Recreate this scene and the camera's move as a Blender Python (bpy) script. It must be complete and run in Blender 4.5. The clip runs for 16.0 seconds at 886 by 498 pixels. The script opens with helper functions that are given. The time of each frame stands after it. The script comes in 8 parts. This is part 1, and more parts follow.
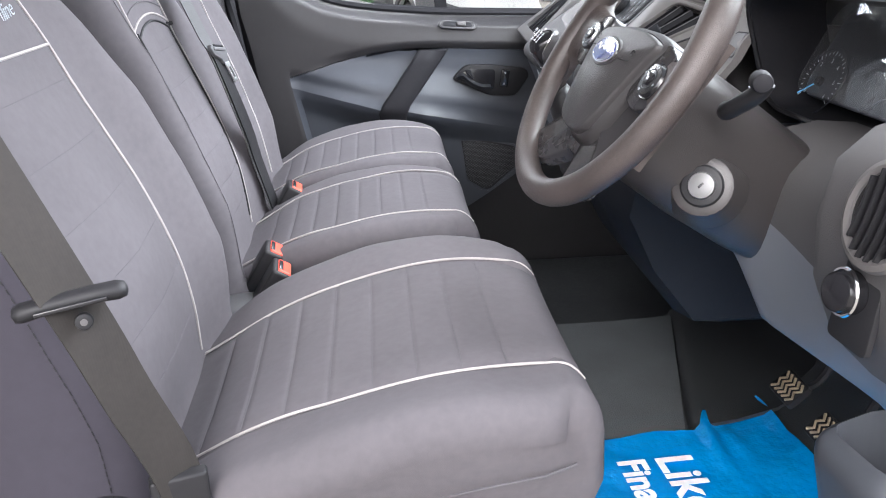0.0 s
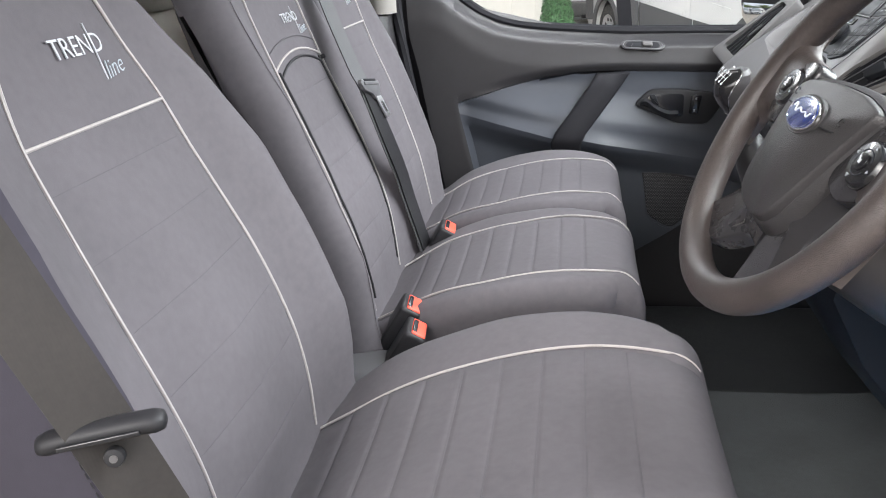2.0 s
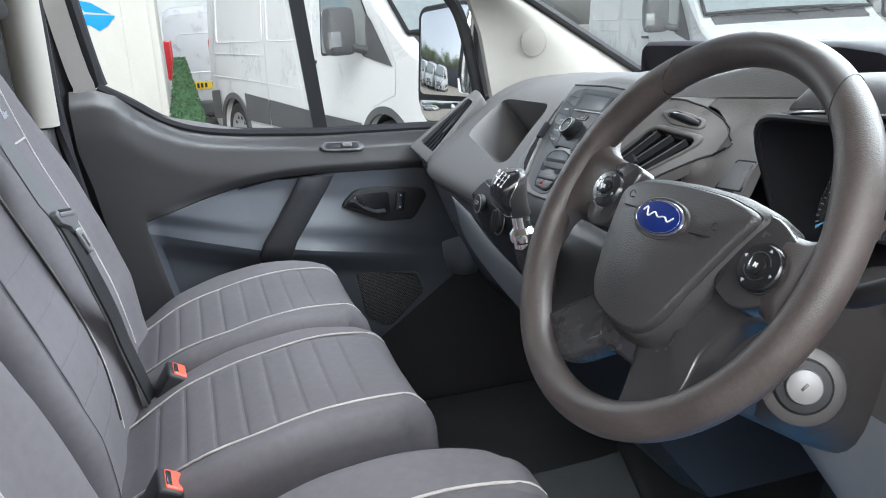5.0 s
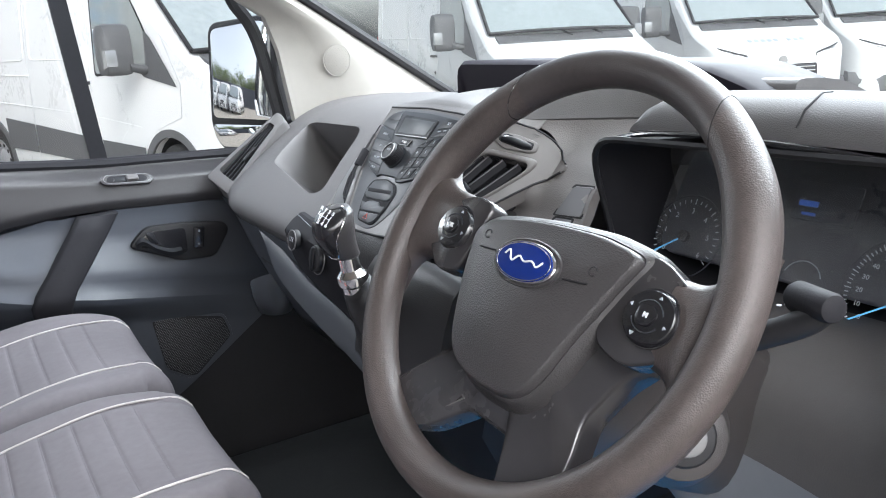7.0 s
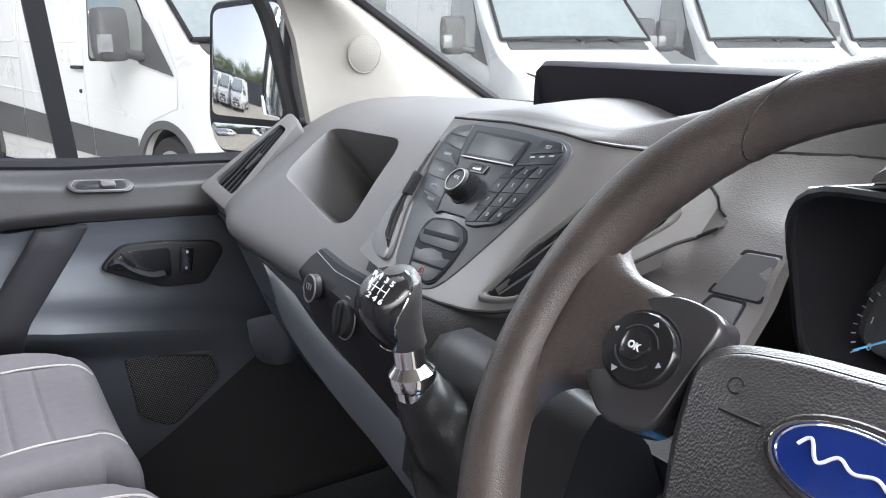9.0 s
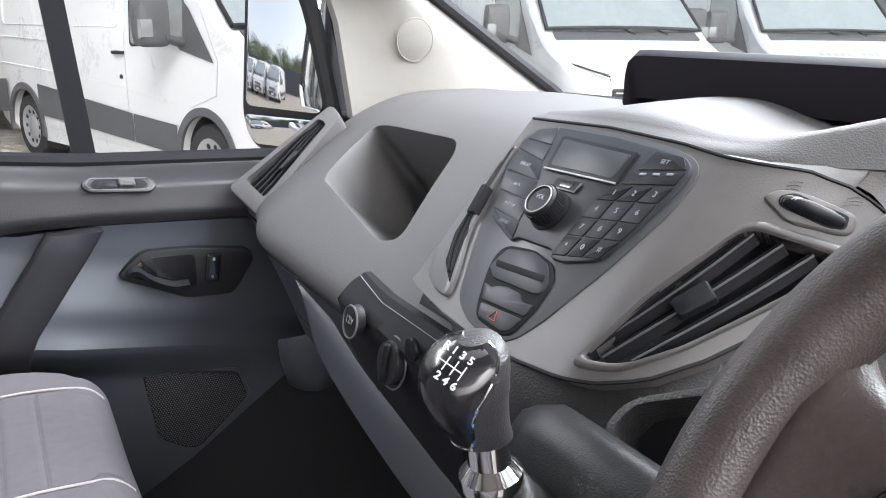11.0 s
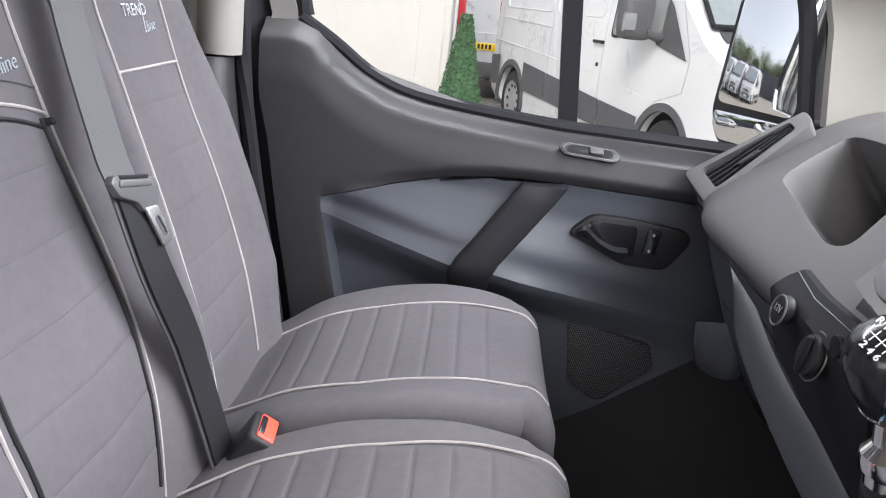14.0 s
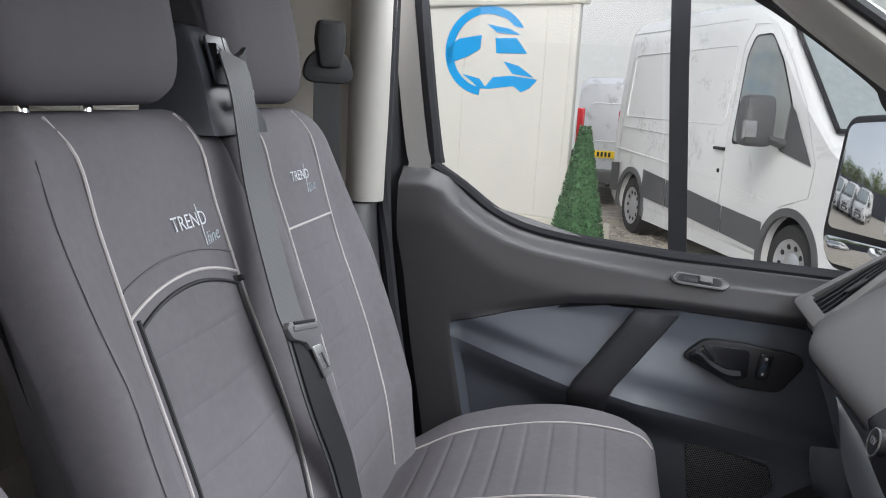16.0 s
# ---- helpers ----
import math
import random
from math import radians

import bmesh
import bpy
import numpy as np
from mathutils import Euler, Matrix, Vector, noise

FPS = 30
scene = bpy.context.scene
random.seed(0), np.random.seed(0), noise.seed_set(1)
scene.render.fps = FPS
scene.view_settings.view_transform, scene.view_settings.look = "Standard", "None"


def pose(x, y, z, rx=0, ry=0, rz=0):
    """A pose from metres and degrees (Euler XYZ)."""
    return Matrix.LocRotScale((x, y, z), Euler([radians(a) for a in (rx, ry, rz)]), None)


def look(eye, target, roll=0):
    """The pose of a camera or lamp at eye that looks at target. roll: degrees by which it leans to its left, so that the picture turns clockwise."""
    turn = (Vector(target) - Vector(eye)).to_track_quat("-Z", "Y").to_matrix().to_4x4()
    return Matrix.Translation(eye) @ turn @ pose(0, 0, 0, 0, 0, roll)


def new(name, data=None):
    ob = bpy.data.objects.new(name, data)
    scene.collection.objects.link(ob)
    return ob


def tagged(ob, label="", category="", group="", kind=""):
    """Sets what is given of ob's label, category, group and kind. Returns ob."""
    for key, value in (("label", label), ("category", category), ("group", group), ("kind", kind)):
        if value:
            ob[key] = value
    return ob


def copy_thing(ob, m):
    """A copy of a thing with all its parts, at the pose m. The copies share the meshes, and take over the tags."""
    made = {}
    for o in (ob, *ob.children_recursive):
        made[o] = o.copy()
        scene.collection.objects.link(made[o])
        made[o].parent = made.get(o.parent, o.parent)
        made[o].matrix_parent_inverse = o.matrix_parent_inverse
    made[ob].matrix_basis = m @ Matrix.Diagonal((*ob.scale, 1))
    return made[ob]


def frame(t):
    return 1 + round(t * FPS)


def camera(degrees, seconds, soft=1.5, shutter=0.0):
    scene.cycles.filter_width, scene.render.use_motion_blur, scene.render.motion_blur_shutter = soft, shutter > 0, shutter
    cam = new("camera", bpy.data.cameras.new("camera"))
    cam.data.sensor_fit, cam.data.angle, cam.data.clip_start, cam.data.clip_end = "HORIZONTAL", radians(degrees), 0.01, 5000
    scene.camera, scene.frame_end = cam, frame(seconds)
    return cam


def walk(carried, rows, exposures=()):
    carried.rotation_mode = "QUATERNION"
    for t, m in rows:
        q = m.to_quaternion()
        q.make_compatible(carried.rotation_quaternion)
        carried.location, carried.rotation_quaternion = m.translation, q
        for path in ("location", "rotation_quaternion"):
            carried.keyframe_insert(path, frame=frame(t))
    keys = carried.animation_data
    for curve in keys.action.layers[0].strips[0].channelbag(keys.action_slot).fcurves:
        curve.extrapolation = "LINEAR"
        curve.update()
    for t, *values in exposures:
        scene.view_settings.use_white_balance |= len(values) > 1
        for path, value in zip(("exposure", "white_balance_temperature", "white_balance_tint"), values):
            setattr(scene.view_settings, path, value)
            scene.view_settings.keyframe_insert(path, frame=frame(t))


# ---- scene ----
cam = camera(57.7, 16.0, 1.0)
PATH = [
    (0, (0.058, 0.012, 1.519), (0.211, 1.869, 0.793), -1.1),
    (0.5, (0.108, 0.126, 1.508), (0.139, 1.968, 0.730), -2.1),
    (1, (0.119, 0.186, 1.503), (-0.035, 2.003, 0.683), -3.7),
    (1.5, (0.128, 0.205, 1.525), (-0.132, 2.019, 0.724), -3.9),
    (2, (0.130, 0.204, 1.551), (-0.191, 2.047, 0.843), -3.5),
    (2.5, (0.119, 0.209, 1.560), (-0.219, 2.088, 0.965), -3.0),
    (3, (0.110, 0.224, 1.563), (-0.224, 2.121, 1.027), -2.7),
    (3.5, (0.104, 0.245, 1.565), (-0.160, 2.159, 1.046), -2.6),
    (4, (0.058, 0.294, 1.564), (0.048, 2.224, 1.034), -3.2),
    (4.5, (-0.012, 0.345, 1.563), (0.284, 2.249, 1.027), -3.6),
    (5, (-0.047, 0.370, 1.565), (0.511, 2.213, 1.022), -3.2),
    (5.2, (-0.055, 0.375, 1.563), (0.580, 2.193, 1.025), -2.7),
    (7.5, (0.006, 0.542, 1.563), (1.043, 2.167, 1.027), -2.7),
    (8, (0.046, 0.599, 1.564), (1.070, 2.227, 1.018), -1.0),
    (8.5, (0.057, 0.734, 1.557), (1.093, 2.360, 1.028), 0.1),
    (8.7, (0.060, 0.777, 1.548), (1.094, 2.409, 1.031), 0.1),
    (10.8, (0.133, 0.991, 1.537), (1.107, 2.653, 0.996), 0.8),
    (11, (0.132, 0.995, 1.536), (1.083, 2.670, 0.994), 0.8),
    (11.5, (0.120, 0.983, 1.531), (0.941, 2.727, 0.994), 1.6),
    (12, (0.104, 0.960, 1.533), (0.717, 2.784, 0.990), 2.4),
    (12.5, (0.095, 0.940, 1.530), (0.511, 2.818, 0.983), 3.4),
    (13, (0.090, 0.926, 1.525), (0.354, 2.827, 0.962), 4.7),
    (13.5, (0.085, 0.911, 1.528), (0.185, 2.821, 0.944), 5.2),
    (14, (0.082, 0.896, 1.527), (0.051, 2.803, 0.925), 5.9),
    (14.5, (0.076, 0.880, 1.531), (-0.079, 2.777, 0.917), 5.7),
    (15, (0.076, 0.859, 1.555), (-0.201, 2.757, 0.988), 4.7),
    (15.5, (0.079, 0.820, 1.584), (-0.255, 2.737, 1.123), 4.0),
    (16, (0.089, 0.765, 1.606), (-0.266, 2.697, 1.228), 3.2),
]
walk(cam, [(t, look(eye, target, roll)) for t, eye, target, roll in PATH], [(0, 1.68, 6200, 13), (1.5, 1.6, 6450, 15), (2.0, 1.34, 6400, 11), (2.5, 1.13, 6350, 8), (3.5, 0.93, 6130, 5), (5, 1.24, 6030, 7), (8, 1.56, 6150, 11), (11, 1.47, 6250, 13), (12.5, 1.42, 6300, 14), (14.2, 1.25, 6350, 14), (16, 0.78, 6300, 11)])

# ---- sky, sun ----
world = bpy.data.worlds.new("sky")
scene.world = world
world.use_nodes = True
wn = world.node_tree
sky = wn.nodes.new("ShaderNodeTexSky")
sky.sky_type, sky.sun_disc = "NISHITA", False
sky.sun_elevation, sky.sun_rotation = radians(38), radians(195)
sky.air_density, sky.dust_density, sky.ozone_density = 1.0, 4.0, 1.0
hsv = wn.nodes.new("ShaderNodeHueSaturation")
hsv.inputs["Saturation"].default_value = 0.35
wn.links.new(sky.outputs[0], hsv.inputs["Color"])
wn.links.new(hsv.outputs[0], wn.nodes["Background"].inputs[0])
wn.nodes["Background"].inputs[1].default_value = 0.115
sun = new("sun", bpy.data.lights.new("sun", "SUN"))
sun.data.energy, sun.data.angle, sun.data.color = 0.28, radians(25), (1.0, 0.96, 0.92)
sun.matrix_world = look((-2.5, -9, 8.0), (0.3, 1.2, 0))
# daylight entering by the open driver's doorway
bpy.data.lights.new("doorway_light", "AREA")
doorway = new("doorway_light", bpy.data.lights["doorway_light"])
doorway.data.shape, doorway.data.size, doorway.data.size_y, doorway.data.energy, doorway.data.color = "RECTANGLE", 2.2, 1.2, 7.5, (1.0, 0.98, 0.98)
doorway.matrix_world = look((0.15, -0.9, 2.25), (0.15, 1.5, 1.0))
# skylight falling in through the windscreen
bpy.data.lights.new("windscreen_light", "AREA")
skylight = new("windscreen_light", bpy.data.lights["windscreen_light"])
skylight.data.shape, skylight.data.size, skylight.data.size_y, skylight.data.energy, skylight.data.color = "RECTANGLE", 1.9, 1.2, 54.0, (0.97, 0.99, 1.0)
skylight.matrix_world = look((1.42, 1.44, 2.36), (0.0, 1.40, 1.22))
# skylight entering by the top of the passenger window
bpy.data.lights.new("side_window_light", "AREA")
sidelight = new("side_window_light", bpy.data.lights["side_window_light"])
sidelight.data.shape, sidelight.data.size, sidelight.data.size_y, sidelight.data.energy, sidelight.data.color = "RECTANGLE", 0.85, 0.09, 3.5, (0.97, 0.99, 1.0)
sidelight.matrix_world = look((0.02, 2.325, 1.885), (0.02, 2.10, 1.25))

# ---- materials ----
def mat(name, col, rough=0.6, metal=0.0, var=0.12, vscale=7.0, grain=0.0, gscale=500.0, kind="noise", coat=0.0, wear=0.0, random_each=0.0, islands=0.0):
    m = bpy.data.materials.new(name)
    m.use_nodes = True
    t = m.node_tree
    b = t.nodes["Principled BSDF"]
    b.inputs["Metallic"].default_value = metal
    b.inputs["Coat Weight"].default_value = coat
    co = t.nodes.new("ShaderNodeTexCoord")
    n1 = t.nodes.new("ShaderNodeTexNoise")
    n1.inputs["Scale"].default_value, n1.inputs["Detail"].default_value = vscale, 5.0
    n2 = t.nodes.new("ShaderNodeTexNoise")
    n2.inputs["Scale"].default_value, n2.inputs["Detail"].default_value = vscale * 14, 3.0
    mixn = t.nodes.new("ShaderNodeMix")
    mixn.inputs["Factor"].default_value = 0.4
    ramp = t.nodes.new("ShaderNodeMapRange")
    ramp.inputs["From Min"].default_value, ramp.inputs["From Max"].default_value = 0.3, 0.7
    ramp.inputs["To Min"].default_value, ramp.inputs["To Max"].default_value = 1 - var, 1 + var
    mul = t.nodes.new("ShaderNodeVectorMath")
    mul.operation = "SCALE"
    mul.inputs[0].default_value = col[:3]
    for n in (n1, n2):
        t.links.new(co.outputs["Object"], n.inputs["Vector"])
    t.links.new(n1.outputs[0], mixn.inputs["A"])
    t.links.new(n2.outputs[0], mixn.inputs["B"])
    t.links.new(mixn.outputs[0], ramp.inputs["Value"])
    value = ramp.outputs[0]
    if random_each:
        info = t.nodes.new("ShaderNodeObjectInfo")
        r2 = t.nodes.new("ShaderNodeMapRange")
        r2.inputs["To Min"].default_value, r2.inputs["To Max"].default_value = 1 - random_each, 1 + random_each
        mm = t.nodes.new("ShaderNodeMath")
        mm.operation = "MULTIPLY"
        t.links.new(info.outputs["Random"], r2.inputs["Value"])
        t.links.new(value, mm.inputs[0])
        t.links.new(r2.outputs[0], mm.inputs[1])
        value = mm.outputs[0]
    if islands:
        geo = t.nodes.new("ShaderNodeNewGeometry")
        r3, m3 = t.nodes.new("ShaderNodeMapRange"), t.nodes.new("ShaderNodeMath")
        r3.inputs["To Min"].default_value, r3.inputs["To Max"].default_value = 1 - islands, 1 + islands
        m3.operation = "MULTIPLY"
        t.links.new(geo.outputs["Random Per Island"], r3.inputs["Value"])
        t.links.new(value, m3.inputs[0])
        t.links.new(r3.outputs[0], m3.inputs[1])
        value = m3.outputs[0]
    t.links.new(value, mul.inputs["Scale"])
    t.links.new(mul.outputs[0], b.inputs["Base Color"])
    rr = t.nodes.new("ShaderNodeMapRange")
    rr.inputs["From Min"].default_value, rr.inputs["From Max"].default_value = 0.3, 0.7
    rr.inputs["To Min"].default_value, rr.inputs["To Max"].default_value = max(0.02, rough - 0.06 - wear), min(1, rough + 0.06)
    t.links.new(mixn.outputs[0], rr.inputs["Value"])
    t.links.new(rr.outputs[0], b.inputs["Roughness"])
    if grain:
        if kind == "leather":
            g = t.nodes.new("ShaderNodeTexVoronoi")
            g.inputs["Scale"].default_value = gscale
            out = g.outputs["Distance"]
        elif kind == "weave":
            g = t.nodes.new("ShaderNodeTexWave")
            g.inputs["Scale"].default_value, g.inputs["Distortion"].default_value = gscale, 0.8
            g.inputs["Detail"].default_value = 3.0
            g.bands_direction = "Y"
            out = g.outputs["Fac"]
        else:
            g = t.nodes.new("ShaderNodeTexNoise")
            g.inputs["Scale"].default_value, g.inputs["Detail"].default_value = gscale, 4.0
            out = g.outputs[0]
        t.links.new(co.outputs["Object"], g.inputs["Vector"])
        bump = t.nodes.new("ShaderNodeBump")
        bump.inputs["Strength"].default_value, bump.inputs["Distance"].default_value = grain, 0.35 / gscale if gscale > 100 else 0.02
        t.links.new(out, bump.inputs["Height"])
        t.links.new(bump.outputs[0], b.inputs["Normal"])
    return m


def glass(name, tint=(0.93, 0.96, 0.95), dust=0.0):
    m = bpy.data.materials.new(name)
    m.use_nodes = True
    t = m.node_tree
    t.nodes.remove(t.nodes["Principled BSDF"])
    tr, gl, mx = t.nodes.new("ShaderNodeBsdfTransparent"), t.nodes.new("ShaderNodeBsdfGlossy"), t.nodes.new("ShaderNodeMixShader")
    lw = t.nodes.new("ShaderNodeLayerWeight")
    pw, fr = t.nodes.new("ShaderNodeMath"), t.nodes.new("ShaderNodeMath")
    pw.operation, fr.operation = "POWER", "MULTIPLY_ADD"
    pw.inputs[1].default_value, fr.inputs[1].default_value, fr.inputs[2].default_value = 5.0, 0.6, 0.04
    t.links.new(lw.outputs["Facing"], pw.inputs[0])
    t.links.new(pw.outputs[0], fr.inputs[0])
    tr.inputs[0].default_value, gl.inputs["Roughness"].default_value = (*tint, 1), 0.01
    t.links.new(fr.outputs[0], mx.inputs[0])
    t.links.new(tr.outputs[0], mx.inputs[1])
    t.links.new(gl.outputs[0], mx.inputs[2])
    last = mx
    # white diffuse layer that paints glare haze over whatever lies behind the pane
    if dust:
        df, md = t.nodes.new("ShaderNodeBsdfDiffuse"), t.nodes.new("ShaderNodeMixShader")
        df.inputs[0].default_value, md.inputs[0].default_value = (0.8, 0.8, 0.8, 1), dust
        t.links.new(mx.outputs[0], md.inputs[1])
        t.links.new(df.outputs[0], md.inputs[2])
        last = md
    t.links.new(last.outputs[0], t.nodes["Material Output"].inputs[0])
    return m


def glow(name, col, strength):
    m = mat(name, col, 0.3)
    b = m.node_tree.nodes["Principled BSDF"]
    b.inputs["Emission Color"].default_value, b.inputs["Emission Strength"].default_value = (*col, 1), strength
    return m


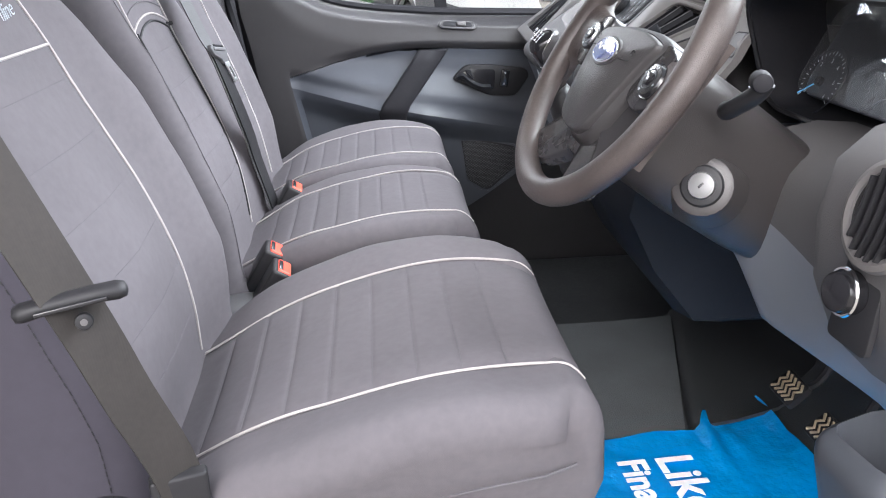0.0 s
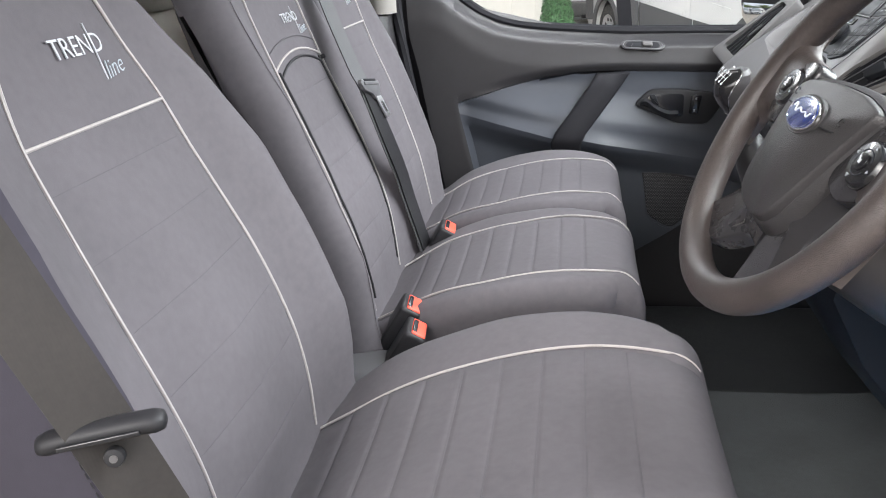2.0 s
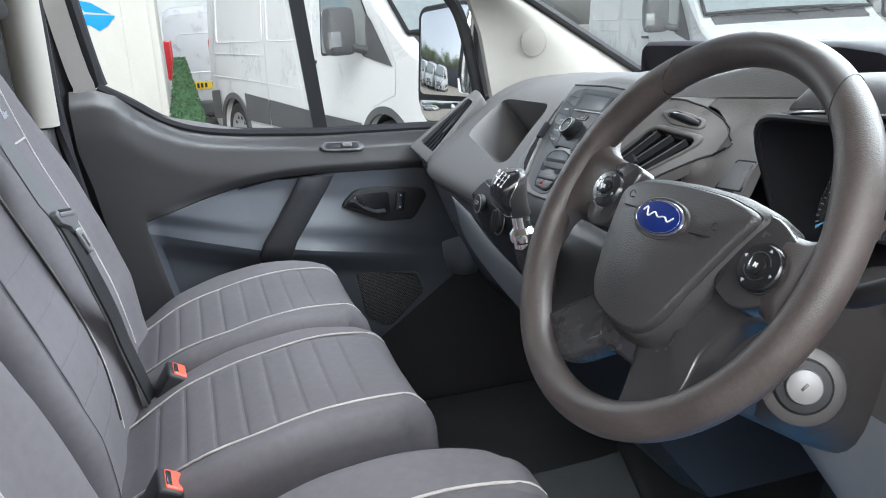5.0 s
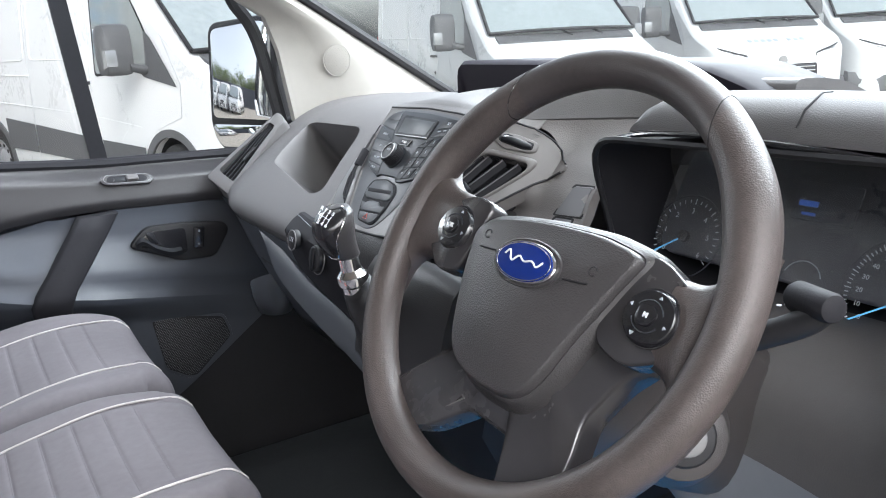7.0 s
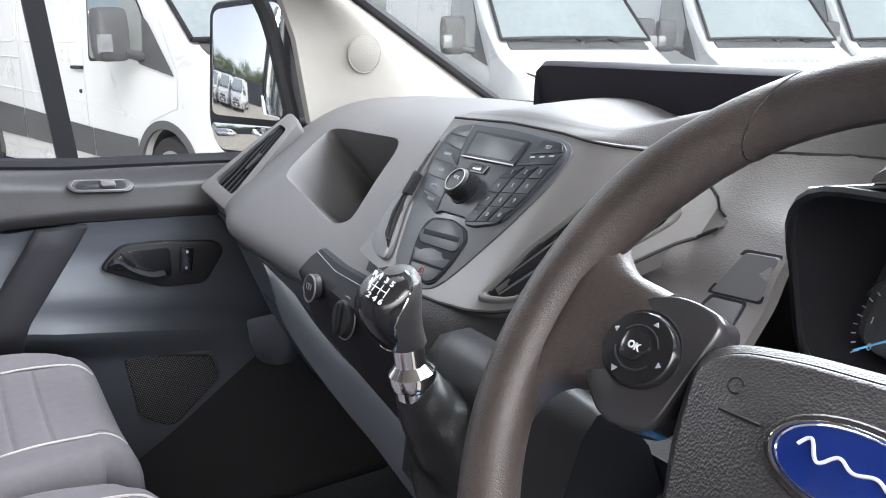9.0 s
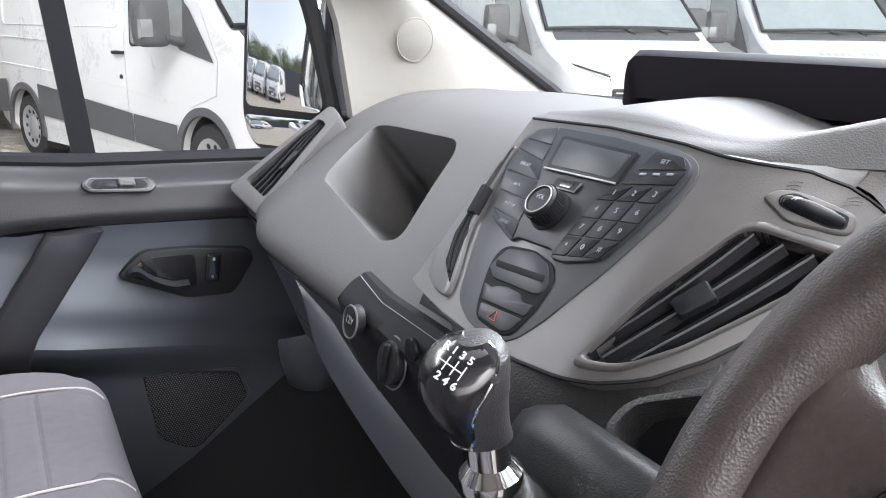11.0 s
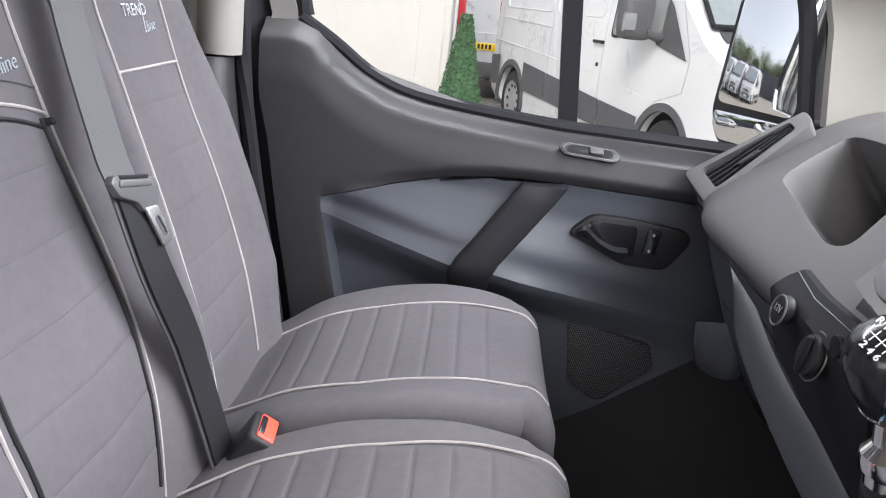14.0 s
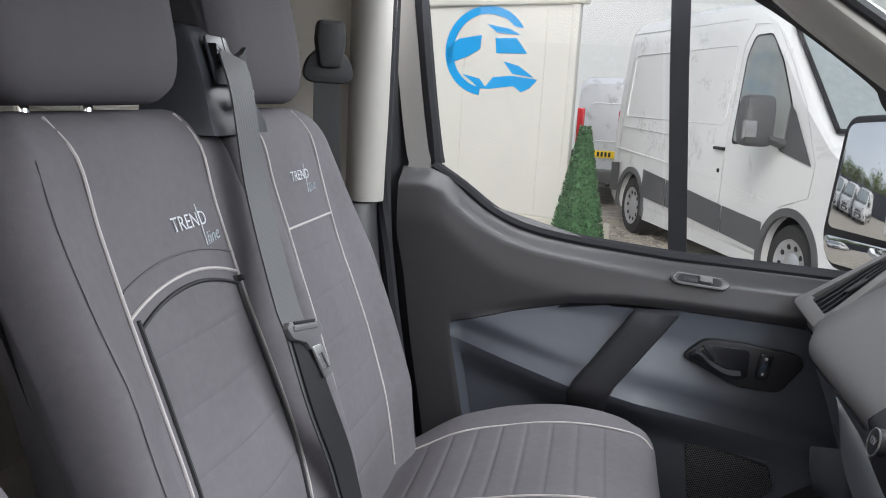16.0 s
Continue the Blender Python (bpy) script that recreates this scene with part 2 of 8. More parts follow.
M = {
    "fabric": mat("seat fabric", (0.106, 0.099, 0.108), 0.85, var=0.15, vscale=6, grain=0.35, gscale=900),
    "thread": mat("stitching", (0.084, 0.079, 0.088), 0.8),
    # seat fabric scaled darker; the headrests' shade is put into the colour
    "fabric_head": mat("seat fabric shaded for headrests", (0.064, 0.060, 0.066), 0.85, var=0.10, vscale=5, grain=0.35, gscale=900),
    "fabric_dark": mat("dark side fabric", (0.042, 0.039, 0.050), 0.85, var=0.12, vscale=5, grain=0.35, gscale=900),
    "piping": mat("piping", (0.36, 0.335, 0.325), 0.7, var=0.15, vscale=30),
    "embroid": mat("embroidery", (0.46, 0.47, 0.50), 0.7),
    "embroid_blue": mat("pale blue-grey embroidery", (0.38, 0.42, 0.46), 0.7),
    "dash": mat("dash plastic", (0.090, 0.087, 0.088), 0.62, var=0.10, vscale=4, grain=0.45, gscale=700, kind="leather"),
    "chin": mat("dark leather-grained console plastic", (0.042, 0.041, 0.042), 0.42, var=0.12, vscale=6, grain=0.6, gscale=520, kind="leather"),
    "plate_grey": mat("slate grey control plate", (0.074, 0.077, 0.084), 0.38, var=0.06, vscale=5, grain=0.1, gscale=900),
    "dash_smooth": mat("smooth dash plastic", (0.10, 0.10, 0.105), 0.42, var=0.08, vscale=4, grain=0.12, gscale=900),
    "fascia": mat("fascia plastic", (0.122, 0.115, 0.112), 0.42, var=0.07, vscale=5, grain=0.35, gscale=800),
    # paler than the fascia: partly its own tone, partly light from above painted in
    "face": mat("grained face plastic, pale tone plus painted light", (0.158, 0.150, 0.146), 0.5, var=0.07, vscale=5, grain=0.5, gscale=600, kind="leather"),
    "silver": mat("silver trim", (0.30, 0.30, 0.30), 0.38, 0.3, var=0.06),
    "silver_dim": mat("satin vent frame", (0.16, 0.16, 0.162), 0.36, 0.2, var=0.06),
    "door": mat("door plastic", (0.028, 0.027, 0.029), 0.40, var=0.1, vscale=5, grain=0.5, gscale=900, kind="leather"),
    "insert": mat("door insert", (0.052, 0.058, 0.071), 0.46, var=0.08, vscale=4, grain=0.15, gscale=700),
    "knee": mat("blue grey knee plastic", (0.19, 0.202, 0.225), 0.4, var=0.06, grain=0.1, gscale=800),
    "tray": mat("matt black tray", (0.016, 0.014, 0.02), 0.6, var=0.1),
    "black": mat("black plastic", (0.018, 0.018, 0.02), 0.5, var=0.15, vscale=9, grain=0.15, gscale=600),
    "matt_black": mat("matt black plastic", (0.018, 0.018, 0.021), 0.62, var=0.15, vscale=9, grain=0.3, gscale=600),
    "cowl": mat("brown grey cowl plastic", (0.036, 0.033, 0.033), 0.38, var=0.08, vscale=5, grain=0.3, gscale=900, kind="leather"),
    # opaque; the pale base colour stands in for sky mirrored in the windscreens
    "van_glass": mat("van glass with painted pale sky reflection", (0.30, 0.34, 0.35), 0.05, var=0.15, vscale=1.2, coat=1.0),
    "hivis": mat("fluorescent yellow sticker", (0.75, 0.85, 0.02), 0.4),
    # near-black navy carries the shadow lying on the console side
    "navy": mat("console plastic with painted shade", (0.014, 0.017, 0.023), 0.45, var=0.1, grain=0.2, gscale=700),
    "gaiter": mat("black leather", (0.022, 0.022, 0.023), 0.34, var=0.15, vscale=12, grain=0.35, gscale=900, kind="leather"),
    "dial": mat("dial face", (0.044, 0.046, 0.058), 0.30, var=0.08, coat=0.3),
    "slate": mat("slate lower dash plastic", (0.056, 0.061, 0.071), 0.42, var=0.08, grain=0.2, gscale=800),
    "gloss": mat("gloss black", (0.012, 0.012, 0.014), 0.22, var=0.1, coat=0.2),
    "button": mat("button plastic", (0.014, 0.015, 0.018), 0.42, var=0.08, grain=0.1, gscale=900),
    "stack": mat("stack plastic", (0.036, 0.039, 0.045), 0.40, var=0.06, grain=0.1, gscale=900),
    "mark": mat("white marking", (0.7, 0.72, 0.75), 0.5),
    "mark_dim": mat("dim marking", (0.32, 0.34, 0.37), 0.5),
    "rubber": mat("rubber", (0.02, 0.02, 0.022), 0.6, var=0.2, vscale=20, grain=0.2, gscale=300),
    "floor": mat("rubber floor", (0.028, 0.030, 0.032), 0.5, var=0.3, vscale=6, grain=0.5, gscale=500, kind="leather", wear=0.1),
    "floor_dust": mat("dusty rubber floor", (0.080, 0.087, 0.090), 0.55, var=0.25, vscale=9, grain=0.6, gscale=450, kind="leather"),
    "beige": mat("beige trim", (0.53, 0.50, 0.45), 0.6, var=0.05, vscale=4, grain=0.2, gscale=700),
    "cream": mat("cream painted steel", (0.70, 0.67, 0.61), 0.45, var=0.05, vscale=4, grain=0.1, gscale=600),
    "pillar": mat("grey beige pillar trim", (0.29, 0.277, 0.255), 0.65, var=0.05, vscale=4, grain=0.2, gscale=700),
    "metal_grey": mat("grey metallic paint", (0.33, 0.32, 0.31), 0.35, 0.5, var=0.05),
    "chrome": mat("chrome", (0.8, 0.8, 0.8), 0.08, 1.0, var=0.04),
    "steel": mat("steel", (0.78, 0.78, 0.78), 0.35, 1.0, var=0.1),
    "wheel": mat("worn wheel leather", (0.055, 0.045, 0.042), 0.46, var=0.34, vscale=20, grain=0.55, gscale=850, kind="leather", wear=0.08),
    "wheel_top": mat("worn smooth wheel rim", (0.050, 0.043, 0.042), 0.44, var=0.26, vscale=16, grain=0.35, gscale=900, kind="leather", wear=0.06),
    "spoke": mat("satin dark spoke plastic", (0.030, 0.029, 0.031), 0.24, var=0.08, vscale=6, grain=0.05, gscale=900, coat=0.2),
    "hub": mat("hub plastic", (0.035, 0.033, 0.034), 0.40, var=0.10, grain=0.65, gscale=750, kind="leather"),
    "belt": mat("belt webbing", (0.066, 0.067, 0.071), 0.6, var=0.1, vscale=8, grain=0.06, gscale=60, kind="weave"),
    "belt_black": mat("black belt webbing", (0.008, 0.008, 0.009), 0.7, var=0.2, vscale=14, grain=0.04, gscale=160, kind="weave"),
    "belt_worn": mat("worn belt webbing", (0.026, 0.023, 0.021), 0.70, var=0.35, vscale=14, grain=0.04, gscale=160, kind="weave"),
    "tread": mat("worn tan rubber", (0.30, 0.24, 0.16), 0.7, var=0.3, vscale=40),
    "red": mat("red plastic", (0.85, 0.09, 0.05), 0.4),
    "red_dim": mat("red marking", (0.35, 0.06, 0.05), 0.5),
    "blue_mat": mat("blue plastic sheet", (0.0, 0.24, 0.62), 0.35, var=0.08, vscale=10, grain=0.3, gscale=30),
    "white_print": mat("white print", (0.85, 0.85, 0.85), 0.5),
    "oval": mat("blue enamel", (0.006, 0.022, 0.16), 0.15, coat=0.6),
    "paint": mat("white van paint", (0.66, 0.67, 0.675), 0.3, var=0.012, vscale=2, coat=0.5),
    "paint_silver": mat("silver van paint", (0.60, 0.62, 0.66), 0.3, 0.3, var=0.05, coat=0.4),
    "cladding": mat("grey cladding", (0.085, 0.087, 0.092), 0.6, var=0.15, grain=0.2, gscale=200),
    "tyre": mat("tyre", (0.022, 0.022, 0.023), 0.75, var=0.25, vscale=20),
    "rim": mat("wheel trim", (0.45, 0.46, 0.48), 0.35, 0.5),
    # opaque grey-green base, lightened for the sky that the side windows mirror
    "dark_glass": mat("van glass lightened for reflected sky", (0.20, 0.225, 0.225), 0.08, var=0.1, coat=0.6),
    "lamp": mat("headlamp", (0.26, 0.27, 0.28), 0.12, 0.3, coat=0.8),
    "lamp_red": mat("tail lamp", (0.55, 0.02, 0.03), 0.15, coat=0.6),
    "plate": mat("yellow plate", (0.85, 0.60, 0.02), 0.4),
    "cabin": mat("cream cladding", (0.50, 0.495, 0.465), 0.5, var=0.05, vscale=1.5, grain=0.1, gscale=60),
    "logo_blue": mat("blue vinyl", (0.0, 0.26, 0.60), 0.4, var=0.05),
    "gravel": mat("gravel", (0.33, 0.30, 0.26), 0.9, var=0.55, vscale=5, grain=0.9, gscale=28, kind="leather"),
    "stone": mat("gravel stone", (0.40, 0.36, 0.31), 0.85, var=0.3, vscale=40),
    "leaf": mat("topiary leaf", (0.055, 0.13, 0.055), 0.5, var=0.35, vscale=30, islands=0.75),
    "tree_leaf": mat("tree leaf", (0.09, 0.13, 0.03), 0.6, var=0.35, vscale=3, islands=0.6),
    "bark": mat("bark", (0.10, 0.08, 0.06), 0.9, var=0.3, grain=0.5, gscale=40),
    "pot": mat("stone planter", (0.45, 0.43, 0.38), 0.8, var=0.15),
    "shed": mat("grey sheet cladding", (0.45, 0.47, 0.48), 0.5, 0.2, var=0.08),
    "dark_shed": mat("dark cladding", (0.05, 0.055, 0.07), 0.5, var=0.1),
    "mirror": mat("mirror", (0.92, 0.92, 0.92), 0.015, 1.0, var=0.0),
    "side_glass": glass("door glass", (0.95, 0.97, 0.96)),
    # cluster lens and windscreen: diffuse share stands in for glare, lifting the darks behind
    "lens": glass("smoked cluster lens", (0.86, 0.88, 0.90), dust=0.05),
    "screen_glass": glass("windscreen glass", (0.90, 0.95, 0.93), dust=0.07),
    "lcd": mat("display", (0.05, 0.055, 0.06), 0.38, var=0.05),
    "lcd_blue": glow("blue display", (0.03, 0.09, 0.34), 0.2),
    "needle": glow("blue needle", (0.12, 0.38, 0.65), 0.3),
}
for name_, level in (("matt_black", 0.15), ("black", 0.3), ("rubber", 0.25), ("stack", 0.3), ("button", 0.22), ("gaiter", 0.25), ("chin", 0.3), ("navy", 0.2), ("lcd", 0.3), ("fabric", 0.25), ("fabric_dark", 0.2), ("fabric_head", 0.2), ("tray", 0.2)):
    M[name_].node_tree.nodes["Principled BSDF"].inputs["Specular IOR Level"].default_value = level


# ---- builders ----
ORIGIN = {}


def thing(name, loc, label, category, group="", kind=""):
    ob = new(name)
    ob.location = loc
    ob.empty_display_size = 0.05
    ORIGIN[ob] = Vector(loc)
    return tagged(ob, label, category, group, kind)


def mesh_of(bm, name, material, sharp=38):
    bmesh.ops.recalc_face_normals(bm, faces=bm.faces)
    me = bpy.data.meshes.new(name)
    bm.to_mesh(me)
    bm.free()
    for m in material if isinstance(material, (list, tuple)) else [material]:
        me.materials.append(M[m])
    me.shade_smooth()
    me.set_sharp_from_angle(angle=radians(sharp))
    return me


def part(name, bm, material, parent, label="", sharp=38):
    me = mesh_of(bm, name, material, sharp)
    me.transform(Matrix.Translation(-ORIGIN[parent]))
    ob = new(name, me)
    ob.parent = parent
    ORIGIN[ob] = ORIGIN[parent]
    return tagged(ob, label)


def solo(name, bm, material, label, category, kind="", group="", sharp=38):
    """A thing of one mesh; its origin at the middle of its base."""
    bm.verts.ensure_lookup_table()
    co = [v.co for v in bm.verts]
    o = Vector(((min(c.x for c in co) + max(c.x for c in co)) / 2, (min(c.y for c in co) + max(c.y for c in co)) / 2, min(c.z for c in co)))
    me = mesh_of(bm, name, material, sharp)
    me.transform(Matrix.Translation(-o))
    ob = new(name, me)
    ob.location = o
    ORIGIN[ob] = o
    return tagged(ob, label, category, group, kind)


def add(bm, other):
    me = bpy.data.meshes.new("tmp")
    other.to_mesh(me)
    other.free()
    bm.from_mesh(me)
    bpy.data.meshes.remove(me)
    return bm


def loft(rings, closed=True, caps=True):
    bm = bmesh.new()
    vs = [[bm.verts.new(p) for p in r] for r in rings]
    n = len(rings[0])
    for a, b in zip(vs, vs[1:]):
        for i in range(n if closed else n - 1):
            j = (i + 1) % n
            bm.faces.new((a[i], a[j], b[j], b[i]))
    if caps and closed:
        bm.faces.new(vs[0])
        bm.faces.new(vs[-1][::-1])
    return bm


def sheet(rows, thick=0.0, away=None):
    """A grid of points as an open surface, or given a thickness: to the side that away names, else along its normals."""
    if thick and away:
        a = Vector(away).normalized() * thick
        n = len(rows[0])
        return loft([list(r) + [Vector(p) + a for p in reversed(r)] for r in rows])
    bm = loft(rows, closed=False)
    if thick:
        bmesh.ops.recalc_face_normals(bm, faces=bm.faces)
        bmesh.ops.solidify(bm, geom=bm.faces[:], thickness=thick)
    return bm


def spline(pts, n=8):
    """A smooth line through the points."""
    p = [Vector(q) for q in pts]
    p = [2 * p[0] - p[1], *p, 2 * p[-1] - p[-2]]
    out = []
    for i in range(1, len(p) - 2):
        for k in range(n):
            t = k / n
            out.append(0.5 * ((2 * p[i]) + (p[i + 1] - p[i - 1]) * t + (2 * p[i - 1] - 5 * p[i] + 4 * p[i + 1] - p[i + 2]) * t * t
                              + (3 * p[i] - p[i - 1] - 3 * p[i + 1] + p[i + 2]) * t ** 3))
    out.append(p[-2])
    return out


def tube(pts, r, sides=8, flat=1.0, up=(0, 0, 1), taper=None):
    pts = [Vector(p) for p in pts]
    rings, up = [], Vector(up)
    for i, p in enumerate(pts):
        d = (pts[min(i + 1, len(pts) - 1)] - pts[max(i - 1, 0)]).normalized()
        a = d.cross(up)
        a = a.normalized() if a.length > 1e-4 else d.orthogonal().normalized()
        b = a.cross(d)
        rr = r * (taper(i / (len(pts) - 1)) if taper else 1)
        rings.append([p + rr * (math.cos(w) * a + flat * math.sin(w) * b) for w in (2 * math.pi * k / sides for k in range(sides))])
    return loft(rings)


def ring_tube(c, u, v, R, r, n=64, sides=12, a0=0.0, a1=2 * math.pi, rfun=None):
    c, u, v = Vector(c), Vector(u), Vector(v)
    w = u.cross(v).normalized()
    full = abs(a1 - a0 - 2 * math.pi) < 1e-6
    rings = []
    for i in range(n + (0 if full else 1)):
        a = a0 + (a1 - a0) * i / n
        d = math.cos(a) * u + math.sin(a) * v
        rr = r * (rfun(a) if rfun else 1)
        rings.append([c + R * d + rr * (math.cos(k) * d + math.sin(k) * w) for k in (2 * math.pi * q / sides for q in range(sides))])
    if full:
        rings.append(rings[0])
    bm = loft(rings, caps=not full)
    bmesh.ops.remove_doubles(bm, verts=bm.verts, dist=1e-6)
    return bm


def belt_strip(pts, width, across, thick=0.0015, twist=None):
    """A strap along pts, with the given direction across it."""
    pts = [Vector(p) for p in pts]
    rings = []
    for i, p in enumerate(pts):
        d = (pts[min(i + 1, len(pts) - 1)] - pts[max(i - 1, 0)]).normalized()
        ac = Vector(across[i] if isinstance(across, list) else across)
        ac = (ac - ac.dot(d) * d).normalized()
        n = d.cross(ac)
        h = width / 2
        rings.append([p - h * ac - thick * n, p + h * ac - thick * n, p + h * ac + thick * n, p - h * ac + thick * n])
    return loft(rings)


def rbox(size, m=None, bevel=0.005, seg=3):
    bm = bmesh.new()
    bmesh.ops.create_cube(bm, size=1)
    bmesh.ops.scale(bm, vec=size, verts=bm.verts)
    if bevel:
        bmesh.ops.bevel(bm, geom=bm.edges[:], offset=min(bevel, min(size) * 0.45), segments=seg, affect="EDGES", profile=0.5)
    if m is not None:
        bm.transform(m if isinstance(m, Matrix) else Matrix.Translation(m))
    return bm


def rod(p0, p1, r0, r1=None, sides=24, bevel=0.0):
    """A round bar from p0 to p1."""
    p0, p1 = Vector(p0), Vector(p1)
    d = (p1 - p0).normalized()
    a = d.orthogonal().normalized()
    b = d.cross(a)
    r1 = r0 if r1 is None else r1
    L = (p1 - p0).length
    stations = [(0, r0), (L, r1)]
    if bevel:
        stations = [(0, r0 - bevel), (bevel * 0.3, r0 - bevel * 0.3), (bevel, r0), (L - bevel, r1), (L - bevel * 0.3, r1 - bevel * 0.3), (L, r1 - bevel)]
    return loft([[p0 + d * s + r * (math.cos(w) * a + math.sin(w) * b) for w in (2 * math.pi * k / sides for k in range(sides))] for s, r in stations])


def smooth_outline(pts, r=0.01, n=5):
    """Rounds the corners of a flat outline of (x, y) pairs."""
    out, m = [], len(pts)
    for i in range(m):
        p, a, b = Vector(pts[i]), Vector(pts[i - 1]), Vector(pts[(i + 1) % m])
        ra, rb = min(r, (a - p).length * 0.45), min(r, (b - p).length * 0.45)
        s, e = p + (a - p).normalized() * ra, p + (b - p).normalized() * rb
        for k in range(n + 1):
            t = k / n
            out.append((1 - t) ** 2 * s + 2 * t * (1 - t) * p + t * t * e)
    return out


def plate(outline, m, depth, bevel=0.002, r=0.0):
    """A flat outline of (x, y), thickened along z from 0 to depth, laid by the pose m, with a rounded front rim."""
    pts = smooth_outline(outline, r) if r else [Vector(p) for p in outline]
    area = sum(pts[i - 1].x * pts[i].y - pts[i].x * pts[i - 1].y for i in range(len(pts)))
    if area < 0:
        pts = pts[::-1]

    def inset(d):
        out = []
        k = len(pts)
        for i in range(k):
            t = pts[(i + 1) % k] - pts[i - 1]
            nrm = Vector((-t.y, t.x))
            out.append(pts[i] + (nrm.normalized() * d if nrm.length > 1e-9 else Vector((0, 0))))
        return out
    levels = [(0, 0.0)]
    if bevel:
        levels += [(0, depth - math.copysign(bevel, depth)), (bevel * 0.3, depth - math.copysign(bevel * 0.3, depth)), (bevel, depth)]
    else:
        levels.append((0, depth))
    bm = loft([[(q.x, q.y, z) for q in inset(d)] for d, z in levels])
    bm.transform(m)
    return bm


def frame_m(o, ax, ay):
    """A pose whose x and y axes are given."""
    ax = Vector(ax).normalized()
    az = ax.cross(Vector(ay)).normalized()
    ay = az.cross(ax)
    return Matrix.Translation(o) @ Matrix((ax, ay, az)).transposed().to_4x4()


def writing(body, size, m, depth=0.0006, bold=0.0, shear=0.0):
    cu = bpy.data.curves.new("writing", "FONT")
    cu.body, cu.size, cu.align_x, cu.align_y, cu.extrude, cu.offset, cu.shear = body, size, "CENTER", "CENTER", depth / 2, bold, shear
    cu.resolution_u = 3
    ob = bpy.data.objects.new("writing", cu)
    scene.collection.objects.link(ob)
    bpy.context.view_layer.update()
    me = bpy.data.meshes.new_from_object(ob.evaluated_get(bpy.context.evaluated_depsgraph_get()))
    bm = bmesh.new()
    bm.from_mesh(me)
    bm.transform(m)
    bpy.data.objects.remove(ob)
    bpy.data.curves.remove(cu)
    bpy.data.meshes.remove(me)
    return bm


def cut(bm, *cutters):
    """bm with the cutters taken out of it."""
    def temp(b):
        bmesh.ops.recalc_face_normals(b, faces=b.faces)
        me = bpy.data.meshes.new("tmp")
        b.to_mesh(me)
        b.free()
        return new("tmp", me)
    ob = temp(bm)
    tools = [temp(c) for c in cutters]
    for c in tools:
        mod = ob.modifiers.new("cut", "BOOLEAN")
        mod.operation, mod.object, mod.solver = "DIFFERENCE", c, "EXACT"
    bpy.context.view_layer.update()
    me = bpy.data.meshes.new_from_object(ob.evaluated_get(bpy.context.evaluated_depsgraph_get()))
    out = bmesh.new()
    out.from_mesh(me)
    for o in (ob, *tools):
        d = o.data
        bpy.data.objects.remove(o)
        bpy.data.meshes.remove(d)
    bpy.data.meshes.remove(me)
    return out


def lerp(x, table):
    """Straight-line interpolation in a short table of (x, value)."""
    if x <= table[0][0]:
        return table[0][1]
    for (a, va), (b, vb) in zip(table, table[1:]):
        if x <= b:
            return va + (vb - va) * (x - a) / (b - a)
    return table[-1][1]


def ease(a, b, x):
    t = min(1, max(0, (x - a) / (b - a)))
    return t * t * (3 - 2 * t)


def span(a, b, n):
    return [a + (b - a) * i / (n - 1) for i in range(n)]


# ---- the cab: floor, bulkhead, roof, side walls ----
FLOOR = 0.565
solo("floor", rbox((2.3, 1.78, 0.06), (0.42, 1.44, FLOOR - 0.03), 0.01), "floor", "black rubber cab floor with a worn leathery grain", "floor", "structure")
bm = rbox((0.05, 1.80, 1.45), (-0.79, 1.44, 1.25), 0.01)
bulkhead = solo("wall_bulkhead", bm, "cream", "cream painted steel bulkhead with pressed ribs behind the seats", "bulkhead", "structure")
for z, h in ((1.76, 0.16), (1.50, 0.10), (1.22, 0.10), (0.95, 0.10)):
    part("rib", rbox((0.05, 1.62, h), (-0.765, 1.44, z), 0.022, 5), "cream", bulkhead, "pressed rounded rib", 60)
solo("ceiling", rbox((1.42, 1.86, 0.06), (-0.29, 1.44, 1.99), 0.02), "beige", "pale beige headlining over the cab", "ceiling", "structure")
# firewall under the windscreen and the footwell's sloping front
bm = sheet([[(x, y, z) for x, z in ((0.86, FLOOR), (0.98, FLOOR + 0.03), (1.08, 0.72), (1.14, 0.95), (1.16, 1.38))] for y in span(0.55, 2.33, 8)], 0.03, (1, 0, -0.3))
solo("wall_front", bm, "floor", "dark footwell lining under the dashboard", "footwell", "structure")
# side wall behind the passenger door and behind the driver's door opening
solo("wall_side", rbox((0.48, 0.05, 1.45), (-0.56, 2.335, 1.25), 0.01), "beige", "beige painted side panel behind the passenger door", "wall", "structure")
solo("wall_side_driver", rbox((0.36, 0.05, 1.45), (-0.62, 0.545, 1.25), 0.01), "beige", "beige painted side panel behind the driver's opening", "wall", "structure")
solo("sill_driver", rbox((1.3, 0.10, 0.12), (0.25, 0.56, 0.56), 0.02), "black", "black plastic step sill of the open driver's doorway", "sill", "structure")
solo("header_rail", rbox((1.2, 0.09, 0.10), (0.10, 2.345, 1.94), 0.03), "metal_grey", "grey painted roof rail above the passenger door", "rail", "structure")
solo("header_rail_driver", rbox((1.2, 0.09, 0.10), (0.10, 0.54, 1.94), 0.03), "metal_grey", "grey painted roof rail above the driver's opening", "rail", "structure")


bm = sheet([[(x, 2.358, z) for z in (FLOOR - 0.10, 0.8, 1.10)] for x in span(-0.25, 1.16, 6)], 0.02, (0, 1, 0))
solo("wall_kick", bm, "black", "dark kick panel below the passenger door line", "panel", "structure")
bm = sheet([[(x, 0.575, z) for z in (FLOOR - 0.02, 0.8, 1.20)] for x in span(0.74, 1.16, 4)], 0.02, (0, -1, 0))
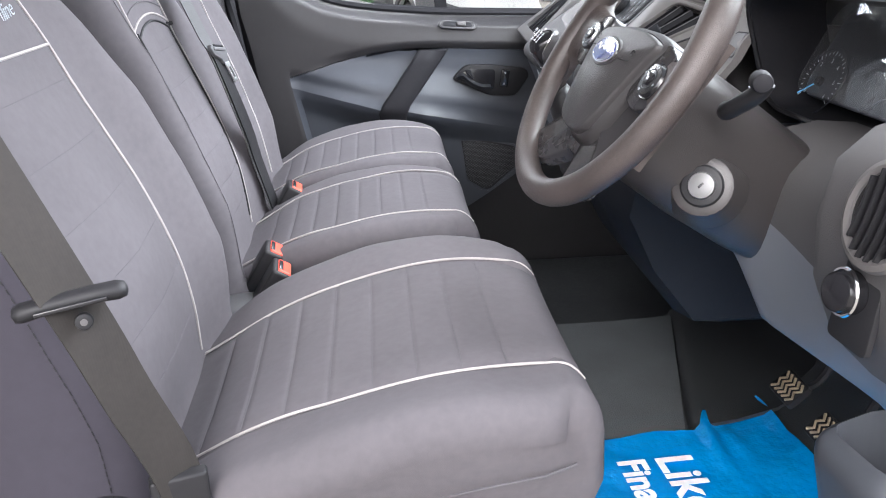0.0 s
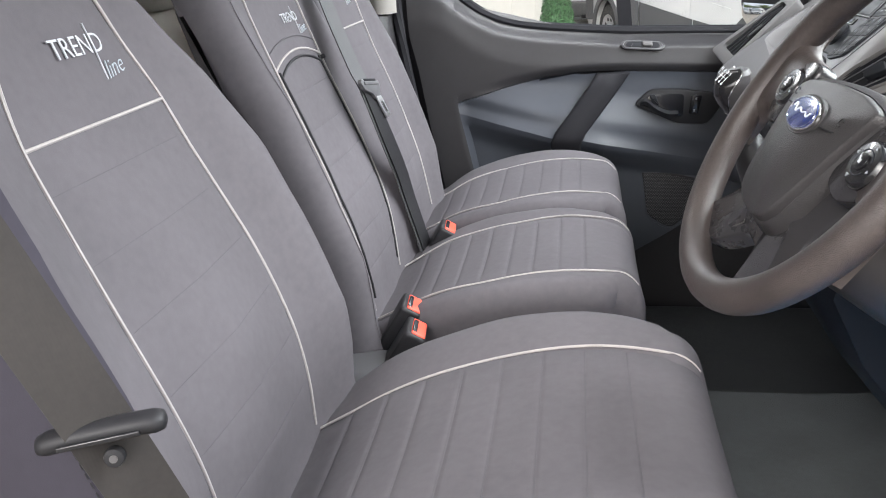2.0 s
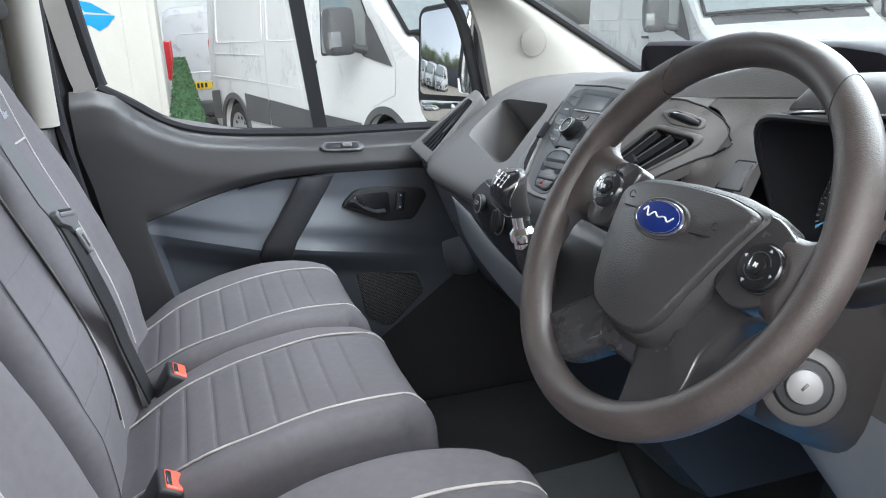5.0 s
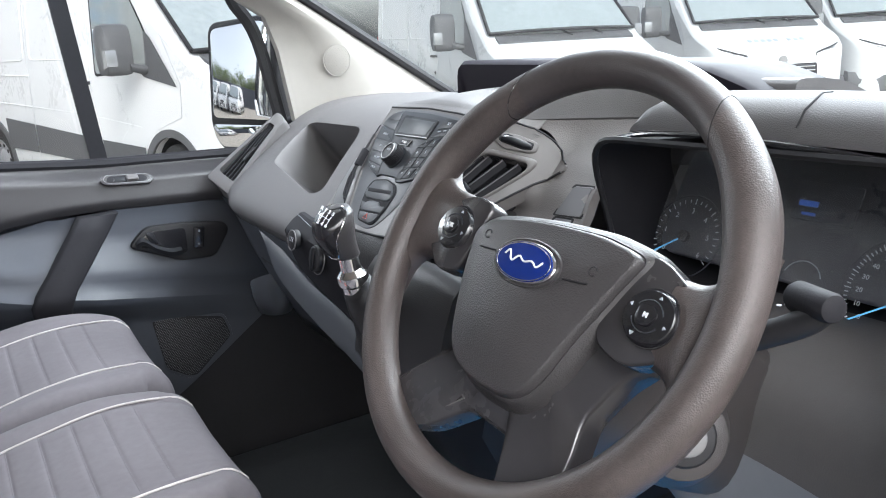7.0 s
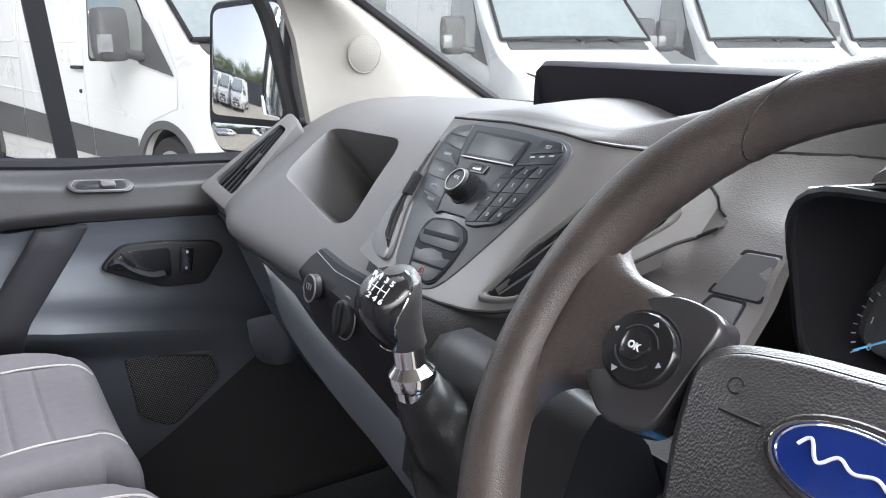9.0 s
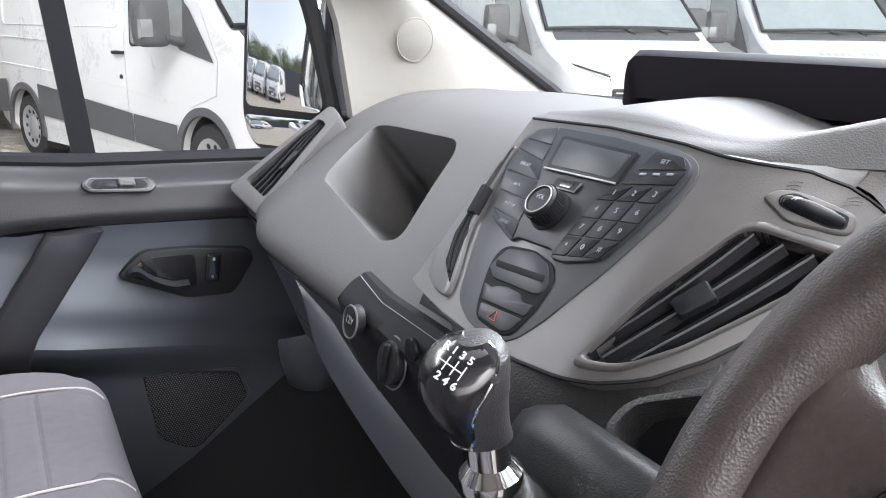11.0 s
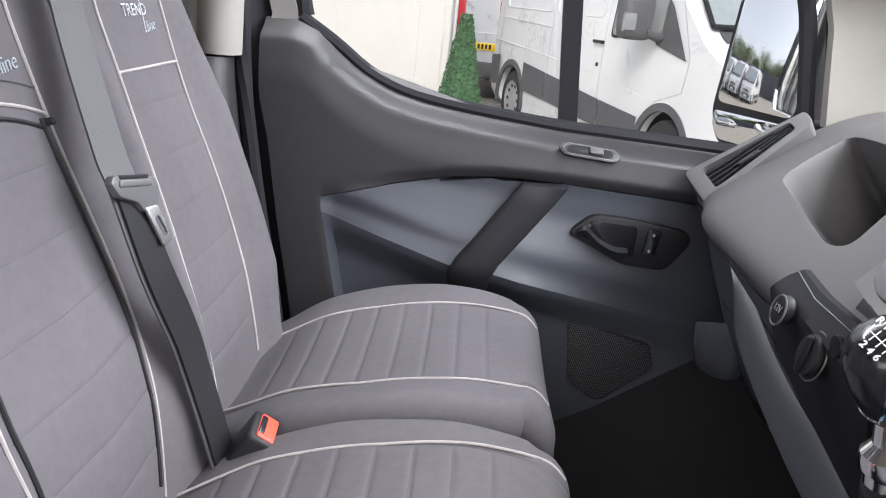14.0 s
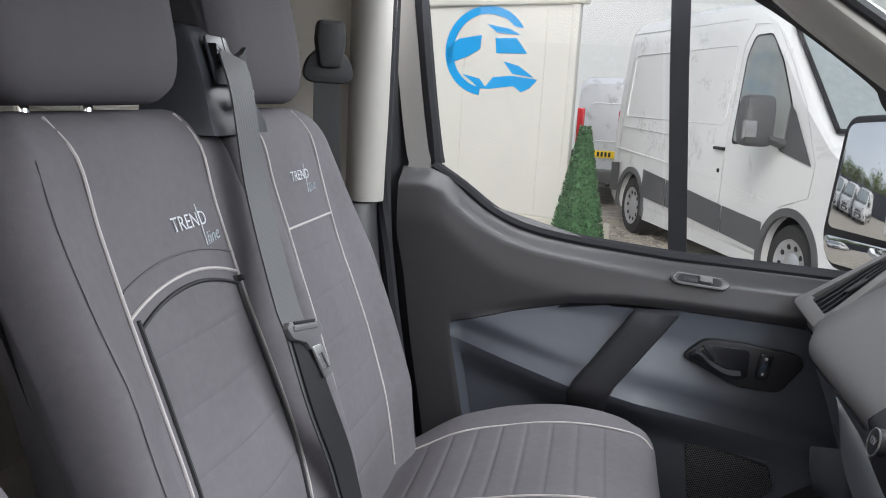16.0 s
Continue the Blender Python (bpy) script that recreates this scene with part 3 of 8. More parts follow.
solo("wall_kick_driver", bm, "black", "dark kick panel in the driver's footwell", "panel", "structure")


# ---- windscreen and front pillars ----
def pillar_rows(side):
    """Points of the beige inner trim of a front pillar; side +1 for the passenger's."""
    yw = 1.44 + side * 0.885
    yi = 1.44 + side * 0.80
    rows = []
    for k in span(0, 1, 9):
        xf, zf = 1.10 - 0.72 * k, 1.40 + 0.455 * k
        xb, zb = lerp(k, [(0, 0.70), (0.35, 0.665), (0.7, 0.44), (1, 0.30)]), lerp(k, [(0, 1.37), (0.35, 1.60), (0.7, 1.75), (1, 1.86)])
        a, b = Vector((xf, yi + side * 0.03, zf)), Vector((xb, yw, zb))
        row = []
        for s in span(0, 1, 7):
            p = a.lerp(b, s)
            p.y -= side * 0.035 * math.sin(math.pi * min(1, s * 1.15)) * (1 - 0.4 * k)
            row.append(p)
        rows.append(row)
    return rows


for side, name, label in ((1, "pillar_passenger", "beige moulded trim of the windscreen pillar with a round tweeter grille"), (-1, "pillar_driver", "beige moulded trim of the driver's windscreen pillar")):
    p = thing(name, (0.9, 1.44 + side * 0.86, 1.40), label, "pillar trim", kind="structure")
    part("trim", sheet(pillar_rows(side), 0.025, (0, side, 0)), "pillar", p)
    seal = [(1.105 - 0.72 * k, 1.44 + side * 0.825, 1.405 + 0.455 * k) for k in span(0, 1, 6)]
    part("seal", tube(seal, 0.012, 8), "rubber", p, "black windscreen seal")
    if side > 0:
        grid = [(i, j) for i in range(1, 8) for j in range(1, 6)]
        pr = pillar_rows(1)
        i, j = min(grid, key=lambda q: (pr[q[0]][q[1]] - Vector((0.80, 2.25, 1.515))).length)
        ay = (pr[i + 1][j] - pr[i - 1][j]).normalized()
        ax = (pr[i][j - 1] - pr[i][j + 1]).normalized()
        nn = ax.cross(ay).normalized()
        nn = nn if nn.y < 0 else -nn
        c = Vector((0.795, 0, 1.507))
        c.y = pr[i][j].y - ((c.x - pr[i][j].x) * nn.x + (c.z - pr[i][j].z) * nn.z) / nn.y
        up = (Vector((0, 0, 1)) - nn.z * nn).normalized()
        m = frame_m(c + nn * 0.001, up.cross(nn), up)
        disc = [(0.030 * math.cos(a), 0.036 * math.sin(a)) for a in span(0, 2 * math.pi, 41)[:-1]]
        tw = part("tweeter_grille", plate(disc, m, 0.002, 0.0008), "pillar", p, "round perforated speaker grille")
        rim = bmesh.new()
        for r in (1.03,):
            add(rim, tube([m @ Vector((0.0305 * r * math.cos(a), 0.0365 * r * math.sin(a), 0.0012)) for a in span(0, 2 * math.pi, 41)], 0.0012, 6))
        part("rim", rim, "pillar", tw)
        holes = bmesh.new()
        for k in range(1, 9):
            for j in range(6 * k):
                a = 2 * math.pi * j / (6 * k)
                add(holes, rod(m @ Vector((0.0033 * k * math.cos(a), 0.0040 * k * math.sin(a), 0.0015)), m @ Vector((0.0033 * k * math.cos(a), 0.0040 * k * math.sin(a), 0.0024)), 0.0005, sides=5))
        tagged(part("perforation", holes, "dash", tw, "fine dark holes"), kind="stuff")

ws = thing("windscreen", (1.1, 1.44, 1.40), "large raked clear windscreen", "windscreen", kind="structure")
rows = [[(1.115 - 0.72 * k + 0.10 * (1 - ((y - 1.44) / 0.83) ** 2), y, 1.405 + 0.455 * k) for y in span(0.61, 2.27, 11)] for k in span(0, 1, 4)]
pane = part("pane", sheet(rows), "screen_glass", ws, "clear laminated glass")
pane.visible_shadow = False
part("cowl_seal", tube([(1.12 + 0.10 * (1 - ((y - 1.44) / 0.83) ** 2), y, 1.395) for y in span(0.6, 2.28, 14)], 0.014, 8), "rubber", ws, "black rubber seal")


# ---- the passenger door ----
SILL = [(-0.30, 1.458), (-0.235, 1.461), (-0.20, 1.448), (-0.16, 1.412), (-0.124, 1.386), (-0.066, 1.357), (0.0, 1.341), (0.087, 1.330), (0.246, 1.316), (0.482, 1.308), (0.70, 1.30)]
BEAM = [(-0.30, 1.13), (-0.17, 1.158), (-0.04, 1.196), (0.06, 1.217), (0.15, 1.226), (0.25, 1.226), (0.47, 1.216), (0.70, 1.19)]
LEDGE = [(-0.30, 1.16), (-0.17, 1.128), (0.07, 1.066), (0.152, 1.058), (0.35, 1.015), (0.55, 0.97), (0.70, 0.93)]
BULGE = [(-0.30, 0.0), (-0.18, 0.022), (-0.05, 0.050), (0.10, 0.074), (0.20, 0.072), (0.34, 0.044), (0.52, 0.012), (0.70, 0.0)]
DOOR_Y = 2.335


def insert_left(z):
    return lerp(z, [(0.60, -0.06), (0.96, -0.135), (1.143, -0.172), (1.46, -0.23)])


def door_y(x, z):
    d = z - lerp(x, LEDGE)
    ridge = max(0, 1 - d / 0.13) ** 1.15 if d > 0 else 1 - 0.75 * ease(0, 0.075, -d)
    tip = insert_left(z) if z < 1.143 else -0.172
    beam = max(ease(-0.012, 0.022, z - lerp(x, BEAM)), ease(tip + 0.014, tip - 0.004, x))
    top = lerp(x, SILL) - z
    roll = 0.045 * (1 - ease(0, 0.035, top)) + 0.012 * (1 - ease(0.02, 0.10, top))
    low = 0.02 * ease(0.80, 0.70, z)
    return DOOR_Y - (1 - beam) * (lerp(x, BULGE) * ridge + 0.014 * ease(0.02, 0.06, d)) - 0.030 * beam + roll + low


def door_left(z):
    return lerp(z, [(0.60, -0.17), (0.95, -0.222), (1.10, -0.25), (1.25, -0.272), (1.33, -0.290), (1.46, -0.296)])


def seam(x):
    """The bottom edge of the door, rising to the front."""
    return lerp(x, [(-0.30, 0.66), (0.20, 0.66), (0.32, 0.742), (0.56, 0.905), (0.70, 1.0)])


door = thing("door_1", (0.15, 2.34, 0.66), "closed passenger door with dark grey card and slate blue insert", "door", kind="structure")
xs_in = span(0, 1, 64)
fine = sorted(set(span(0, 1, 30) + [0.98, 0.99]))


def door_grid(left, right, low, high, nx, nz):
    rows = []
    for b in span(0, 1, nz):
        row = []
        for a in span(0, 1, nx):
            z = low(a) + (high(a) - low(a)) * b
            x = left(z) + (right(z) - left(z)) * a
            for _ in range(3):
                zl, zh = low(x), high(x)
                z = zl + (zh - zl) * b
                x = left(z) + (right(z) - left(z)) * a
            row.append((x, door_y(x, z), z))
        rows.append(row)
    return rows


right_edge = lambda z: 0.68
beam_line = lambda x: lerp(x, BEAM)
sill_line = lambda x: lerp(x, SILL)
left_line = lambda z: insert_left(z) if z < 1.143 else -0.172
ledge_line = lambda x: min(lerp(x, LEDGE), lerp(x, BEAM) - 0.03)
OUT = (0, 1, 0)
part("upper_card", sheet(door_grid(left_line, right_edge, beam_line, sill_line, 60, 26), 0.012, OUT), "door", door, "dark grey grained top rail")
part("rear_card", sheet(door_grid(door_left, lambda z: left_line(z), seam, sill_line, 14, 60), 0.012, OUT), "door", door, "dark grey grained plastic")
part("insert_upper", sheet(door_grid(left_line, right_edge, ledge_line, lambda x: lerp(x, BEAM) - 0.002, 60, 16), 0.012, OUT), "insert", door, "slate blue satin armrest insert")
part("insert_lower", sheet(door_grid(left_line, right_edge, seam, ledge_line, 60, 40), 0.012, OUT), "insert", door, "slate blue satin lower door panel")
shell = [(-0.20, 0.50), (0.75, 0.50), (0.75, 1.29), (0.48, 1.30), (0.246, 1.305), (0.0, 1.328), (-0.124, 1.372), (-0.20, 1.43), (-0.30, 1.445), (-0.27, 1.0)]
part("outer_skin", plate(shell, frame_m((0, 2.40, 0), (1, 0, 0), (0, 0, 1)), -0.03, 0.0), "paint", door, "white painted steel")
# window frame, bar and glass
sill_pts = [(x, 2.378, lerp(x, SILL) + 0.004) for x in span(-0.235, 0.68, 30)]
part("sill_seal", tube(spline([(x, y - 0.008, z - 0.002) for x, y, z in sill_pts[::2]], 3), 0.013, 8), "matt_black", door, "black rubber window seal")
rear = [(-0.228, 2.378, 1.466), (-0.236, 2.378, 1.50), (-0.252, 2.375, 1.60), (-0.279, 2.37, 1.80), (-0.29, 2.36, 1.90)]
part("rear_seal", tube(spline(rear, 5), 0.016, 8), "matt_black", door, "black rubber window seal")
front = [(0.69, 2.378, 1.34), (0.645, 2.378, 1.56), (0.60, 2.375, 1.64), (0.564, 2.372, 1.683), (0.385, 2.365, 1.80), (0.20, 2.36, 1.89)]
part("front_seal", tube(spline(front, 5), 0.016, 8), "rubber", door, "black window channel")
part("front_frame", tube(spline([(x + 0.045, y - 0.01, z + 0.02) for x, y, z in front], 5), 0.022, 8), "black", door, "black door frame")
part("front_frame_inner", tube(spline([(x + 0.085, y - 0.035, z + 0.03) for x, y, z in front], 5), 0.012, 8), "metal_grey", door, "grey painted aperture flange")
part("rear_frame", belt_strip(spline([(x - 0.034, 2.372, z) for x, y, z in [(-0.234, 0, 1.44), *rear]], 5), 0.045, (1, 0, 0), 0.012), "metal_grey", door, "grey metallic painted window frame")
part("window_bar", belt_strip([(0.213, 2.365, 1.84), (0.226, 2.372, 1.68), (0.262, 2.380, 1.305)], 0.034, (1, 0, 0), 0.008), "matt_black", door, "black upright window bar")
for k, (x0, x1) in enumerate(((-0.28, 0.235), (0.24, 0.69))):
    rows = [[(x0 + (x1 - x0) * a - 0.06 * b, 2.388 - 0.02 * b, 1.29 + 0.60 * b) for a in (0, 0.5, 1)] for b in (0, 0.5, 1)]
    g = part("window_pane", sheet(rows), "side_glass", door, "clear side glass")
    g.visible_shadow = False
# diagonal grab strap
st = [((0.190, 0.268), 1.222, 0.010), ((0.168, 0.246), 1.19, 0.014), ((0.120, 0.198), 1.127, 0.020), ((0.082, 0.160), 1.078, 0.022), ((0.071, 0.150), 1.055, 0.022), ((0.074, 0.146), 1.020, 0.020), ((0.080, 0.146), 0.95, 0.016)]
strap_y = [2.288, 2.282, 2.266, 2.252, 2.252, 2.285, 2.302]
rings = []
for ((a, b), z, lift), y in zip(st, strap_y):
    rings.append([(a, y + 0.03, z), (a, y, z), (a + 0.006, y - 0.006, z), (b - 0.006, y - 0.006, z), (b, y, z), (b, y + 0.03, z)])
part("grab_strap", loft(rings), "matt_black", door, "black grained diagonal pull strap", 60)
# release handle in its bezel
hm = frame_m((0, 2.322, 0), (1, 0, 0), (0, 0, 1))
hexa = [(0.280, 1.138), (0.322, 1.177), (0.396, 1.175), (0.496, 1.162), (0.506, 1.142), (0.466, 1.084), (0.388, 1.088)]
bez = part("handle_bezel", plate(hexa, hm, 0.016, 0.004, 0.016), "black", door, "dark bezel of the door release")
inner = [(0.296, 1.139), (0.326, 1.167), (0.405, 1.164), (0.405, 1.106), (0.384, 1.107)]
part("cup", plate(inner, frame_m((0, 2.308, 0), (1, 0, 0), (0, 0, 1)), 0.0035, 0.001, 0.012), "gloss", bez, "recessed black cup")
part("lever", loft([[(x, y + dy, z + dz) for dy, dz in ((-0.004, -0.006), (-0.007, 0.003), (0.004, 0.010), (0.008, -0.006))] for x, y, z in spline([(0.296, 2.306, 1.140), (0.312, 2.300, 1.146), (0.335, 2.296, 1.128), (0.365, 2.296, 1.114), (0.392, 2.302, 1.112)], 4)]), "button", bez, "dark release lever", 60)
part("lever_plate", plate([(0.318, 1.166), (0.334, 1.165), (0.345, 1.136), (0.326, 1.142)], frame_m((0, 2.305, 0), (1, 0, 0), (0, 0, 1)), 0.006, 0.002, 0.004), "button", bez)
lock = part("lock_rocker", plate([(0.424, 1.162), (0.448, 1.159), (0.440, 1.112), (0.418, 1.114)], frame_m((0, 2.307, 0), (1, 0, 0), (0, 0, 1)), 0.008, 0.002, 0.004), "gloss", bez, "black lock rocker")
for z in (1.152, 1.122):
    part("lock_symbol", rbox((0.004, 0.001, 0.005), (0.434 if z > 1.14 else 0.430, 2.2985, z), 0), "mark_dim", lock)
# window switch on the top rail
sx, sz = 0.300, 1.286
sm = frame_m((sx, door_y(sx, sz) - 0.004, sz), (1, 0, -0.07), (0, 0.62, 0.78))
sw = part("switch_surround", plate([(-0.057, -0.002), (-0.046, 0.013), (0.046, 0.013), (0.057, -0.002), (0.046, -0.015), (-0.046, -0.015)], sm, 0.0045, 0.0025, 0.012), "door", door, "dark oval window switch surround")
part("surround_edge", tube([sm @ Vector((x, z, 0.0042)) for x, z in ((-0.049, -0.002), (-0.041, 0.009), (0.041, 0.009), (0.049, -0.002), (0.041, -0.011), (-0.041, -0.011), (-0.049, -0.002))], 0.0012, 6), "dash_smooth", sw, "fine pale edge")
part("switch_recess", plate([(-0.043, -0.003), (-0.036, 0.007), (0.036, 0.007), (0.043, -0.003), (0.036, -0.009), (-0.036, -0.009)], sm, 0.0052, 0.0005, 0.008), "matt_black", sw, "black recess")
part("switch_lever", plate([(-0.002, -0.007), (-0.002, 0.007), (0.022, 0.008), (0.024, -0.007)], sm, 0.012, 0.004, 0.005), "dash", sw, "grey window rocker")
part("switch_rest", plate([(-0.030, -0.007), (-0.026, 0.003), (-0.004, 0.004), (-0.004, -0.007)], sm, 0.006, 0.002, 0.003), "button", sw)
# speaker grille
spk = [(0.301, 0.970), (0.325, 0.973), (0.474, 0.938), (0.491, 0.880), (0.396, 0.797), (0.370, 0.799), (0.320, 0.832)]
spm = frame_m((0, DOOR_Y - 0.006, 0), (1, 0, 0), (0, 0, 1))
g = part("speaker_surround", plate(spk, spm, 0.006, 0.002, 0.014), "insert", door, "dark slate speaker surround")
spi = [(0.307, 0.964), (0.325, 0.967), (0.469, 0.933), (0.484, 0.882), (0.394, 0.803), (0.373, 0.805), (0.326, 0.836)]
part("speaker_grille", plate(spi, spm, 0.0075, 0.001, 0.012), "black", g, "black perforated speaker grille")
dots = bmesh.new()
k = 0
z = 0.806
while z < 0.966:
    x = 0.314 + (0.0022 if k % 2 else 0)
    while x < 0.482:
        ok = z < 0.964 - max(0, x - 0.325) * 0.236 - 0.003 and z > 0.964 - (x - 0.307) * 6.7 + 0.006 and z > 0.836 - (x - 0.326) * 0.66 + 0.003 and z > 0.804 + max(0, x - 0.392) * 0.86 + 0.003 and x < 0.467 + (0.930 - z) * 0.30
        if ok:
            q = bmesh.ops.create_circle(dots, cap_ends=True, segments=6, radius=0.0013, matrix=Matrix.Translation((x, DOOR_Y - 0.0141, z)) @ pose(0, 0, 0, 90))
        x += 0.0044
    z += 0.0038
    k += 1
tagged(part("grille_holes", dots, "dash_smooth", g, "fine grille mesh"), kind="stuff")
# ---- rear pillar of the door opening ----
bp = thing("pillar_rear", (-0.33, 2.26, 0.58), "rear door pillar, beige above and dark grey below", "pillar trim", kind="structure")


def column(x0, x1, y, z0, z1, n=7):
    rings = []
    for k in span(0, 1, n):
        z = z0 + (z1 - z0) * k
        rings.append([(x0 + (x1 - x0) * s, y - 0.030 * math.sin(math.pi * s) ** 0.6 + 0.0, z) for s in span(0, 1, 11)] + [(x1, y + 0.06, z), (x0, y + 0.06, z)])
    return loft(rings)


part("upper_trim", column(-0.385, -0.312, 2.26, 1.396, 1.95), "pillar", bp, "cream rounded upper trim")
rings = []
for z, x0, x1, y in ((1.392, -0.41, -0.326, 2.262), (1.36, -0.41, -0.324, 2.250), (1.20, -0.40, -0.306, 2.248), (1.0, -0.38, -0.276, 2.248), (0.6, -0.36, -0.225, 2.25)):
    rings.append([(x0 + (x1 - x0) * s, y - 0.032 * math.sin(math.pi * s) ** 0.6, z) for s in span(0, 1, 11)] + [(x1, y + 0.07, z), (x0, y + 0.07, z)])
part("lower_trim", loft(rings), "door", bp, "dark grey lower trim")
part("back_panel", rbox((0.20, 0.02, 1.4), (-0.48, 2.285, 1.25), 0.01), "beige", bp, "beige panel")
seal_line = spline([(-0.322, 2.30, 1.90), (-0.320, 2.30, 1.62), (-0.316, 2.290, 1.44), (-0.308, 2.284, 1.33), (-0.290, 2.284, 1.20), (-0.264, 2.284, 1.05), (-0.242, 2.284, 0.93), (-0.205, 2.29, 0.62)], 5)
rows = [[(-0.42, 2.340, z), (-0.34, 2.340, z), (door_left(min(z, 1.46)) + 0.022, 2.340 if z < 1.40 else 2.393, z)] for z in span(0.58, 1.95, 30)]
part("jamb", sheet(rows, 0.02, (0, 1, 0)), "matt_black", bp, "dark door jamb")
part("door_seal", tube(seal_line, 0.014, 8), "matt_black", bp, "black door weather seal")
part("flange", tube([(p.x - 0.023, p.y - 0.004, p.z) for p in seal_line], 0.008, 8), "metal_grey", bp, "grey painted flange")


# ---- seats ----
BACK_UP = Vector((-0.2824, 0, 0.9593))
BACK_OUT = Vector((0.9593, 0, 0.2824))


class Cushion:
    """A padded seat base: points on its top by x and by v across it, from -1 to 1."""

    def __init__(self, yc, half, xb, xf, zb, zf, panel, bolster=0.02, bottom=0.88):
        self.yc, self.half, self.xb, self.xf, self.zb, self.zf, self.panel, self.bolster, self.bottom = yc, half, xb, xf, zb, zf, panel, bolster, bottom
        self.grooves = [xb + 0.045 + (xf - xb - 0.10) * (i + 0.5) / 8 for i in range(8)]

    def width(self, x):
        k = (x - self.xb) / (self.xf - self.xb)
        return self.half * (0.93 + 0.10 * math.sin(math.pi * min(1, max(0, k)) ** 0.9) - 0.10 * ease(0.86, 1.06, k))

    def top(self, x, v):
        k = (x - self.xb) / (self.xf - self.xb)
        z = self.zb + (self.zf - self.zb) * ease(-0.15, 0.85, k)
        z += 0.012 * math.sin(math.pi * min(1, max(0, k))) - 0.030 * math.exp(-(max(0, k) / 0.16) ** 2)
        z += 0.0022 * noise.noise(Vector((x * 13, v * 3.5, self.yc * 9)))
        a = abs(v)
        p = self.panel / self.half
        z += self.bolster * ease(p * 0.9, p + 0.35, a) * math.sin(math.pi * min(1, max(0.0, 0.10 + 0.85 * k))) - 0.006 * (1 - (a / p) ** 2 if a < p else 0)
        if a < p * 0.985:
            for g in self.grooves:
                z -= 0.0018 * math.exp(-((x - g) / 0.0028) ** 2)
        else:
            z -= 0.003 * math.exp(-((a - p) / 0.02) ** 2)
        e = 0.86
        if a > e:
            t = min(1, (a - e) / (1 - e))
            z -= 0.045 * (1 - math.sqrt(max(0, 1 - t * t)))
        return z

    def at(self, x, v, lift=0.0):
        return Vector((x, self.yc + v * self.width(x), self.top(x, v) + lift))

    def ring(self, v):
        a = abs(v)
        e = 0.86
        t = min(1, max(0, (a - e) / (1 - e)))
        pull = 0.030 * (1 - math.sqrt(max(0, 1 - t * t)))
        xs = set(span(self.xb, self.xf - 0.035, 34))
        for g in self.grooves:
            xs |= {g - 0.006, g - 0.0028, g, g + 0.0028, g + 0.006}
        pts = [(x, self.yc + v * self.width(x), self.top(x, v)) for x in sorted(xs) if x <= self.xf - 0.034]
        zt = self.top(self.xf - 0.035, v)
        zb = self.bottom + pull
        for w in span(0, 1, 9)[1:]:
            an = math.pi / 2 * w
            x = self.xf - 0.035 + (0.062 - pull) * math.sin(an) * (1 - 0.10 * w)
            pts.append((x, self.yc + v * self.width(self.xf), zt - 0.075 * (1 - math.cos(an))))
        x, y, z = pts[-1]
        pts += [(x + 0.002, y, z * 0.6 + zb * 0.4), (x - 0.012, y, zb + 0.02), (x - 0.035, y, zb), (self.xb, self.yc + v * self.width(self.xb), zb)]
        return pts

    def mesh(self):
        p = self.panel / self.half
        vs = sorted(set([-1, -0.99, -0.97, -0.94, -0.90, -0.86] + [s * q for s in (-1, 1) for q in (p * 0.5, p * 0.97, p * 0.995, p, p * 1.03, p * 1.1, p * 1.2)] + [0.86, 0.90, 0.94, 0.97, 0.99, 1, 0] + span(-0.8, 0.8, 9)))
        return loft([self.ring(v) for v in vs])

    def pipe(self, sv, out=1.0):
        p = self.panel / self.half
        pts = []
        for x in span(self.xb + 0.01, self.xf - 0.035, 26):
            k = (x - self.xb) / (self.xf - self.xb)
            pts.append(self.at(x, sv * p * (1 + 0.10 * (k - 0.5)) , 0.0015))
        last = pts[-1]
        for an in (0.30, 0.60, 0.85):
            pts.append(Vector((self.xf - 0.035 + 0.062 * math.sin(an) * (1 - 0.10 * an / 1.571), last.y, last.z - 0.0005 - 0.075 * (1 - math.cos(an)))))
        return tube(spline(pts[:26:3] + pts[-3:], 4), 0.0018, 6)

    def stitches(self):
        bm = bmesh.new()
        p = self.panel / self.half
        for g in self.grooves:
            add(bm, tube([self.at(g, v, 0.0001) for v in span(-p * 0.96, p * 0.96, 9)], 0.0006, 5))
        return bm


class Backrest:
    """A padded seat back: points by s up the slope and v across."""

    def __init__(self, yc, height, widths, panel, tee, bolster=0.05, foot=(-0.215, 0.955), thick=0.10, lumbar=0.03):
        self.yc, self.height, self.widths, self.panel, self.tee, self.bolster, self.thick, self.lumbar = yc, height, widths, panel, tee, bolster, thick, lumbar
        self.foot = Vector((foot[0], yc, foot[1]))
        self.grooves = span(0.07, tee - 0.045, 6)
        self.groove_depth = 0.0009

    def front(self, s, v):
        w = lerp(s, self.widths)
        a = abs(v)
        p = lerp(s, self.panel) / w
        d = self.bolster * ease(p, min(0.96, p + 0.36), a) * lerp(s, [(0, 0.7), (0.12, 1), (0.38, 0.9), (0.55, 0.25), (0.64, 0.0)])
        d += self.lumbar * lerp(s, [(-0.06, 0), (0.0, 0.15), (0.06, 0.62), (0.12, 0.92), (0.18, 1.0), (0.26, 0.85), (0.35, 0.5), (0.44, 0.18), (0.52, 0)]) * (1 - 0.5 * a) - 0.004
